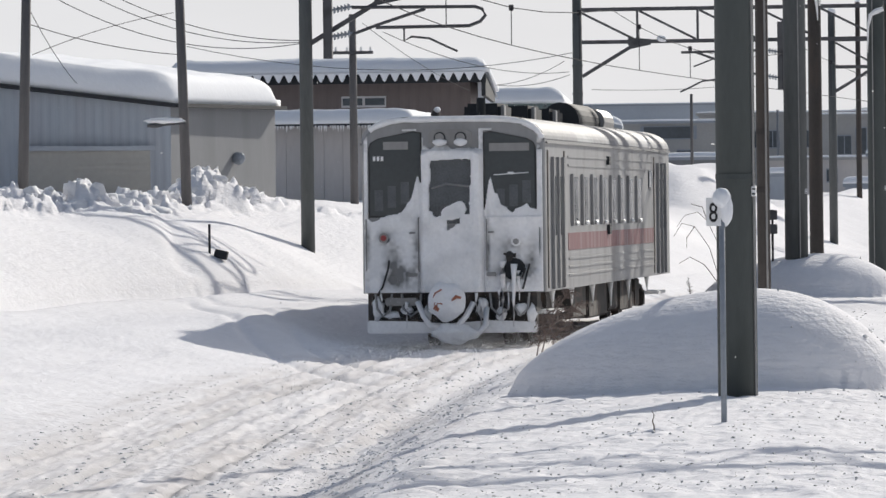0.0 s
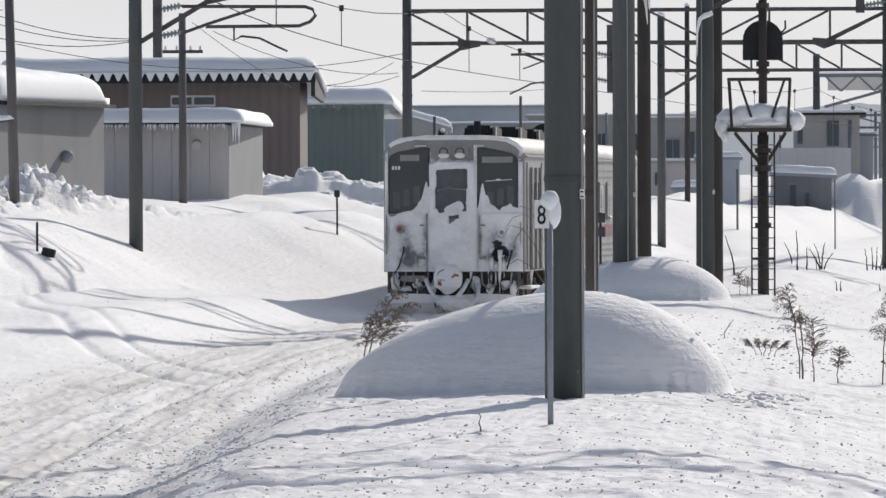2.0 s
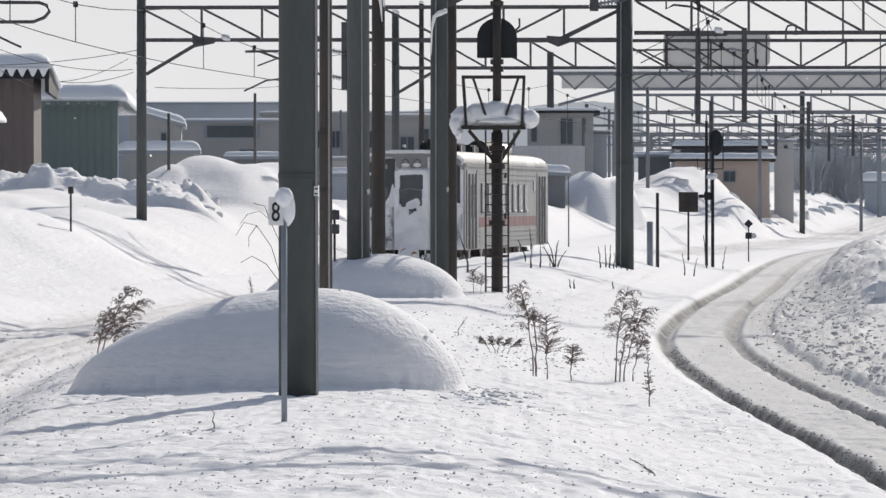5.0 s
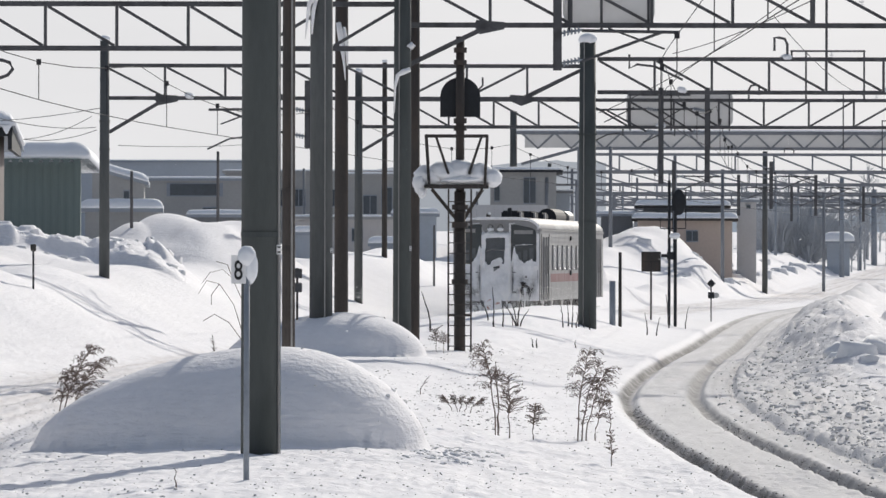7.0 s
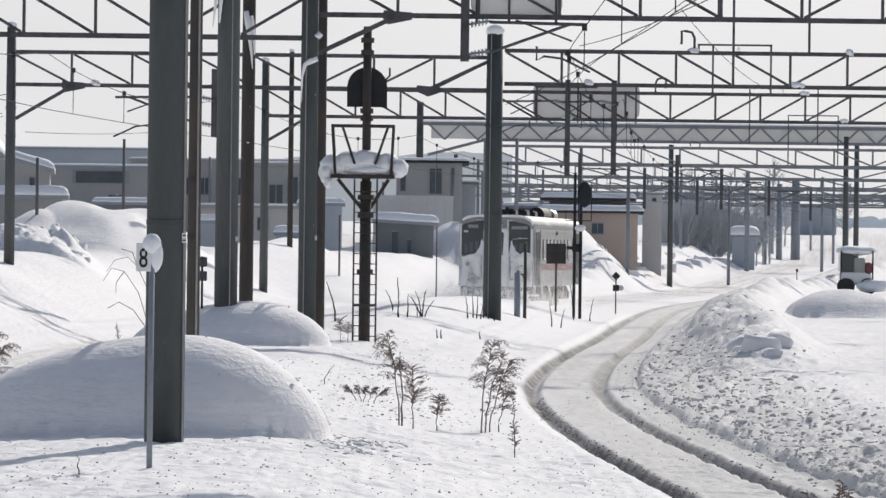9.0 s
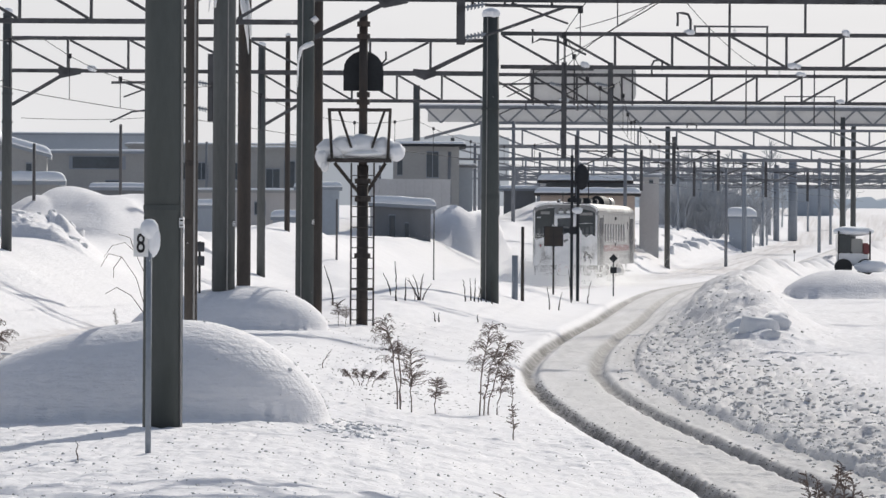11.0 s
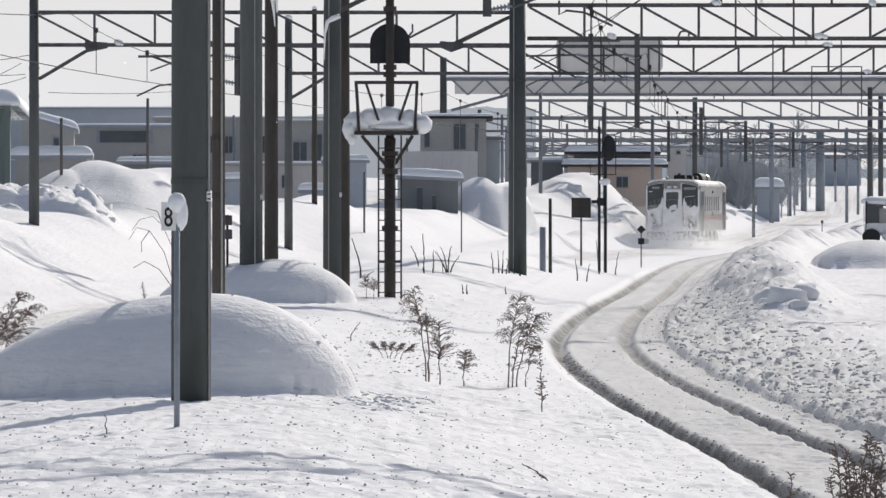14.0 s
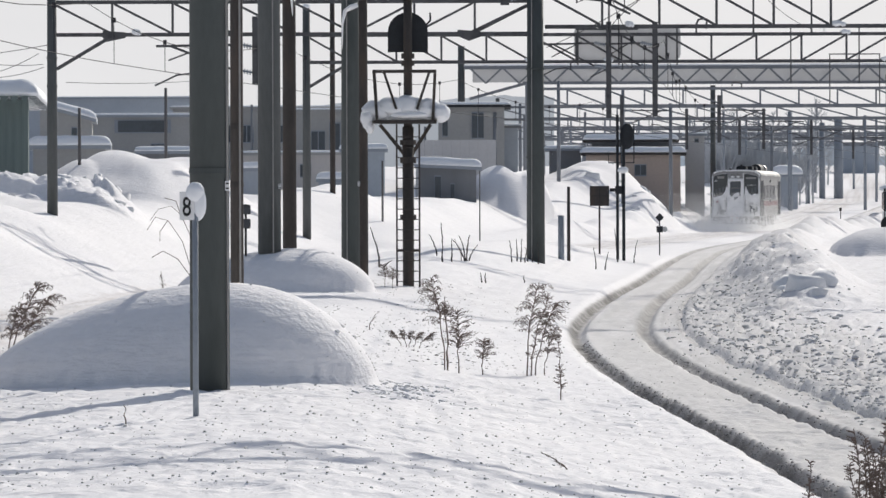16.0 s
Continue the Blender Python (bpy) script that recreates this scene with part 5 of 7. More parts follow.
def cantilever(x, y, z_up, z_low, z_foot, reach, rise=0.75, label="hanging bracket with insulators and a steady arm", loop=False):
    """A drop post under a gantry that carries the wires over one track; reach is to the right when positive."""
    ob = thing("wire_bracket", label, "bracket", pose(x, y, z_up), "wire brackets")
    s = 1 if reach > 0 else -1
    L = abs(reach)
    low, foot = z_low - z_up, z_foot - z_up
    bm = grab()
    bar(bm, (0, 0, rise), (0, 0, foot), 0.17, 0.17)
    part("drop_post", bm, STEEL, ob)
    for z in (0, low - 0.1):
        bm = grab()
        for k in range(5):
            tube(bm, (s * (0.12 + 0.07 * k), 0, z + 0.015 * k), (s * (0.16 + 0.07 * k), 0, z + 0.015 * k), 0.075, 0.05, 10)
        tube(bm, (s * 0.06, 0, z), (s * 0.5, 0, z + 0.07), 0.025, n=6)
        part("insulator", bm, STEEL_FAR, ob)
    if loop:
        bm = grab()
        polyline(bm, [(s * 0.48, 0, 0.05), (s * (L - 0.2), 0, 0.03), (s * (L - 0.06), 0, -0.02), (s * L, 0, -0.14), (s * (L - 0.1), 0, low * 0.62), (s * (L - 0.32), 0, low * 0.82), (s * 0.95, 0, low * 0.84)], 0.038, 6)
        part("tube_arm", bm, STEEL, ob)
        bm = grab()
        polyline(bm, [(s * 0.48, 0, low - 0.06), (s * 1.0, 0, low * 0.7), (s * (L * 0.62), 0, 0.0)], 0.035, 6)
        part("stay_tube", bm, STEEL, ob)
    else:
        bm = grab()
        tube(bm, (s * 0.48, 0, 0.05), (s * L * 0.82, 0, 0.02), 0.036, n=6)
        part("tube_arm", bm, STEEL, ob)
        bm = grab()
        tube(bm, (s * 0.48, 0, low - 0.06), (s * L * 0.7, 0, 0.02), 0.034, n=6)
        tube(bm, (s * L * 0.34, 0.05, 0.1), (s * L * 0.72, 0.05, low * 0.62), 0.022, n=6)
        part("stay_tube", bm, STEEL, ob)
    bm = grab()
    a = L * 0.5
    polyline(bm, [(s * (a - 0.05), 0, low * 0.85), (s * (a - 0.05), 0, low - 0.2), (s * (a + 0.1), 0, low - 0.12), (s * (a + 0.45), 0, low - 0.16), (s * (a + 0.8), 0, low - 0.33), (s * (a + 1.0), 0, low - 0.42)], 0.025, 6)
    part("steady_arm", bm, STEEL, ob)


cantilever(-12.88, 109.93, 6.03, 5.61, 5.08, 3.112, loop=True)
cantilever(-5.08, 139.93, 5.87, 5.33, 4.94, -3.020)
cantilever(0.88, 110.5, 6.63, 6.14, 5.90, 2.926)
cantilever(4.88, 184.92, 7.08, 6.45, 4.67, -2.599)
cantilever(6.40, 184.92, 7.08, 6.45, 4.72, -2.228)
for y in (268, 310, 355, 400):
    for fn in (TRACK, SIDE_TRACK):
        cantilever(float(fn(y)) - 1.9, y - 0.07, 6.1, 5.6, 4.6, 2.7)


# ---- wires ----
def wire(name, pts, r, label, mat=WIRE):
    bm = grab()
    polyline(bm, pts, r, 4)
    return tagged(done(name, bm, mat), label, "wire", "overhead wires")


def catenary(path, zc, zm, shift):
    stops = [30, 68, 110, 140, 185, 230, 268, 310, 355, 400, 460]
    top, con = [], []
    for i, (a, b) in enumerate(zip(stops, stops[1:])):
        z = 1 if i % 2 else -1
        for k in range(8):
            y = a + (b - a) * k / 8
            s = k / 8
            x = float(path(y)) + shift + 0.18 * z * (1 - 2 * s)
            con.append((x, y, zc))
            top.append((x, y, zm - 4 * 0.5 * s * (1 - s)))
            if y > 55 and y < 240 and k % 2:
                ob_pts.append((x, y, zc, zm - 4 * 0.5 * s * (1 - s)))
    wire("contact_wire", con, 0.008, "taut contact wire over the track")
    wire("carrier_wire", top, 0.008, "sagging carrier wire with droppers")


ob_pts = []
catenary(TRACK, 4.85, 5.95, 0.0)
catenary(SIDE_TRACK, 4.9, 6.0, 0.0)
for x, y, z0, z1 in ob_pts:
    bm = grab()
    tube(bm, (x, y, z0), (x, y, z1), 0.008, n=4)
    tube(bm, (x, y, z1 - 0.05), (x, y, z1 + 0.05), 0.04, n=6)
    tagged(done("dropper", bm, WIRE), "thin dropper between carrier and contact wire", "wire", "droppers")


def sag(p, q, drop, n=14):
    p, q = Vector(p), Vector(q)
    return [p.lerp(q, k / n) - Vector((0, 0, drop * 4 * (k / n) * (1 - k / n))) for k in range(n + 1)]


for p, q, drop in (
    ((-18.02, 105.00, 5.70), (-15.54, 108.00, 5.15), 0.1), ((-18.04, 108.00, 6.32), (-13.37, 110.00, 5.40), 0.45), ((-16.85, 108.00, 6.32), (-13.38, 111.00, 5.48), 0.25),
    ((-17.76, 112.00, 6.40), (-13.55, 112.00, 5.48), 0.3), ((-17.97, 105.00, 5.97), (-19.20, 118.00, 4.85), 0.1), ((-18.54, 130.00, 5.94), (-10.20, 140.00, 5.94), 0.5),
    ((-12.42, 112.00, 5.83), (-13.80, 150.00, 5.22), 0.1), ((-13.05, 150.00, 5.36), (-10.48, 140.00, 5.72), 0.12), ((-13.05, 150.00, 5.36), (-10.35, 140.00, 5.38), 0.12),
    ((-18.10, 106.00, 5.13), (-18.85, 130.00, 6.73), -0.1), ((-12.00, 112.00, 5.65), (-10.37, 140.00, 5.45), 0.3), ((-9.80, 140.00, 5.00), (-9.11, 190.00, 6.03), 0.05),
    ((1.71, 111.00, 5.08), (4.12, 80.00, 6.05), 0.15), ((3.41, 120.00, 6.58), (4.16, 70.00, 5.64), 0.1), ((4.18, 90.00, 6.08), (9.38, 150.00, 6.56), 0.2)):
    wire("service_wire", sag(p, q, drop), 0.008, "thin service wire sagging between poles")


# ---- signal mast with its cage ----
def signal_mast():
    x, y = -1.03, 111.00
    z0 = lie(x, y)
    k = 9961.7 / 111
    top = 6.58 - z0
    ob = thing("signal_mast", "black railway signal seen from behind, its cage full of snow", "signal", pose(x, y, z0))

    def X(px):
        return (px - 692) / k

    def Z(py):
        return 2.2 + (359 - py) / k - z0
    bm = grab()
    tube(bm, (0, 0, -0.5), (0, 0, Z(240)), 0.112, n=18)
    tube(bm, (0, 0, Z(240)), (0, 0, top), 0.085, n=16)
    part("mast", bm, RUST, ob, smooth=True)
    for py in (-10, 12, 115, 128, 300, 268, 400):
        bm = grab()
        tube(bm, (0, 0, Z(py) - 0.05), (0, 0, Z(py) + 0.05), 0.16 if py > 240 else 0.13, n=14)
        part("clamp", bm, RUST, ob)
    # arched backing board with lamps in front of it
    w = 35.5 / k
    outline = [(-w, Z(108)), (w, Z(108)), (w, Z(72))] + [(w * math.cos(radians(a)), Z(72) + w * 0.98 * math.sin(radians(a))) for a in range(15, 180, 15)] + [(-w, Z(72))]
    bm = grab()
    prism(bm, outline, 0.12, 0.17)
    board = part("backing_board", bm, BLACK, ob, "black arched backing board")
    for py in (60, 90):
        bm = grab()
        tube(bm, (0, 0.17, Z(py)), (0, 0.42, Z(py) + 0.02), 0.12, n=14)
        part("lamp_hood", bm, BLACK, board)
    bm = grab()
    polyline(bm, [(w * 0.9, 0.12, Z(60)), (w * 1.12, 0.1, Z(52)), (w * 1.12, 0.1, Z(38))], 0.02)
    part("bracket", bm, BLACK, ob)
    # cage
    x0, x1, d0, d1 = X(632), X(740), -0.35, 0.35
    for px in (632, 740):
        for d in (d0, d1):
            bm = grab()
            bar(bm, (X(px), d, Z(142)), (X(px + (6 if px < 700 else -4)), d, Z(232)), 0.055)
            part("cage_post", bm, RUST, ob)
    for pa, pb in ((650, 672), (730, 708)):
        bm = grab()
        bar(bm, (X(pa), d0, Z(144)), (X(pb), d0, Z(210)), 0.05)
        part("cage_stay", bm, RUST, ob)
    for z, zz in ((142, 0.05), (232, 0.06)):
        bm = grab()
        for d in (d0, d1):
            bar(bm, (x0 - 0.02, d, Z(z)), (x1 + 0.02, d, Z(z)), zz)
        for xx in (x0, x1):
            bar(bm, (xx, d0, Z(z)), (xx, d1, Z(z)), zz)
        part("cage_rail", bm, RUST, ob)
    bm = grab()
    for j in range(9):
        yy = d0 + (d1 - d0) * j / 8
        box(bm, x0, yy - 0.02, Z(231), x1, yy + 0.02, Z(228))
    part("platform_grate", bm, RUST, ob)
    for pa, pb in ((642, 688), (732, 697)):
        bm = grab()
        bar(bm, (X(pa), 0, Z(236)), (X(pb), 0, Z(292)), 0.07)
        part("platform_brace", bm, RUST, ob)
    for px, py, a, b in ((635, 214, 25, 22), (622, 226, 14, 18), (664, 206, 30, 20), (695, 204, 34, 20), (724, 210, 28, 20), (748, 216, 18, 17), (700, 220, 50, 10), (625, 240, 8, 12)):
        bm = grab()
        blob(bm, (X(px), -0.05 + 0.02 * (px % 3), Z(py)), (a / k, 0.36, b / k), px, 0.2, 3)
        part("snow_load", bm, ROOF_SNOW, ob, "rounded snow heaped on the platform", smooth=True)
    # ladder
    lx0, lx1 = X(672), X(712)
    for xx in (lx0, lx1):
        bm = grab()
        bar(bm, (xx, -0.24, -0.2), (xx, -0.24, Z(236)), 0.035)
        part("ladder_rail", bm, RUST, ob)
    n = 15
    for j in range(n):
        bm = grab()
        zz = 0.1 + (Z(240) - 0.1) * j / n
        tube(bm, (lx0, -0.24, zz), (lx1, -0.24, zz), 0.011 if j != 3 else 0.03, n=6)
        part("rung", bm, RUST, ob)


signal_mast()


# ---- small things beside the track ----
def distance_post():
    x, y = -2.15, 45.60
    z0 = lie(x, y)
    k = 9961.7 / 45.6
    ob = thing("distance_post", "grey steel post with a white number plate, capped with snow", "signpost", pose(x, y, z0))
    bm = grab()
    tube(bm, (0, 0, -0.4), (0, 0, 1.72), 5.2 / k, n=14)
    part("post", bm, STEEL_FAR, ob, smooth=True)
    bm = grab()
    box(bm, -0.125, -0.035, 1.61, -0.005, -0.026, 1.84)
    plate = part("plate", bm, WHITE, ob, bevel=0.002)
    cu = bpy.data.curves.new("digit", "FONT")
    cu.body, cu.size, cu.extrude, cu.align_x, cu.offset = "8", 0.22, 0.002, "CENTER", 0.002
    tmp = bpy.data.objects.new("digit", cu)
    me = bpy.data.meshes.new_from_object(tmp)
    me.materials.append(INK)
    dg = new("digit", me)
    dg.parent = plate
    dg.matrix_basis = pose(-0.066, -0.038, 1.645, 90, 0, 0) @ Matrix.Diagonal((0.68, 1, 1, 1))
    bm = grab()
    blob(bm, (0.0, 0.0, 1.83), (0.075, 0.08, 0.085), 2, 0.15, 3)
    blob(bm, (0.035, 0.01, 1.74), (0.055, 0.06, 0.13), 3, 0.15, 3)
    part("snow_cap", bm, ROOF_SNOW, ob, smooth=True)


distance_post()


def board_sign():
    x, y = 4.32, 175.00
    z0 = lie(x, y)
    ob = thing("board_sign", "brown square board on a thin post in the snow", "sign", pose(x, y, z0))
    zt = 2.41 - z0
    bm = grab()
    tube(bm, (0, 0, -0.3), (0, 0, zt - 0.5), 0.03, n=8)
    part("post", bm, RUST, ob)
    for i in (0, 1):
        for j in (0, 1):
            bm = grab()
            box(bm, -0.28 + i * 0.285, -0.04, zt - 0.58 + j * 0.295, -0.005 + i * 0.285, -0.02, zt - 0.295 + j * 0.295)
            part("panel", bm, RUST, ob)
    bm = grab()
    box(bm, -0.3, -0.02, zt - 0.6, 0.3, 0.0, zt + 0.02)
    part("frame", bm, BLACK, ob)


board_sign()


def dwarf_signal():
    x, y = 4.86, 173.00
    z0 = lie(x, y)
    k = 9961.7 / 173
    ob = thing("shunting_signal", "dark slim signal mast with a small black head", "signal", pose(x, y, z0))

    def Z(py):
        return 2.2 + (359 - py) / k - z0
    bm = grab()
    tube(bm, (-2 / k, 0, -0.3), (-2 / k, 0, Z(220)), 0.045, n=10)
    tube(bm, (9 / k, 0.05, -0.3), (9 / k, 0.05, Z(275)), 0.05, n=10)
    part("mast", bm, BLACK, ob)
    bm = grab()
    blob(bm, (15 / k, 0, Z(258)), (13 / k, 0.14, 23 / k), 1, 0.05, 3)
    part("signal_head", bm, BLACK, ob, smooth=True)
    bm = grab()
    for px in (4, 27):
        bar(bm, (px / k, -0.15, Z(305)), (px / k, -0.15, Z(238)), 0.03)
    bar(bm, (-18 / k, -0.15, Z(305)), (27 / k, -0.15, Z(305)), 0.03)
    bar(bm, (-18 / k, -0.15, Z(305)), (-18 / k, -0.15, Z(285)), 0.02)
    part("cage", bm, BLACK, ob)
    bm = grab()
    box(bm, -6 / k, -0.1, Z(360), 6 / k, 0.05, Z(346))
    box(bm, -16 / k, -0.06, Z(356), -6 / k, 0.0, Z(350))
    part("relay", bm, BLACK, ob)
    bm = grab()
    blob(bm, (8 / k, -0.05, Z(318)), (10 / k, 0.1, 6 / k), 2, 0.2)
    part("snow_cap", bm, ROOF_SNOW, ob, smooth=True)


dwarf_signal()


def marker(px, y, z0, h, kind, label):
    """A little trackside marker: a post with two diamonds, plates, a box or nothing at its top."""
    ob = thing("track_marker", label, "marker", pose(px, y, z0), "trackside markers")
    bm = grab()
    tube(bm, (0, 0, -0.3), (0, 0, h), 0.022, n=8)
    part("post", bm, BLACK, ob)
    if kind == "diamond":
        for z in (h, h - 0.42):
            bm = grab()
            box(bm, -0.11, -0.02, -0.11, 0.11, 0.02, 0.11, pose(0, -0.03, z, 0, 45 if z == h else 0, 0))
            part("plate", bm, BLACK, ob)
        bm = grab()
        tube(bm, (0.18, -0.03, h - 0.42), (0.18, 0.0, h - 0.42), 0.1, n=18)
        part("disc", bm, PALE_PANEL, ob)
    elif kind == "plates":
        for z in (h - 0.1, h - 0.36):
            bm = grab()
            box(bm, -0.09, -0.06, z - 0.09, 0.09, 0.02, z + 0.09)
            part("plate", bm, STEEL, ob, bevel=0.01)
        bm = grab()
        box(bm, -0.02, -0.02, 0, 0.02, 0.02, h)
        part("stake", bm, RUST, ob)
    elif kind == "box":
        bm = grab()
        box(bm, 0.09, -0.08, -0.05, 0.32, 0.1, 0.1, pose(0, 0, 0, 0, 14, 0))
        part("box", bm, BLACK, ob, bevel=0.01)
    elif kind == "cap":
        bm = grab()
        box(bm, -0.06, -0.04, h - 0.12, 0.06, 0.04, h + 0.04)
        part("cap", bm, UNDER, ob, bevel=0.01)
    return ob


def on_snow(x, y, h, kind, label):
    marker(x, y, lie(x, y), h, kind, label)


on_snow(7.07, 200.00, 1.35, "diamond", "dark diamond and square marker with a pale disc")
on_snow(-3.97, 104.00, 2.02 - lie(-3.97, 104.00), "plates", "two small dark plates on a stake")
on_snow(-13.76, 99.00, 1.89 - lie(-13.76, 99.00), "box", "grey stake with a small dark box beside it")
on_snow(-10.64, 125.00, 2.46 - lie(-10.64, 125.00), "cap", "grey stake with a dark cap in the bank")
on_snow(18.9, 280.0, 0.7, "cap", "short dark marker by the second track")


# ---- feeder frames and hooks standing on the far gantries ----
def feeder_frame(x0, x1, y, zt, feet, label):
    """An inverted U of steel bar with an insulator at its end."""
    ob = thing("feeder_frame", label, "bracket", pose(x0, y, zt), "feeder frames")
    bm = grab()
    bar(bm, (-0.04, 0, 0), (x1 - x0 + 0.04, 0, 0), 0.06)
    part("crossbar", bm, STEEL, ob)
    for fx, fz in feet:
        bm = grab()
        bar(bm, (fx - x0, 0, -0.03), (fx - x0, 0, fz - zt), 0.06)
        part("post", bm, STEEL, ob)
    bm = grab()
    xi = (x1 - x0) * 0.55
    tube(bm, (xi, -0.06, -0.03), (xi, -0.06, -0.12), 0.02, n=8)
    for k in range(3):
        tube(bm, (xi, -0.06, -0.12 - 0.07 * k), (xi, -0.06, -0.16 - 0.07 * k), 0.075, 0.05, n=12)
    part("insulator", bm, WHITE, ob, "small pale ribbed insulator")
    return ob


feeder_frame(7.45, 9.72, 140.5, 8.83, ((7.45, 7.97), (7.83, 7.18), (9.72, 7.18)), "steel feeder frame over the braced gantry")
feeder_frame(9.18, 11.56, 185.2, 9.05, ((9.18, 8.77), (9.65, 7.37), (11.56, 7.37)), "steel feeder frame over a further gantry")
feeder_frame(15.28, 18.99, 268, 10.12, ((15.74, 7.40), (18.99, 7.40)), "steel feeder frame over a far gantry")
feeder_frame(20.35, 23.09, 310, 9.83, ((20.35, 6.93), (23.09, 6.93)), "steel feeder frame over a far gantry")


def hook(x, y, z, w, h):
    """A bent pipe that stands on a beam and turns down."""
    bm = grab()
    polyline(bm, [(w, 0, 0), (w, 0, h * 0.7), (w * 0.8, 0, h * 0.95), (w * 0.35, 0, h), (0, 0, h), (0, 0, h * 0.4)], 0.035, 7)
    ob = done("pipe_hook", bm, STEEL)
    ob.matrix_basis = pose(x, y, z)
    return tagged(ob, "bent steel pipe hook on a gantry beam", "bracket", "pipe hooks")


hook(6.53, 140.5, 7.18, 0.324, 0.550)
hook(8.10, 185, 7.37, -0.334, 0.557)
hook(12.94, 268, 7.15, 0.457, 0.323)


def ice_streaks(pole_ob, runs):
    """Frozen drip streaks down a pole."""
    for pts, r in runs:
        bm = grab()
        base = Vector(pole_ob.matrix_basis.translation)
        polyline(bm, [Vector(p) - base for p in pts], [r * k for k in (1.0, 1.3, 0.9, 0.5, 0.15)][:len(pts)], 7)
        part("ice_streak", bm, ICE_CRUST, pole_ob, "white streak of ice frozen to the pole", smooth=True)


ice_streaks(POLE_C, [([(-3.32, 103.72, 7.18), (-3.60, 103.72, 7.06), (-3.75, 103.75, 6.90), (-3.79, 103.75, 6.56), (-3.82, 103.75, 6.25)], 0.05), ([(-3.60, 103.75, 7.05), (-3.67, 103.75, 6.79), (-3.69, 103.75, 6.52), (-3.70, 103.75, 6.33)], 0.03)])
ice_streaks(POLE_D, [([(-3.46, 111.80, 6.89), (-3.42, 111.80, 6.65), (-3.38, 111.80, 6.37), (-3.34, 111.80, 6.03), (-3.32, 111.80, 5.74)], 0.05), ([(-3.35, 111.80, 6.80), (-3.31, 111.80, 6.54), (-3.29, 111.80, 6.26), (-3.28, 111.80, 6.03)], 0.03)])
ice_streaks(POLE_E, [([(-1.99, 109.75, 5.89), (-2.13, 109.75, 5.84), (-2.24, 109.75, 5.77), (-2.29, 109.75, 5.53), (-2.30, 109.75, 5.03)], 0.045), ([(-1.93, 109.75, 6.39), (-2.00, 109.75, 6.32), (-1.96, 109.75, 6.27)], 0.06)])


# ---- buildings ----
def snow_roof(parent, corners, thick, over, seed, name="roof_snow", droop=0.0):
    """A rounded blanket of snow on the four roof corners (given in order), hanging over by over."""
    a, b, c, d = [Vector(p) for p in corners]
    n, m = 46, 20
    bm = grab()

    def grid(lift, sign):
        g = []
        for i in range(n + 1):
            row = []
            for j in range(m + 1):
                u, v = i / n, j / m
                p = (a * (1 - u) + b * u) * (1 - v) + (d * (1 - u) + c * u) * v
                e = min(u, 1 - u) * (b - a).length, min(v, 1 - v) * (d - a).length
                r = thick * 1.1
                k = 1.0
                for q in e:
                    if q < r:
                        k *= math.sqrt(max(0.0, 1 - (1 - q / r) ** 2))
                w = 1 + 0.1 * noise.noise(Vector((p.x * 0.7, p.y * 0.7, seed))) + 0.06 * noise.noise(Vector((p.x * 2.3, p.y * 2.3, seed)))
                z = lift + (thick * w - lift) * k if sign > 0 else 0.0
                row.append(bm.verts.new((p.x, p.y, p.z + z)))
            g.append(row)
        return g
    e1, e2 = (b - a).normalized() * over, (d - a).normalized() * over
    a, b, c, d = a - e1 - e2, b + e1 - e2, c + e1 + e2, d - e1 + e2
    up, lo = grid(thick * 0.25, 1), grid(0, -1)
    for g, s in ((up, 1), (lo, -1)):
        for i in range(n):
            for j in range(m):
                f = (g[i][j], g[i + 1][j], g[i + 1][j + 1], g[i][j + 1])
                bm.faces.new(f if s > 0 else f[::-1])
    ring = [(i, 0) for i in range(n)] + [(n, j) for j in range(m)] + [(i, m) for i in range(n, 0, -1)] + [(0, j) for j in range(m, 0, -1)]
    for k in range(len(ring)):
        (i, j), (p, q) = ring[k], ring[(k + 1) % len(ring)]
        bm.faces.new((lo[i][j], lo[p][q], up[p][q], up[i][j]))
    return part(name, bm, ROOF_SNOW, parent, "thick rounded snow on the roof", smooth=True)


def cladding(parent, p, q, z0, z1, mat, pitch=0.15, depth=0.02, name="wall_panel", top=None):
    """An upright ribbed wall from p to q; top gives the height at q when the eave slopes."""
    p, q = Vector((*p, 0)), Vector((*q, 0))
    L = (q - p).length
    ax, out = (q - p).normalized(), Vector(((q - p).y, -(q - p).x, 0)).normalized()
    n = max(2, int(L / pitch)) * 4
    bm = grab()
    lo, hi = [], []
    for k in range(n + 1):
        d = depth if k % 4 in (1, 2) else 0.0
        pt = p + ax * (L * k / n) + out * d
        zt = z1 + ((top if top is not None else z1) - z1) * k / n
        lo.append(bm.verts.new((pt.x, pt.y, z0)))
        hi.append(bm.verts.new((pt.x, pt.y, zt)))
    bk = [bm.verts.new((v.x, v.y, v.z)) for v in (p - out * 0.12 + Vector((0, 0, z0)), q - out * 0.12 + Vector((0, 0, z0)), q - out * 0.12 + Vector((0, 0, top if top is not None else z1)), p - out * 0.12 + Vector((0, 0, z1)))]
    for k in range(n):
        bm.faces.new((lo[k], lo[k + 1], hi[k + 1], hi[k]))
    bm.faces.new(bk)
    bm.faces.new((lo[0], hi[0], bk[3], bk[0]))
    bm.faces.new((lo[-1], bk[1], bk[2], hi[-1]))
    return part(name, bm, mat, parent)


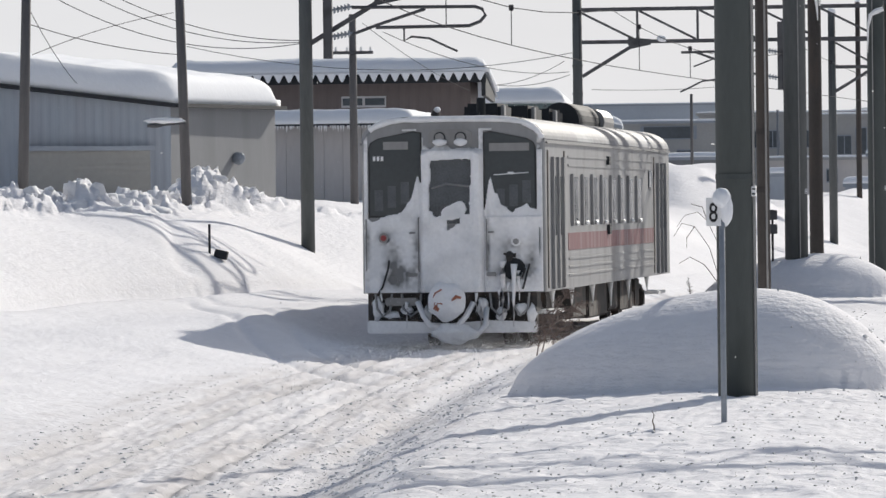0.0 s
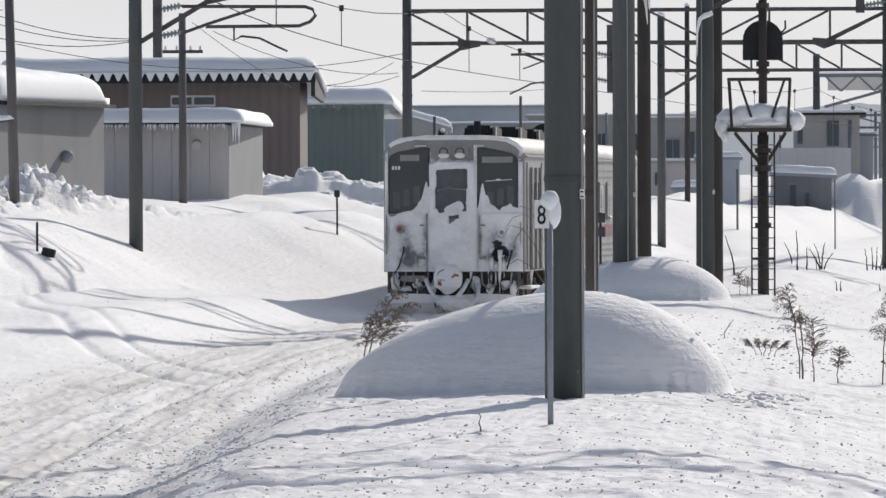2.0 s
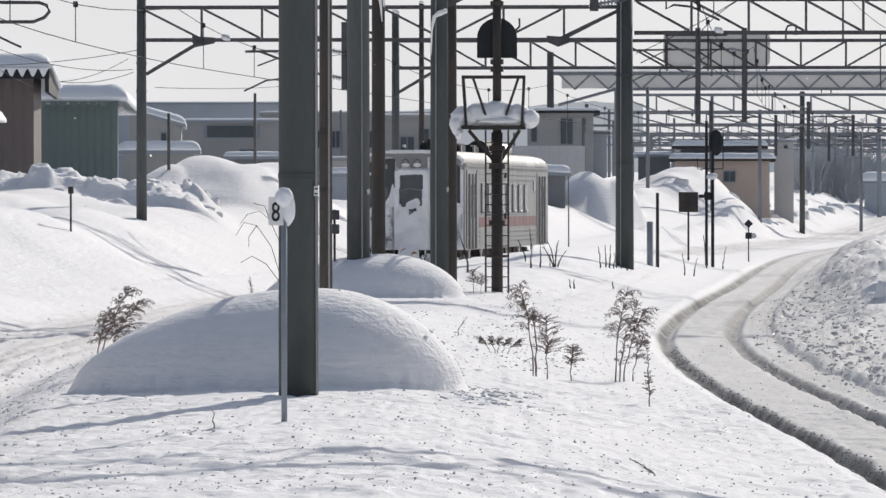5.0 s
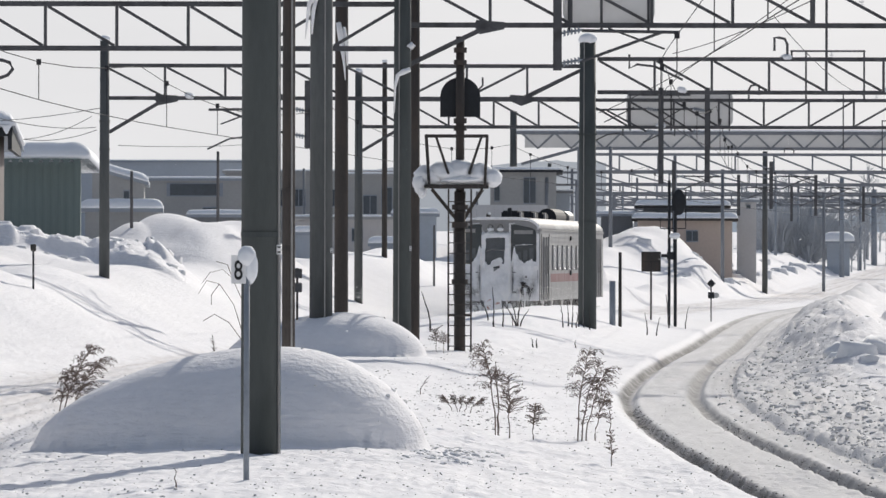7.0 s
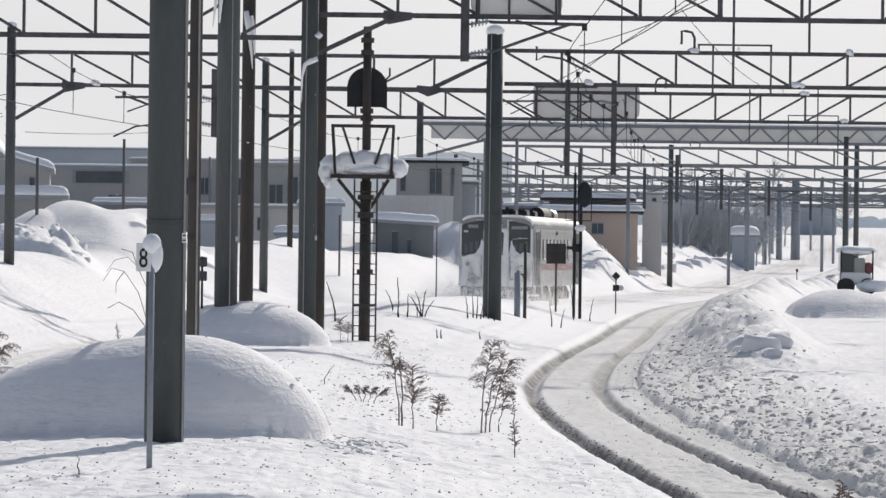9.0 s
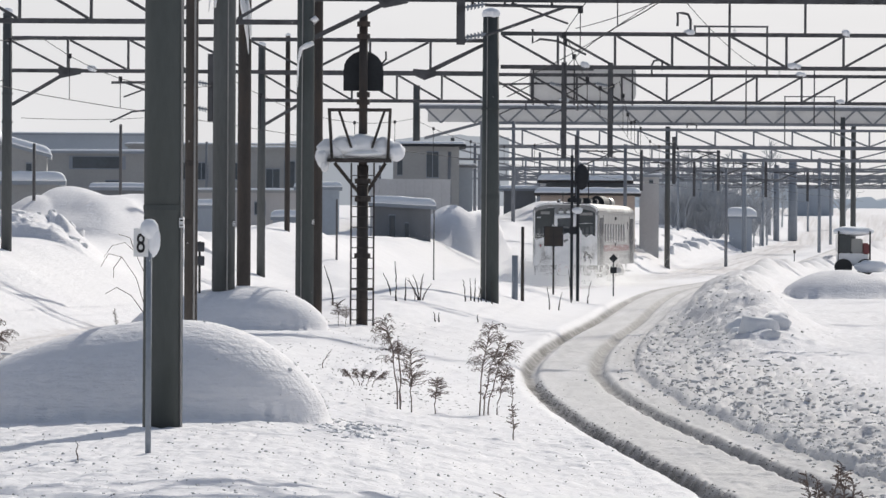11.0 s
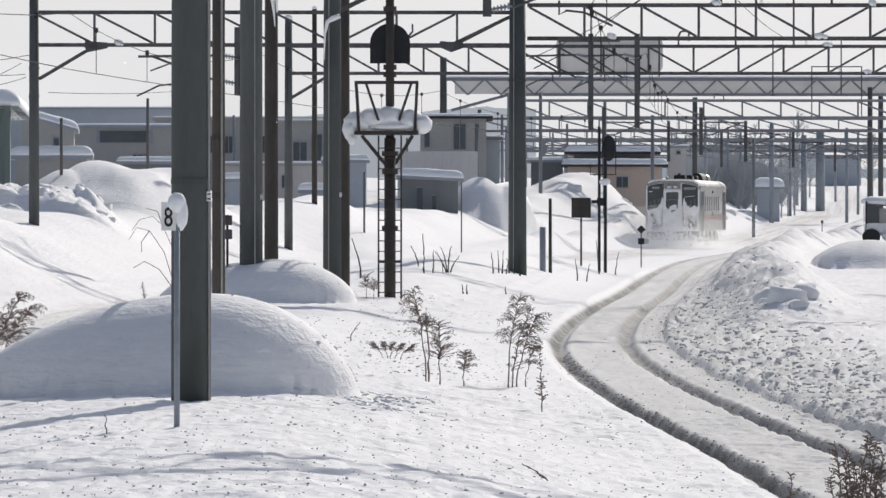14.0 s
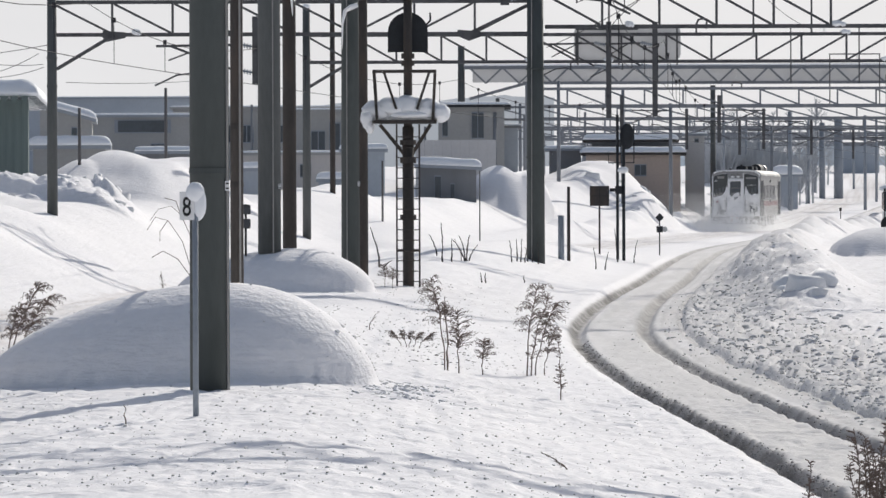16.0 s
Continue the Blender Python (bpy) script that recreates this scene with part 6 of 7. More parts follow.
def plain_wall(parent, p, q, z0, z1, mat, name="wall", top=None, t=0.12, push=0.0, foot=None):
    p, q = Vector((*p, 0)), Vector((*q, 0))
    out = Vector(((q - p).y, -(q - p).x, 0)).normalized()
    p, q = p + out * push, q + out * push
    bm = grab()
    vs = []
    for o in (0, t):
        for pt, z in ((p, z0), (q, foot if foot is not None else z0), (q, top if top is not None else z1), (p, z1)):
            vs.append(bm.verts.new((pt.x - out.x * o, pt.y - out.y * o, z)))
    for f in ((0, 1, 2, 3), (7, 6, 5, 4), (0, 4, 5, 1), (1, 5, 6, 2), (2, 6, 7, 3), (3, 7, 4, 0)):
        bm.faces.new([vs[i] for i in f])
    return part(name, bm, mat, parent)


def eave_slab(parent, corners, t, mat, over=0.15, name="roof"):
    a, b, c, d = [Vector(p) for p in corners]
    e1, e2 = (b - a).normalized() * over, (d - a).normalized() * over
    pts = [a - e1 - e2, b + e1 - e2, c + e1 + e2, d - e1 + e2]
    bm = grab()
    lo = [bm.verts.new(p) for p in pts]
    hi = [bm.verts.new(p + Vector((0, 0, t))) for p in pts]
    bm.faces.new(lo[::-1])
    bm.faces.new(hi)
    for k in range(4):
        bm.faces.new((lo[k], lo[(k + 1) % 4], hi[(k + 1) % 4], hi[k]))
    return part(name, bm, mat, parent)


def wavy_fringe(parent, p, q, z, mat, pitch, drop, t=0.05, name="fringe"):
    """A roof edge of deep corrugated sheet seen end on: a row of hanging waves."""
    p, q = Vector((*p, z)), Vector((*q, z))
    L = (q - p).length
    ax = (q - p).normalized()
    out = Vector((ax.y, -ax.x, 0)) * t
    n = int(L / pitch) * 8
    bm = grab()
    rows = [[], [], [], []]
    for k in range(n + 1):
        s = 0.5 - 0.5 * math.cos(2 * math.pi * k / 8)
        b = p + ax * (L * k / n)
        for r, (o, zz) in enumerate(((0, 0.02), (1, 0.02), (1, -drop * s), (0, -drop * s))):
            rows[r].append(bm.verts.new(b + out * o + Vector((0, 0, zz))))
    for k in range(n):
        for r in range(4):
            bm.faces.new((rows[r][k], rows[r][k + 1], rows[(r + 1) % 4][k + 1], rows[(r + 1) % 4][k]))
    return part(name, bm, mat, parent)


def icicles(parent, p, q, z, n, lo, hi, seed):
    rnd = random.Random(seed)
    p, q = Vector((*p, z)), Vector((*q, z))
    for k in range(n):
        c = p.lerp(q, (k + rnd.random()) / n)
        h = rnd.uniform(lo, hi)
        bm = grab()
        tube(bm, c, c - Vector((0, 0, h)), 0.022 + h * 0.03, 0.004, 6)
        part("icicle", bm, ICE_CRUST, parent, smooth=True)


def house_window(parent, p, q, z0, z1, seed=0, bars=2, frame_mat=None):
    """A window in the wall line p to q: frame, sill and panes, set proud of the wall."""
    p, q = Vector((*p, 0)), Vector((*q, 0))
    ob = plain_wall(parent, p.xy, q.xy, z0, z1, frame_mat or STEEL_FAR, "window_frame", push=0.05, t=0.06)
    for k in range(bars):
        a, b = p.lerp(q, (k + 0.06) / bars), p.lerp(q, (k + 0.94) / bars)
        plain_wall(ob, a.xy, b.xy, z0 + 0.06, z1 - 0.06, WINDOW, "pane", push=0.06, t=0.03)
    return ob


def shed_blue():
    ob = thing("shed", "blue-grey metal shed with a shutter under deep rounded snow", "building")
    p, c, e = (-21.75, 116.00), (-17.49, 120.00), (-16.24, 128.00)
    zc, zp, ze = 4.37, 4.91, 4.42
    cladding(ob, p, c, -0.2, zp, BLUE_WALL, 0.22, 0.015, top=zc)
    plain_wall(ob, c, e, -0.2, zc, GREY_WALL, top=ze)
    # shutter set into the gable
    s0, s1 = (-20.16, 117.30), (-17.89, 119.50)
    sh = plain_wall(ob, s0, s1, -0.2, 3.42, SHUTTER, "shutter", push=0.03, t=0.02)
    n = 26
    for k in range(n):
        z = -0.1 + k * 0.13
        if z < 3.37:
            plain_wall(sh, s0, s1, z, z + 0.09, SHUTTER, "slat", push=0.045, t=0.014)
    plain_wall(ob, (-20.21, 117.20), (-17.84, 119.60), 3.42, 3.52, BLUE_WALL, "shutter_box", push=0.12, t=0.1)
    # eave boards
    plain_wall(ob, p, c, zp - 0.02, zp + 0.06, BLACK, "barge_board", push=0.2, t=0.22, top=zc + 0.06, foot=zc - 0.02)
    plain_wall(ob, c, (-16.17, 128.20), zc - 0.02, zc + 0.06, BLACK, "eave_board", push=0.2, t=0.22, top=ze + 0.06, foot=ze - 0.02)
    # roof and snow
    A, B, C = Vector((*p, zp + 0.06)), Vector((*c, zc + 0.06)), Vector((*e, ze + 0.06))
    D = A + (C - B)
    eave_slab(ob, (A, B, C, D), 0.05, BLUE_ROOF, 0.1)
    snow_roof(ob, (A, B, C, D), 0.62, 0.12, 3)
    # extractor hood with a stain under it
    bm = grab()
    hx, hy, hz = -16.65, 124.65, 3.27
    blob(bm, (hx, hy, hz), (0.16, 0.16, 0.15), 2, 0.1, 2)
    part("extractor_hood", bm, STEEL_FAR, ob)
    bm = grab()
    hx, hy, hz = -17.22, 122.00, 2.87
    blob(bm, (hx, hy - 0.5, hz), (0.11, 0.12, 0.11), 2, 0.1, 2)
    part("extractor_hood", bm, STEEL_FAR, ob)


shed_blue()


def shed_taupe():
    ob = thing("shed", "low taupe shed with icicles under a snowy roof", "building")
    p, q = (-17.71, 138.00), (-14.42, 138.00)
    z = 4.14
    n = 7
    for k in range(n):
        a = (p[0] + (q[0] - p[0]) * k / n, 138)
        b = (p[0] + (q[0] - p[0]) * (k + 0.985) / n, 138)
        plain_wall(ob, a, b, -0.2, z, TAUPE, "board_panel")
    plain_wall(ob, q, (q[0] + 0.25, 144), -0.2, z, GREY_WALL, "wall")
    eave_slab(ob, ((p[0], 137.7, z), (q[0], 137.7, z), (q[0], 145, z), (p[0], 145, z)), 0.06, BLACK, 0.2)
    snow_roof(ob, ((p[0], 137.7, z + 0.06), (q[0] + 0.2, 137.7, z + 0.06), (q[0] + 0.2, 145, z + 0.06), (p[0], 145, z + 0.06)), 0.36, 0.2, 5)
    icicles(ob, (p[0], 137.5), (q[0], 137.5), z + 0.02, 46, 0.05, 0.16, 2)
    icicles(ob, (q[0] + 0.15, 137.5), (q[0] + 0.35, 137.6), z + 0.05, 4, 0.3, 0.6, 3)
    bm = grab()
    tube(bm, (-15.19, 137.80, 3.63), (-15.24, 138.20, 3.74), 0.12, n=10)
    part("vent", bm, TAUPE, ob)


shed_taupe()


def warehouse():
    ob = thing("warehouse", "tall brown clad warehouse with a corrugated roof edge under snow", "building")
    p, q = (-23.99, 165.00), (-15.16, 165.00)
    z = 5.91
    x1 = -15.16
    cladding(ob, p, q, -0.2, z, BROWN_WALL, 0.3, 0.02)
    plain_wall(ob, (-15.15, 165.0), (-15.2, 168.00), -0.2, z - 0.1, BROWN_WALL, "corner_wall", push=0.02)
    plain_wall(ob, (p[0], 164.25), (-14.6, 164.25), z - 0.16, z + 0.12, BLACK, "fascia", t=0.06)
    wavy_fringe(ob, (p[0], 164.2), (-14.61, 164.20), z + 0.13, ROOF_SNOW, 0.303, 0.24, t=0.1)
    plain_wall(ob, (-14.62, 164.30), (-15.37, 176.00), z - 0.55, z + 0.1, BLACK, "verge", top=z + 0.0)
    e = Vector((-14.55, 164.3, z + 0.14))
    w = Vector((p[0], 164.3, z + 0.14))
    eave_slab(ob, (w, e, e + Vector((-0.95, 14, -0.5)), w + Vector((-0.95, 14, -0.5))), 0.05, BLUE_ROOF, 0.02)
    snow_roof(ob, (w, e, e + Vector((-0.95, 14, -0.3)), w + Vector((-0.95, 14, -0.3))), 0.5, 0.05, 8)
    house_window(ob, (-18.95, 165.00), (-17.63, 165.00), 5.07, 5.40, frame_mat=PALE_PANEL)


warehouse()


def shed_green():
    ob = thing("shed", "green clad shed with a wavy roof edge and rounded snow", "building")
    p, q = (-17.04, 188.00), (-14.43, 188.00)
    z = 5.40
    cladding(ob, p, q, -0.2, z, GREEN_WALL, 0.25, 0.015)
    plain_wall(ob, q, (-15.02, 196.00), -0.2, z, GREEN_WALL, "side_wall")
    wavy_fringe(ob, (p[0], 187.2), (-14.32, 187.20), z + 0.08, GREEN_WALL, 0.338, 0.2)
    e, w = Vector((-14.13, 187.3, z + 0.1)), Vector((p[0], 187.3, z + 0.1))
    eave_slab(ob, (w, e, e + Vector((-0.4, 12, -0.3)), w + Vector((-0.4, 12, -0.3))), 0.05, BLUE_ROOF, 0.02)
    snow_roof(ob, (w, e, e + Vector((-0.4, 12, -0.3)), w + Vector((-0.4, 12, -0.3))), 0.6, 0.08, 9)


shed_green()


def block(name, label, x0, x1, y, z1, depth, mat, roof=None, snow=0.0, windows=(), bands=(), over=0.2, slope=0.0, z0=-0.3):
    """A plain building with a flat or leaning roof; windows are (x0, x1, z0, z1, panes)."""
    ob = thing(name, label, "building")
    skew = 0.9 * depth * x1 / y
    plain_wall(ob, (x0, y), (x1, y), z0, z1, mat, "wall", top=z1 + slope, t=0.2)
    plain_wall(ob, (x1 - 0.004, y + 0.21), (x1 - 0.004 + skew, y + depth), z0, z1 + slope, mat, "side_wall", t=0.2)
    plain_wall(ob, (x0 + 0.004 + skew, y + depth), (x0 + 0.004, y + 0.21), z0, z1, mat, "side_wall", t=0.2)
    A, B = Vector((x0, y, z1)), Vector((x1, y, z1 + slope))
    back = Vector((skew, depth, 0))
    eave_slab(ob, (A, B, B + back, A + back), 0.14, roof or mat, over)
    if snow:
        up = Vector((0, 0, 0.14))
        snow_roof(ob, (A + up, B + up, B + back + up, A + back + up), snow, over, x0)
    for wx0, wx1, wz0, wz1, n in windows:
        house_window(ob, (wx0, y), (wx1, y), wz0, wz1, bars=n)
    for bz0, bz1, bm_ in bands:
        plain_wall(ob, (x0 + 0.03, y), (x1 - 0.03, y), bz0, bz1, bm_, "band", push=0.04, t=0.03)
    return ob


# houses and works beyond the sheds
block("house", "grey house with a leaning snowy roof", -17.55, -15.38, 235, 5.88, 8, CREAM, BLUE_ROOF, 0.3, ((-17.17, -16.94, 4.49, 5.20, 1), (-16.23, -15.99, 4.49, 5.05, 1)), slope=-0.6)
block("porch", "low porch with a slab of snow on it", -15.56, -12.92, 205, 3.87, 5, CREAM, BLUE_ROOF, 0.35)
block("workshop", "long pale workshop with a band of dark windows", -21.73, -14.54, 330, 6.74, 14, CREAM, BLUE_ROOF, 0.12, ((-20.27, -16.96, 5.81, 6.61, 1), (-18.15, -17.29, 4.68, 5.21, 3)))
block("factory", "broad grey factory with a flat roof", -35.58, -19.56, 420, 9.33, 20, FAR_WALL, BLUE_ROOF, 0.1, z0=-0.5)
block("office", "beige office block with dark windows", -18.36, -7.37, 360, 7.66, 16, CREAM, CREAM, 0.1, tuple((-18.36 + 0.5 + k * 1.25, -18.36 + 1.4 + k * 1.25, 5.49, 6.65, 2) for k in range(8)))
block("garage", "low grey garage with a thin snowy roof", -14.85, -12.37, 260, 4.08, 8, GREY_WALL, BLUE_ROOF, 0.22)
block("annex", "low beige annex with a flat eave", -10.85, -5.87, 280, 4.14, 8, TAUPE, CREAM, 0.1, ((-7.98, -7.42, 3.02, 3.72, 2),))
block("flat", "beige two-storey building with grey windows", -9.16, -6.32, 300, 6.57, 10, CREAM, CREAM, 0.1, ((-7.95, -7.20, 4.52, 5.60, 2), (-6.99, -6.38, 4.52, 6.02, 1)))
block("container", "dark blue-grey container under a cap of snow", -6.05, -4.67, 240, 2.71, 3, BLUE_WALL, BLUE_ROOF, 0.3, over=0.1)
block("container", "dark container half buried in snow", -8.99, -8.20, 232, 3.15, 3, BLUE_WALL, BLUE_ROOF, 0.25, over=0.1)
block("lean_to", "low blue lean-to with a snowy roof", -5.58, -3.58, 266, 4.20, 5, FAR_WALL, BLUE_ROOF, 0.25, over=0.15)
block("hut", "grey hut with a snowy roof and a dark door", -1.84, 0.72, 255, 3.40, 6, GREY_WALL, BLUE_ROOF, 0.35, ((-1.18, -0.87, 1.46, 3.04, 1), (-0.46, -0.26, 1.79, 2.69, 1)), over=0.25, slope=-0.12)
block("pavilion", "pale pavilion with a dark rounded eave", -1.17, 2.35, 300, 6.81, 9, CREAM, BLACK, 0.15, ((-0.96, -0.66, 5.24, 6.54, 1), (0.60, 1.26, 5.12, 6.57, 2)), over=0.35)
block("pump_house", "grey flat-roofed pump house", 1.59, 3.17, 310, 5.81, 6, FAR_WALL, GREY_WALL, 0.1)
for k in range(9):
    x0 = -2.30 + k * 0.46
    bm = grab()
    box(bm, x0, 289.9, 0.2, x0 + 0.45, 290, 4.97)
    tagged(done("fence_panel", bm, PALE_PANEL), "tall pale sheet fence panel", "fence", "fence panels")
block("station_shed", "long salmon-walled railway shed under a snowy eave", 7.36, 12.9, 330, 4.45, 9, PINK, RUST, 0.34, over=0.35, windows=((8.2, 8.9, 3.2, 3.9, 2), (10.2, 10.9, 3.2, 3.9, 2)))
block("station_loft", "upper storey of a railway shed with a second snowy eave", 7.8, 12.5, 335, 5.25, 5, GREY_WALL, RUST, 0.32, over=0.5, z0=3.5)
block("station_wing", "low dark wing of the railway shed under thin snow", 5.3, 7.2, 336, 4.75, 9, GREY_WALL, BLUE_ROOF, 0.2, over=0.3)
block("tower_house", "narrow pale blue house behind the railway shed", 13.58, 14.74, 340, 5.65, 6, PALE_PANEL, BLUE_ROOF, 0.1, ((14.13, 14.40, 5.24, 5.51, 1),))
block("relay_hut", "small grey relay hut under a mushroom of snow", 22.37, 23.97, 400, 3.36, 2.4, FAR_WALL, BLUE_ROOF, 0.65, over=0.35)
block("store", "far blue-green store building", 43.11, 47.61, 640, 7.60, 12, FAR_WALL, BLUE_ROOF, 0.1, z0=-0.5)


def works_truck():
    """A small red and white works vehicle parked under a load of snow."""
    x, y = 21.95, 290.0
    z0 = lie(x, y)
    ob = thing("works_vehicle", "red and white works vehicle buried in snow", "vehicle", pose(x, y, z0) @ Matrix.Diagonal((1.62, 1.62, 1.5, 1)))
    bm = grab()
    box(bm, -0.1, -0.6, 0.35, 0.85, 0.6, 0.75)
    part("chassis", bm, WHITE, ob, bevel=0.04)
    bm = grab()
    box(bm, 0.3, -0.55, 0.75, 0.66, 0.55, 1.25)
    part("side_panel", bm, SHUTTER, ob, "tan side panel", bevel=0.03)
    bm = grab()
    box(bm, 0.67, -0.6, 0.7, 0.87, 0.5, 1.1)
    part("engine_box", bm, DULL_RED, ob, "dull red engine box", bevel=0.04)
    bm = grab()
    blob(bm, (0.9, -0.75, 0.3), (0.55, 0.3, 0.22), 6, 0.25, 3)
    part("snow_drift", bm, ROOF_SNOW, ob, smooth=True)
    bm = grab()
    box(bm, -0.12, -0.55, 0.75, 0.3, 0.55, 1.4)
    part("cab", bm, DARK_GLASS, ob, bevel=0.04)
    for dx in (0.05, 0.75):
        bm = grab()
        tube(bm, (dx, -0.66, 0.28), (dx, -0.48, 0.28), 0.28, n=20)
        part("wheel", bm, RUBBER, ob)
    for dx in (-0.1, 0.9):
        bm = grab()
        bar(bm, (dx, -0.5, 0.4), (dx, -0.5, 1.5), 0.05)
        part("roof_post", bm, BLACK, ob)
    bm = grab()
    blob(bm, (0.4, 0, 1.5), (0.66, 0.7, 0.17), 3, 0.15, 3)
    part("snow_load", bm, ROOF_SNOW, ob, smooth=True)


works_truck()


# street lamp arm on the utility pole
def lamp_arm():
    x, y, z = -15.39, 107.60, 3.83
    ob = thing("street_lamp", "street lamp arm topped with snow", "lamp", pose(x, y, z))
    bm = grab()
    tube(bm, (0, 0, 0), (-0.75, 0, -0.06), 0.03, n=8)
    blob(bm, (-0.6, 0, -0.05), (0.16, 0.08, 0.05), 1, 0.1)
    part("arm", bm, STEEL, ob)
    bm = grab()
    blob(bm, (-0.4, 0, 0.04), (0.4, 0.1, 0.06), 4, 0.2, 3)
    part("snow_cap", bm, ROOF_SNOW, ob, smooth=True)


lamp_arm()


# ---- far backdrop: a wooded ridge and bare trees ----
def ridge(name, y, x0, x1, z, amp, seed, mat, label):
    n = 240
    top = [(x0 + (x1 - x0) * k / n, z + amp * float(grain(k / n * 60, 0.5, 5, seed)) + 0.4 * amp * float(grain(k / n * 60, 0.5, 1.1, seed + 1)) + 0.25 * amp * float(grain(k / n * 60, 0.5, 0.35, seed + 2))) for k in range(n + 1)]
    bm = grab()
    prism(bm, [(x1, -2), (x0, -2)] + top, y, y + 20)
    tagged(done(name, bm, mat), label, "hills", kind="structure")


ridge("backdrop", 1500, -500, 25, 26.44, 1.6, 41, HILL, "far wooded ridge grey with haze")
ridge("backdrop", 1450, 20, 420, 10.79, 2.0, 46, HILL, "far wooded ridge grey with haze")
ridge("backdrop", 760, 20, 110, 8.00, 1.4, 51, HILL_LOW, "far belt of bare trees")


def bare_tree(x, y, h, seed, mat, label="bare far tree with fine twigs"):
    rnd = random.Random(seed)
    z0 = lie(x, y)
    ob = thing("bare_tree", label, "tree", pose(x, y, z0), "bare trees")
    bm = grab()
    polyline(bm, [(0, 0, -0.3), (0.05, 0, h * 0.5), (0.0, 0, h)], [h * 0.02, h * 0.012, h * 0.003], 6)
    part("trunk", bm, mat, ob)
    bm = grab()
    for k in range(46):
        a = rnd.uniform(0, 6.28)
        z = h * rnd.uniform(0.2, 0.95)
        L = h * 0.36 * (1.15 - z / h)
        p = Vector((0.02, 0, z))
        d = Vector((math.cos(a), math.sin(a), rnd.uniform(0.6, 1.3))).normalized()
        q = p + d * L
        polyline(bm, [p, p.lerp(q, 0.6) + Vector((rnd.uniform(-0.1, 0.1), 0, 0)), q], [h * 0.006, h * 0.004, h * 0.0015], 3)
        for j in range(3):
            s = p.lerp(q, rnd.uniform(0.3, 0.9))
            e = s + (d + Vector((rnd.uniform(-0.8, 0.8), rnd.uniform(-0.8, 0.8), 0.3))).normalized() * L * 0.45
            polyline(bm, [s, e], [h * 0.003, h * 0.001], 3)
    part("crown", bm, mat, ob)


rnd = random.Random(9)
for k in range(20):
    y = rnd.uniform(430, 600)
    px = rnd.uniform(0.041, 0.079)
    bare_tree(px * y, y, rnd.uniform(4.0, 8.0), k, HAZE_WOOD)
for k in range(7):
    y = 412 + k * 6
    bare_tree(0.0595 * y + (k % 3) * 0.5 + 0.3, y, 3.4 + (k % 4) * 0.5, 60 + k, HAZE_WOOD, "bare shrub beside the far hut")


def thicket():
    """A hazy belt of bare shrubs beside the far line, too fine to count."""
    rng = np.random.default_rng(77)
    co, faces = [], []
    for k in range(150):
        y = rng.uniform(408, 470)
        x = min(rng.uniform(0.044, 0.069) * y, float(TRACK(y)) - 4.5 - rng.uniform(0, 3))
        z, h = lie(x, y), rng.uniform(1.8, 4.6)
        for j in range(64):
            a, lean = rng.uniform(0, 6.28), rng.uniform(0.05, 0.75)
            f = rng.uniform(0.0, 0.55) * h
            p = np.array([x + 0.25 * f * math.cos(a), y + 0.25 * f * math.sin(a), z - 0.1 + f])
            L = (h - f) * rng.uniform(0.4, 1.0)
            q = p + np.array([math.cos(a) * lean, math.sin(a) * lean, 1.0]) * L * 0.8
            n = len(co) * 3
            r = 0.03 + 0.012 * h * (1 - f / h)
            co.append([(p[0] - r, p[1], p[2]), (p[0] + r, p[1] - r, p[2]), (q[0], q[1], q[2])])
            faces.append((n, n + 1, n + 2))
            co.append([(p[0] + r, p[1] + r, p[2]), (p[0] - r, p[1], p[2]), (q[0], q[1], q[2])])
            faces.append((n + 3, n + 4, n + 5))
    me = bpy.data.meshes.new("thicket")
    me.from_pydata(np.array(co).reshape(-1, 3).tolist(), [], faces)
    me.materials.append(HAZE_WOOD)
    tagged(new("thicket", me), "hazy belt of bare shrubs beside the far line", "shrubs", kind="stuff")


thicket()


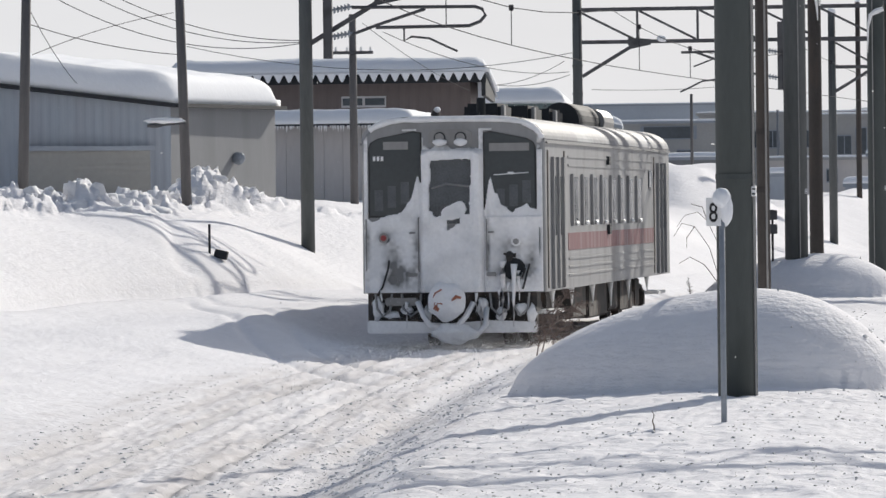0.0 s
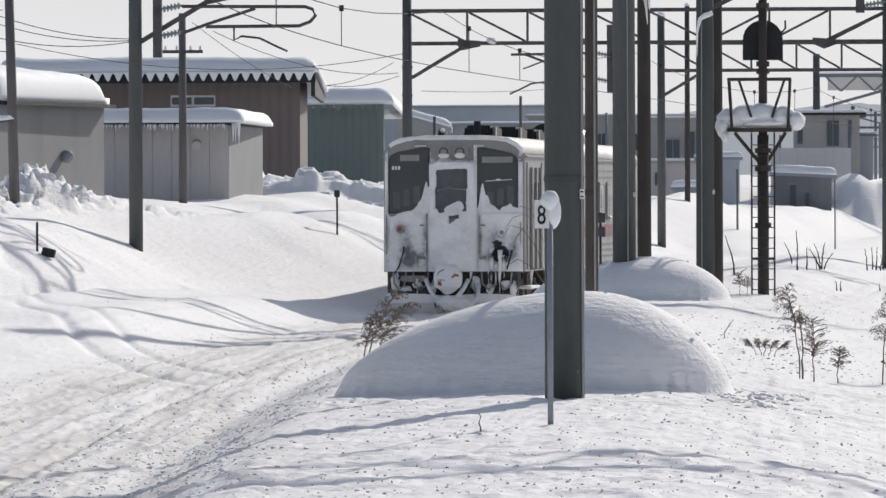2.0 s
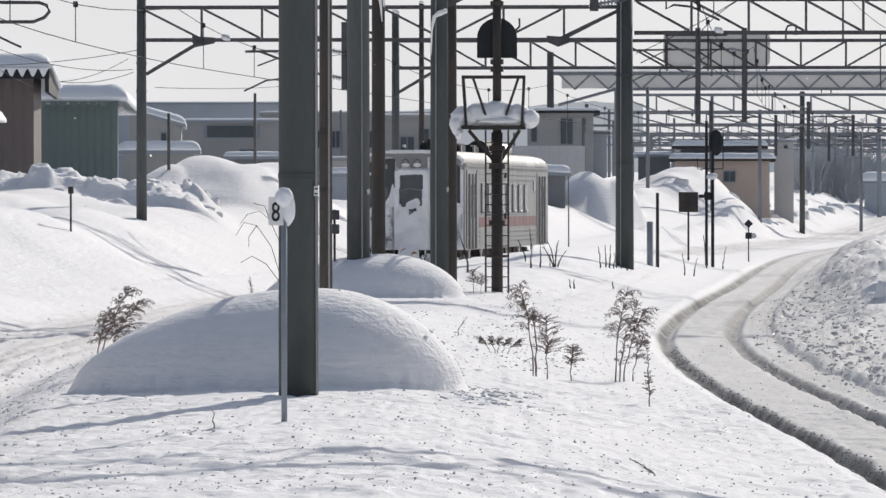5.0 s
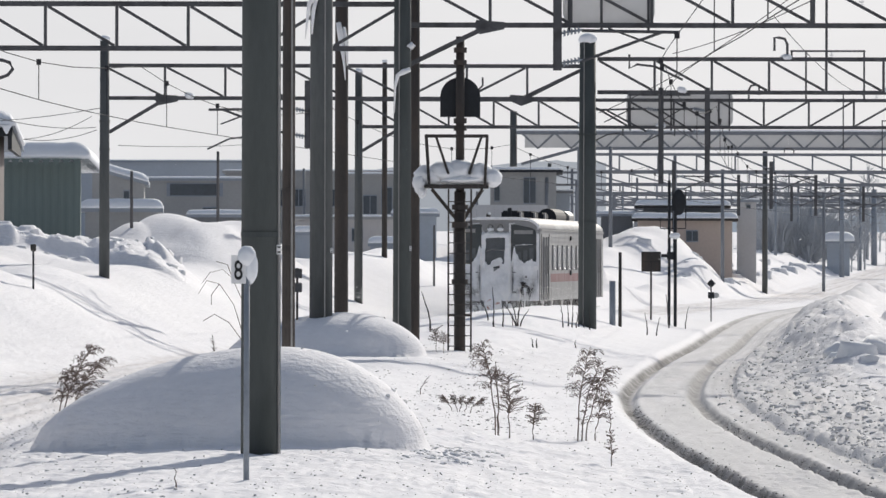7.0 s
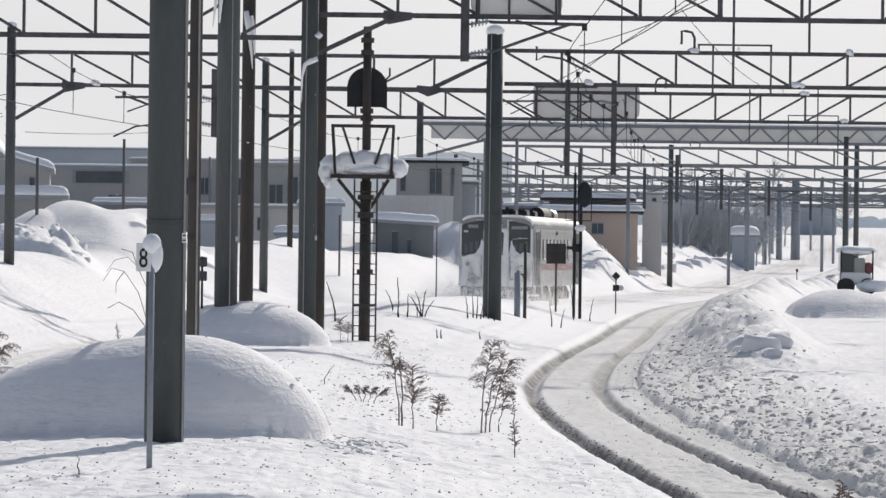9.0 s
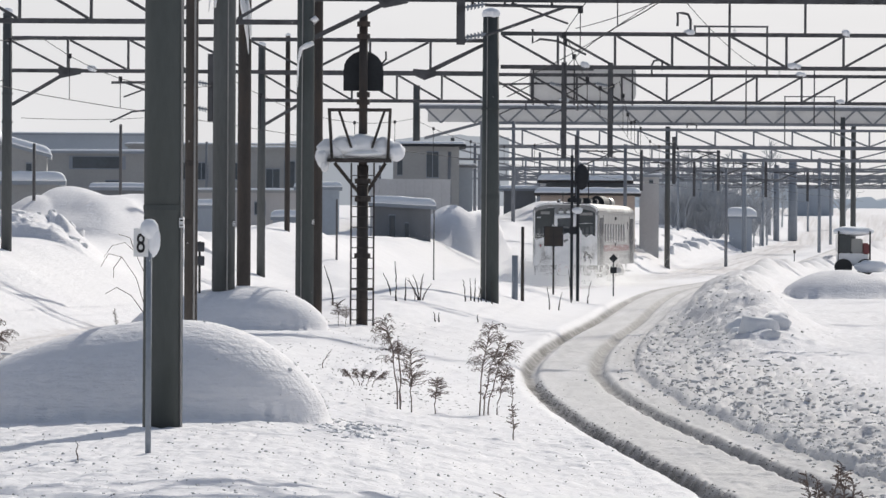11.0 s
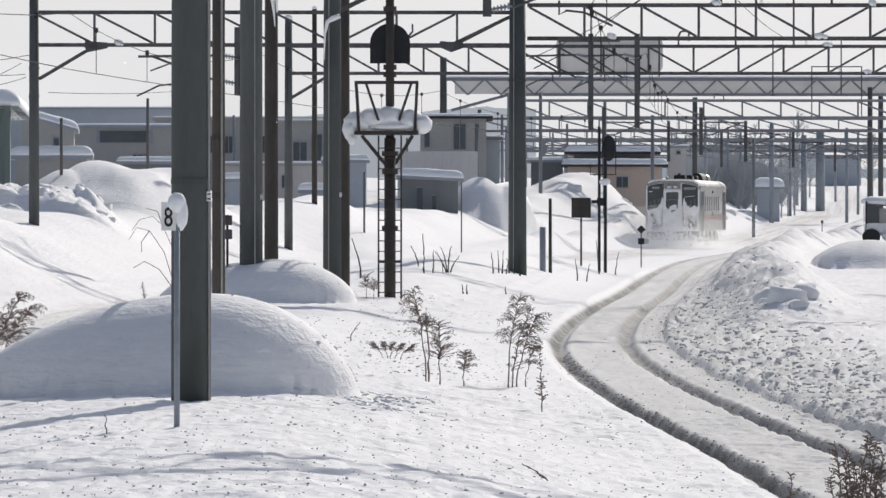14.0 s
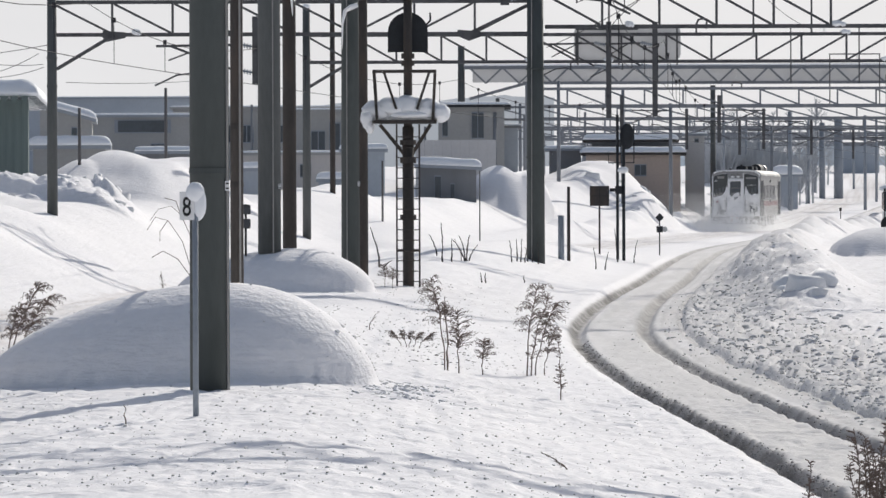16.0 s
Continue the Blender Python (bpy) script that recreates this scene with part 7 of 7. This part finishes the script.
# ---- dry weeds ----
def weed(x, y, h, seed, lean=0.15, kind="plume", label="dry brown weed stalk with drooping seed heads", m=TWIG, stout=1.0):
    rnd = random.Random(seed)
    ob = thing("dry_weed", label, "weed", pose(x, y, lie(x, y)), "dry weeds")
    bm = grab()
    r = (0.007 + h * 0.003) * stout
    spine = [Vector((lean * h * (k / 8) ** 1.8 + 0.012 * rnd.uniform(-1, 1), 0.02 * rnd.uniform(-1, 1), h * k / 8 * (1 - 0.06 * abs(lean) * k / 8) - (0.12 if k == 0 else 0))) for k in range(9)]
    polyline(bm, spine, [r * (1 - 0.085 * k) for k in range(9)], 5)
    part("stem", bm, m, ob)
    bm = grab()
    n = {"plume": 58, "spike": 60, "bush": 74, "bare": 5, "stick": 0}[kind]
    for k in range(n):
        f = rnd.uniform({"spike": 0.2, "bush": 0.42}.get(kind, 0.45), 1.0)
        i = min(7, int(f * 8))
        p = spine[i].lerp(spine[i + 1], f * 8 - i)
        a = rnd.uniform(0, 6.28)
        L = h * {"plume": 0.25, "spike": 0.11, "bush": 0.3, "bare": 0.16}[kind] * rnd.uniform(0.5, 1.1) * (1.15 - 0.6 * f)
        side = Vector((math.cos(a) + lean * 1.4, 0.6 * math.sin(a), 0)) * (1.35 if kind == "bush" else 1.0)
        up = rnd.uniform(0.4, 1.0)
        pts = [p, p + side * L * 0.4 + Vector((0, 0, L * 0.5 * up)), p + side * L * 0.8 + Vector((0, 0, L * 0.55 * up)), p + side * L * 1.05 + Vector((0, 0, L * (0.2 if kind == "plume" else 0.75) * up))]
        polyline(bm, pts, [r * 0.42, r * 0.34, r * 0.26, r * 0.14], 3)
        if kind in ("plume", "spike", "bush"):
            for j in range(10):
                s = pts[1].lerp(pts[3], rnd.random())
                e = s + Vector((rnd.uniform(-0.6, 0.8), rnd.uniform(-0.4, 0.4), rnd.uniform(-0.9, 0.6))) * L * 0.3
                polyline(bm, [s, e], [r * 0.3, r * 0.12], 3)
    if n:
        tagged(part("seed_head", bm, m, ob), kind="stuff")
    return ob


weed(-4.81, 60.00, 0.95, 1, 0.34, "plume", stout=1.1)
weed(-4.89, 60.50, 0.74, 2, 0.22, "plume", stout=1.1)
weed(-4.76, 60.20, 0.82, 20, 0.45, "plume")
weed(-0.18, 64.80, 1.10, 3, -0.16, "plume")
weed(-0.15, 64.90, 0.86, 4, -0.05, "bare", stout=1.6)
weed(-0.03, 63.00, 0.70, 5, 0.0, "bush")
weed(0.25, 65.30, 0.41, 6, 0.05, "bush")
weed(0.78, 66.60, 1.13, 7, 0.13, "plume")
weed(0.89, 66.90, 0.88, 8, 0.28, "plume")
weed(1.01, 67.80, 0.57, 9, 0.22, "plume")
weed(0.83, 66.70, 0.95, 21, 0.22, "spike")
weed(1.04, 58.80, 0.61, 10, -0.04, "spike")
for k, (dx, tilt) in enumerate(((-0.12, -0.6), (-0.05, -0.2), (0.0, 0.1), (0.06, 0.4), (0.12, 0.8))):
    weed(-0.66 + dx, 72.5, 0.2, 11 + k * 100, tilt, "bush", "low tuft of brown dry grass", stout=0.75)
weed(-1.27, 77.90, 0.28, 13, 0.5, "bare", "bent dry twig in the snow")
weed(-1.32, 108.60, 0.4, 14, 0.05, "bush", "low tuft of brown dry grass", stout=0.8)
weed(-1.46, 109.20, 0.44, 22, -0.12, "bush", "low tuft of brown dry grass", stout=0.8)
weed(-5.17, 98.00, 0.55, 15, -0.1, "spike")
weed(-2.62, 44.00, 0.159, 16, -0.1, "bare", "single dry twig in the snow")
weed(0.77, 41.50, 0.142, 17, -1.2, "spike", "fallen dry weed on the snow")
weed(2.18, 35.50, 0.499, 18, 0.05, "spike")
weed(1.92, 35.00, 0.211, 19, 0.1, "spike")
for k in range(15):
    weed(2.49 + 0.022 * k, 35.2 + 0.06 * (k % 4), 0.742 * (0.7 + 0.06 * ((k * 5) % 7)), 30 + k, 0.12 * ((k % 5) - 2) / 2, "spike", "tall dark dry weed in a dense clump")
for k, (wx, wy, wh, wl_) in enumerate(((-1.77, 122.3, 0.88, -0.22), (-2.75, 123.0, 0.36, -0.1), (-1.66, 121.0, 0.2, 0.9), (-0.55, 129.9, 0.52, -0.35), (-0.41, 126.8, 0.9, -0.02), (-0.2, 128.0, 0.52, 0.0), (0.11, 129.1, 0.6, -0.25), (0.14, 129.3, 0.62, 0.12), (0.08, 129.0, 0.5, -0.5), (0.2, 129.5, 0.4, 0.5),
                                           (1.21, 133.7, 0.52, -0.1), (1.36, 135.6, 0.54, -0.02), (1.45, 135.8, 0.56, 0.06), (1.65, 137.9, 0.36, -0.2), (1.92, 138.6, 0.55, -0.05), (1.78, 138.7, 0.42, -0.04), (1.55, 136.5, 0.3, 0.3), (0.44, 119.5, 0.2, -0.1), (0.52, 119.8, 0.2, 0.05), (1.4, 124.4, 0.16, 0.0), (-0.05, 75.2, 0.2, 0.4), (3.6, 150.0, 0.6, -0.1), (3.9, 152.0, 0.5, 0.2), (4.68, 168.0, 1.0, -0.1), (5.3, 172.0, 0.7, 0.15))):
    weed(wx, wy, wh, 70 + k, wl_, "stick", "bare dark reed stalk poking out of the snow", RUST, stout=2.5)
weed(0.13, 129.2, 0.56, 95, 0.1, "bare", "clump of bent dry reeds", stout=1.4)
weed(0.02, 129.0, 0.5, 96, -0.3, "bare", "clump of bent dry reeds", stout=1.4)
# arching bramble behind the distance post
bm = grab()
bx, by = -3.40, 70.00
for cane in ([(0.14, 0.3), (0.16, 1.0), (0.08, 1.6), (-0.08, 1.95), (-0.2, 2.06), (-0.36, 2.02), (-0.46, 1.88)], [(0.12, 0.3), (0.1, 1.1), (-0.06, 1.62), (-0.24, 1.88), (-0.4, 1.92), (-0.5, 1.76)], [(0.08, 1.6), (0.02, 1.98), (-0.06, 2.1), (0.1, 2.07)],
             [(0.16, 1.0), (0.26, 1.4), (0.3, 1.62)], [(0.1, 1.1), (-0.12, 1.4), (-0.3, 1.5), (-0.44, 1.42)], [(-0.08, 1.95), (-0.14, 2.12), (-0.28, 2.16)], [(0.1, 1.3), (0.2, 1.7), (0.18, 1.95)], [(-0.24, 1.88), (-0.34, 1.74), (-0.34, 1.62)]):
    polyline(bm, [(bx + cx, by, cz) for cx, cz in cane], [0.0055 - 0.0005 * k for k in range(len(cane))], 5)
tagged(done("bramble", bm, TWIG), "arching bare bramble canes rising from the snow", "plant")


# ---- loose snow lumps and crumbs ----
def crumbs(name, pts, sizes, mat, label, seed, sink=0.2, flat=0.75):
    """Many small angular lumps lying on the snow, as one object."""
    rng = np.random.default_rng(seed)
    pts, sizes = np.asarray(pts, float), np.asarray(sizes, float)
    p = (1 + 5 ** 0.5) / 2
    base = np.array([(-1, p, 0), (1, p, 0), (-1, -p, 0), (1, -p, 0), (0, -1, p), (0, 1, p), (0, -1, -p), (0, 1, -p), (p, 0, -1), (p, 0, 1), (-p, 0, -1), (-p, 0, 1)], float) / 1.9
    f = np.array([(0, 11, 5), (0, 5, 1), (0, 1, 7), (0, 7, 10), (0, 10, 11), (1, 5, 9), (5, 11, 4), (11, 10, 2), (10, 7, 6), (7, 1, 8), (3, 9, 4), (3, 4, 2), (3, 2, 6), (3, 6, 8), (3, 8, 9), (4, 9, 5), (2, 4, 11), (6, 2, 10), (8, 6, 7), (9, 8, 1)])
    n = len(pts)
    z = height(pts[:, 0], pts[:, 1])
    v = base[None] * sizes[:, None, None] * rng.uniform(0.6, 1.2, (n, 12, 1)) * rng.uniform(0.6, 1.4, (n, 1, 3)) * np.array([1, 1, flat])
    a = rng.uniform(0, 6.28, n)
    c, s = np.cos(a)[:, None], np.sin(a)[:, None]
    v = np.stack([v[..., 0] * c - v[..., 1] * s, v[..., 0] * s + v[..., 1] * c, v[..., 2]], -1)
    co = v + np.stack([pts[:, 0], pts[:, 1], z + sizes * sink], -1)[:, None, :]
    me = bpy.data.meshes.new(name)
    me.from_pydata(co.reshape(-1, 3).tolist(), [], (np.arange(n)[:, None, None] * 12 + f[None]).reshape(-1, 3).tolist())
    me.materials.append(mat)
    me.shade_smooth()
    return tagged(new(name, me), label, "snow", kind="stuff")


rng = np.random.default_rng(5)


def along(path, offset, spread, y0, y1, n):
    y = 1 / rng.uniform(1 / y1, 1 / y0, n)
    return np.stack([path(y) + offset + rng.normal(0, spread, n), y], -1)


ridge_pts = np.concatenate([along(TRACK, -1.5, 0.22, 38, 110, 1000), along(TRACK, -0.55, 0.12, 38, 100, 500), along(TRACK, 0.62, 0.12, 38, 105, 800), along(TRACK, 1.75, 0.5, 38, 90, 4200)])
crumbs("snow_lumps", ridge_pts, 0.005 + 0.024 * rng.random(len(ridge_pts)) ** 3, CHUNK, "broken snow crumbs thrown along the rails", 1, -0.05, 0.5)
side_pts = np.concatenate([along(SIDE_TRACK, 1.45, 0.22, 40, 120, 2400), along(SIDE_TRACK, 2.3, 0.7, 40, 130, 3200)])
# dark crumbs darken the grooves for both soil and shade
dark_pts = np.concatenate([along(SIDE_TRACK, -0.5, 0.04, 38, 88, 2600), along(SIDE_TRACK, 0.62, 0.05, 38, 80, 1400)])
crumbs("track_grit", dark_pts, 0.004 + 0.014 * rng.random(len(dark_pts)) ** 2, SOOT, "grey soiled ice crumbs beside the rails", 6)
crumbs("snow_lumps", side_pts, 0.007 + 0.03 * rng.random(len(side_pts)) ** 3, CHUNK_WORN, "broken snow crumbs along the second track", 2)


def clods(name, pts, sizes, label, seed, sink):
    """Large rounded blocks of ploughed snow, as one object."""
    rnd = random.Random(seed)
    bm = grab()
    for (cx, cy), size in zip(pts, sizes):
        made = bmesh.ops.create_icosphere(bm, subdivisions=2, radius=1)["verts"]
        m = Matrix.Rotation(rnd.uniform(0, 6.28), 3, "Z") @ Matrix.Rotation(rnd.uniform(-0.5, 0.5), 3, "X")
        sx, sy, sz = (size * rnd.uniform(0.7, 1.25) for k in range(3))
        off, zc = Vector((rnd.uniform(0, 50), rnd.uniform(0, 50), 0)), lie(cx, cy) - size * sink
        for v in made:
            c = Vector([math.copysign(abs(k) ** 0.5, k) for k in v.co]) * (1 + 0.35 * noise.noise(v.co * 1.3 + off))
            v.co = m @ Vector((c.x * sx, c.y * sy, c.z * sz * 0.8)) + Vector((cx, cy, zc))
    ob = done(name, bm, CHUNK, smooth=True)
    return tagged(ob, label, "snow", kind="stuff")


bank_pts = along(TRACK, -9.3, 0.6, 99, 122, 200)
clods("snow_clods", bank_pts, 0.05 + 0.17 * rng.random(len(bank_pts)) ** 1.8, "ploughed snow clods on the crest of the bank", 3, 0.35)
wall_pts = np.stack([rng.uniform(-13.8, -8.8, 34), rng.uniform(146.5, 152, 34)], -1)
clods("snow_clods", wall_pts, 0.07 + 0.14 * rng.random(34) ** 1.8, "ploughed snow blocks along a ragged ledge", 7, 0.5)
rough_pts = np.concatenate([along(SIDE_TRACK, 2.2, 0.6, 40, 135, 1700), along(SIDE_TRACK, 3.4, 0.8, 40, 125, 700)])
rough_pts = rough_pts[rough_pts[:, 0] > SIDE_TRACK(rough_pts[:, 1]) + 1.3]
crumbs("snow_clods", rough_pts, 0.02 + 0.06 * rng.random(len(rough_pts)) ** 1.8, CHUNK_WORN, "churned flat snow clods beside the second track", 8, -0.1, 0.5)
block_pts = [(6.0, 103.4), (6.3, 102.6), (6.62, 103.2), (6.42, 101.6), (6.1, 105.0), (6.75, 105.5), (6.5, 107.0)]
clods("snow_blocks", block_pts, [0.24, 0.36, 0.34, 0.22, 0.3, 0.34, 0.3], "broken snow blocks at the end of a low ridge", 9, 0.2)
far_y = rng.uniform(296, 400, 70)
far_pts = np.stack([TRACK(far_y) - 3.2 - rng.gamma(1.5, 1.3, 70), far_y], -1)
clods("snow_clods", far_pts, 0.12 + 0.4 * rng.random(70) ** 2, "rough lumps of cleared snow beside the far line", 15, 0.35)
foot_pts = np.stack([rng.normal(-0.62, 0.28, 420), rng.normal(55.0, 1.6, 420)], -1)
crumbs("snow_lumps", foot_pts, 0.01 + 0.035 * rng.random(420) ** 2.5, CHUNK, "broken crust lying at the foot of a snow mound", 16, -0.05, 0.6)
fy = 1 / rng.uniform(1 / 100, 1 / 35, 7000)
fx = rng.uniform(-0.13, 0.05, 7000) * fy
crumbs("grit", np.stack([fx, fy], -1), 0.003 + 0.013 * rng.random(7000) ** 4, DIRTY, "scattered grit and crumbs on the snow", 4)
ly = 1 / rng.uniform(1 / 118, 1 / 66, 1500)
lx = np.clip(rng.normal(-0.006, 0.009, 1500), -0.03, 0.02) * ly
crumbs("litter", np.stack([lx, ly], -1), 0.006 + 0.022 * rng.random(1500) ** 3, SOOT, "dry bits of grass and twig on the snow", 14, 0.0, 0.4)


# ---- what moves ----
def motions():
    rows, veil_rows = [], []
    for i in range(0, 33):
        t = i / 2
        u = (t - 8) / 8
        y = 194.587 + 120.783 * u + 4.950 * u ** 2 - 8.950 * u ** 3 + 4.320 * u ** 4 + 7.096 * u ** 5
        x, x2 = float(TRACK(y)), float(TRACK(y + 20.8))
        turn = -math.degrees(math.atan2(x2 - x, 20.8))
        lift = -2.0 + 2.0 * float(step(2.0, 11.0, t))
        veil_rows.append((t, pose(x, y, lift, 0, 0, turn)))
        rows.append((t, pose(x, y, 0, 0, 0, turn)))
    walk(railcar, rows)
    walk(spray, rows)
    walk(cloud_ob, veil_rows)
    walk(flurry, [(0.0, pose(0, 0, 0)), (16.0, pose(-1.2, 0, -17.0))])


motions()
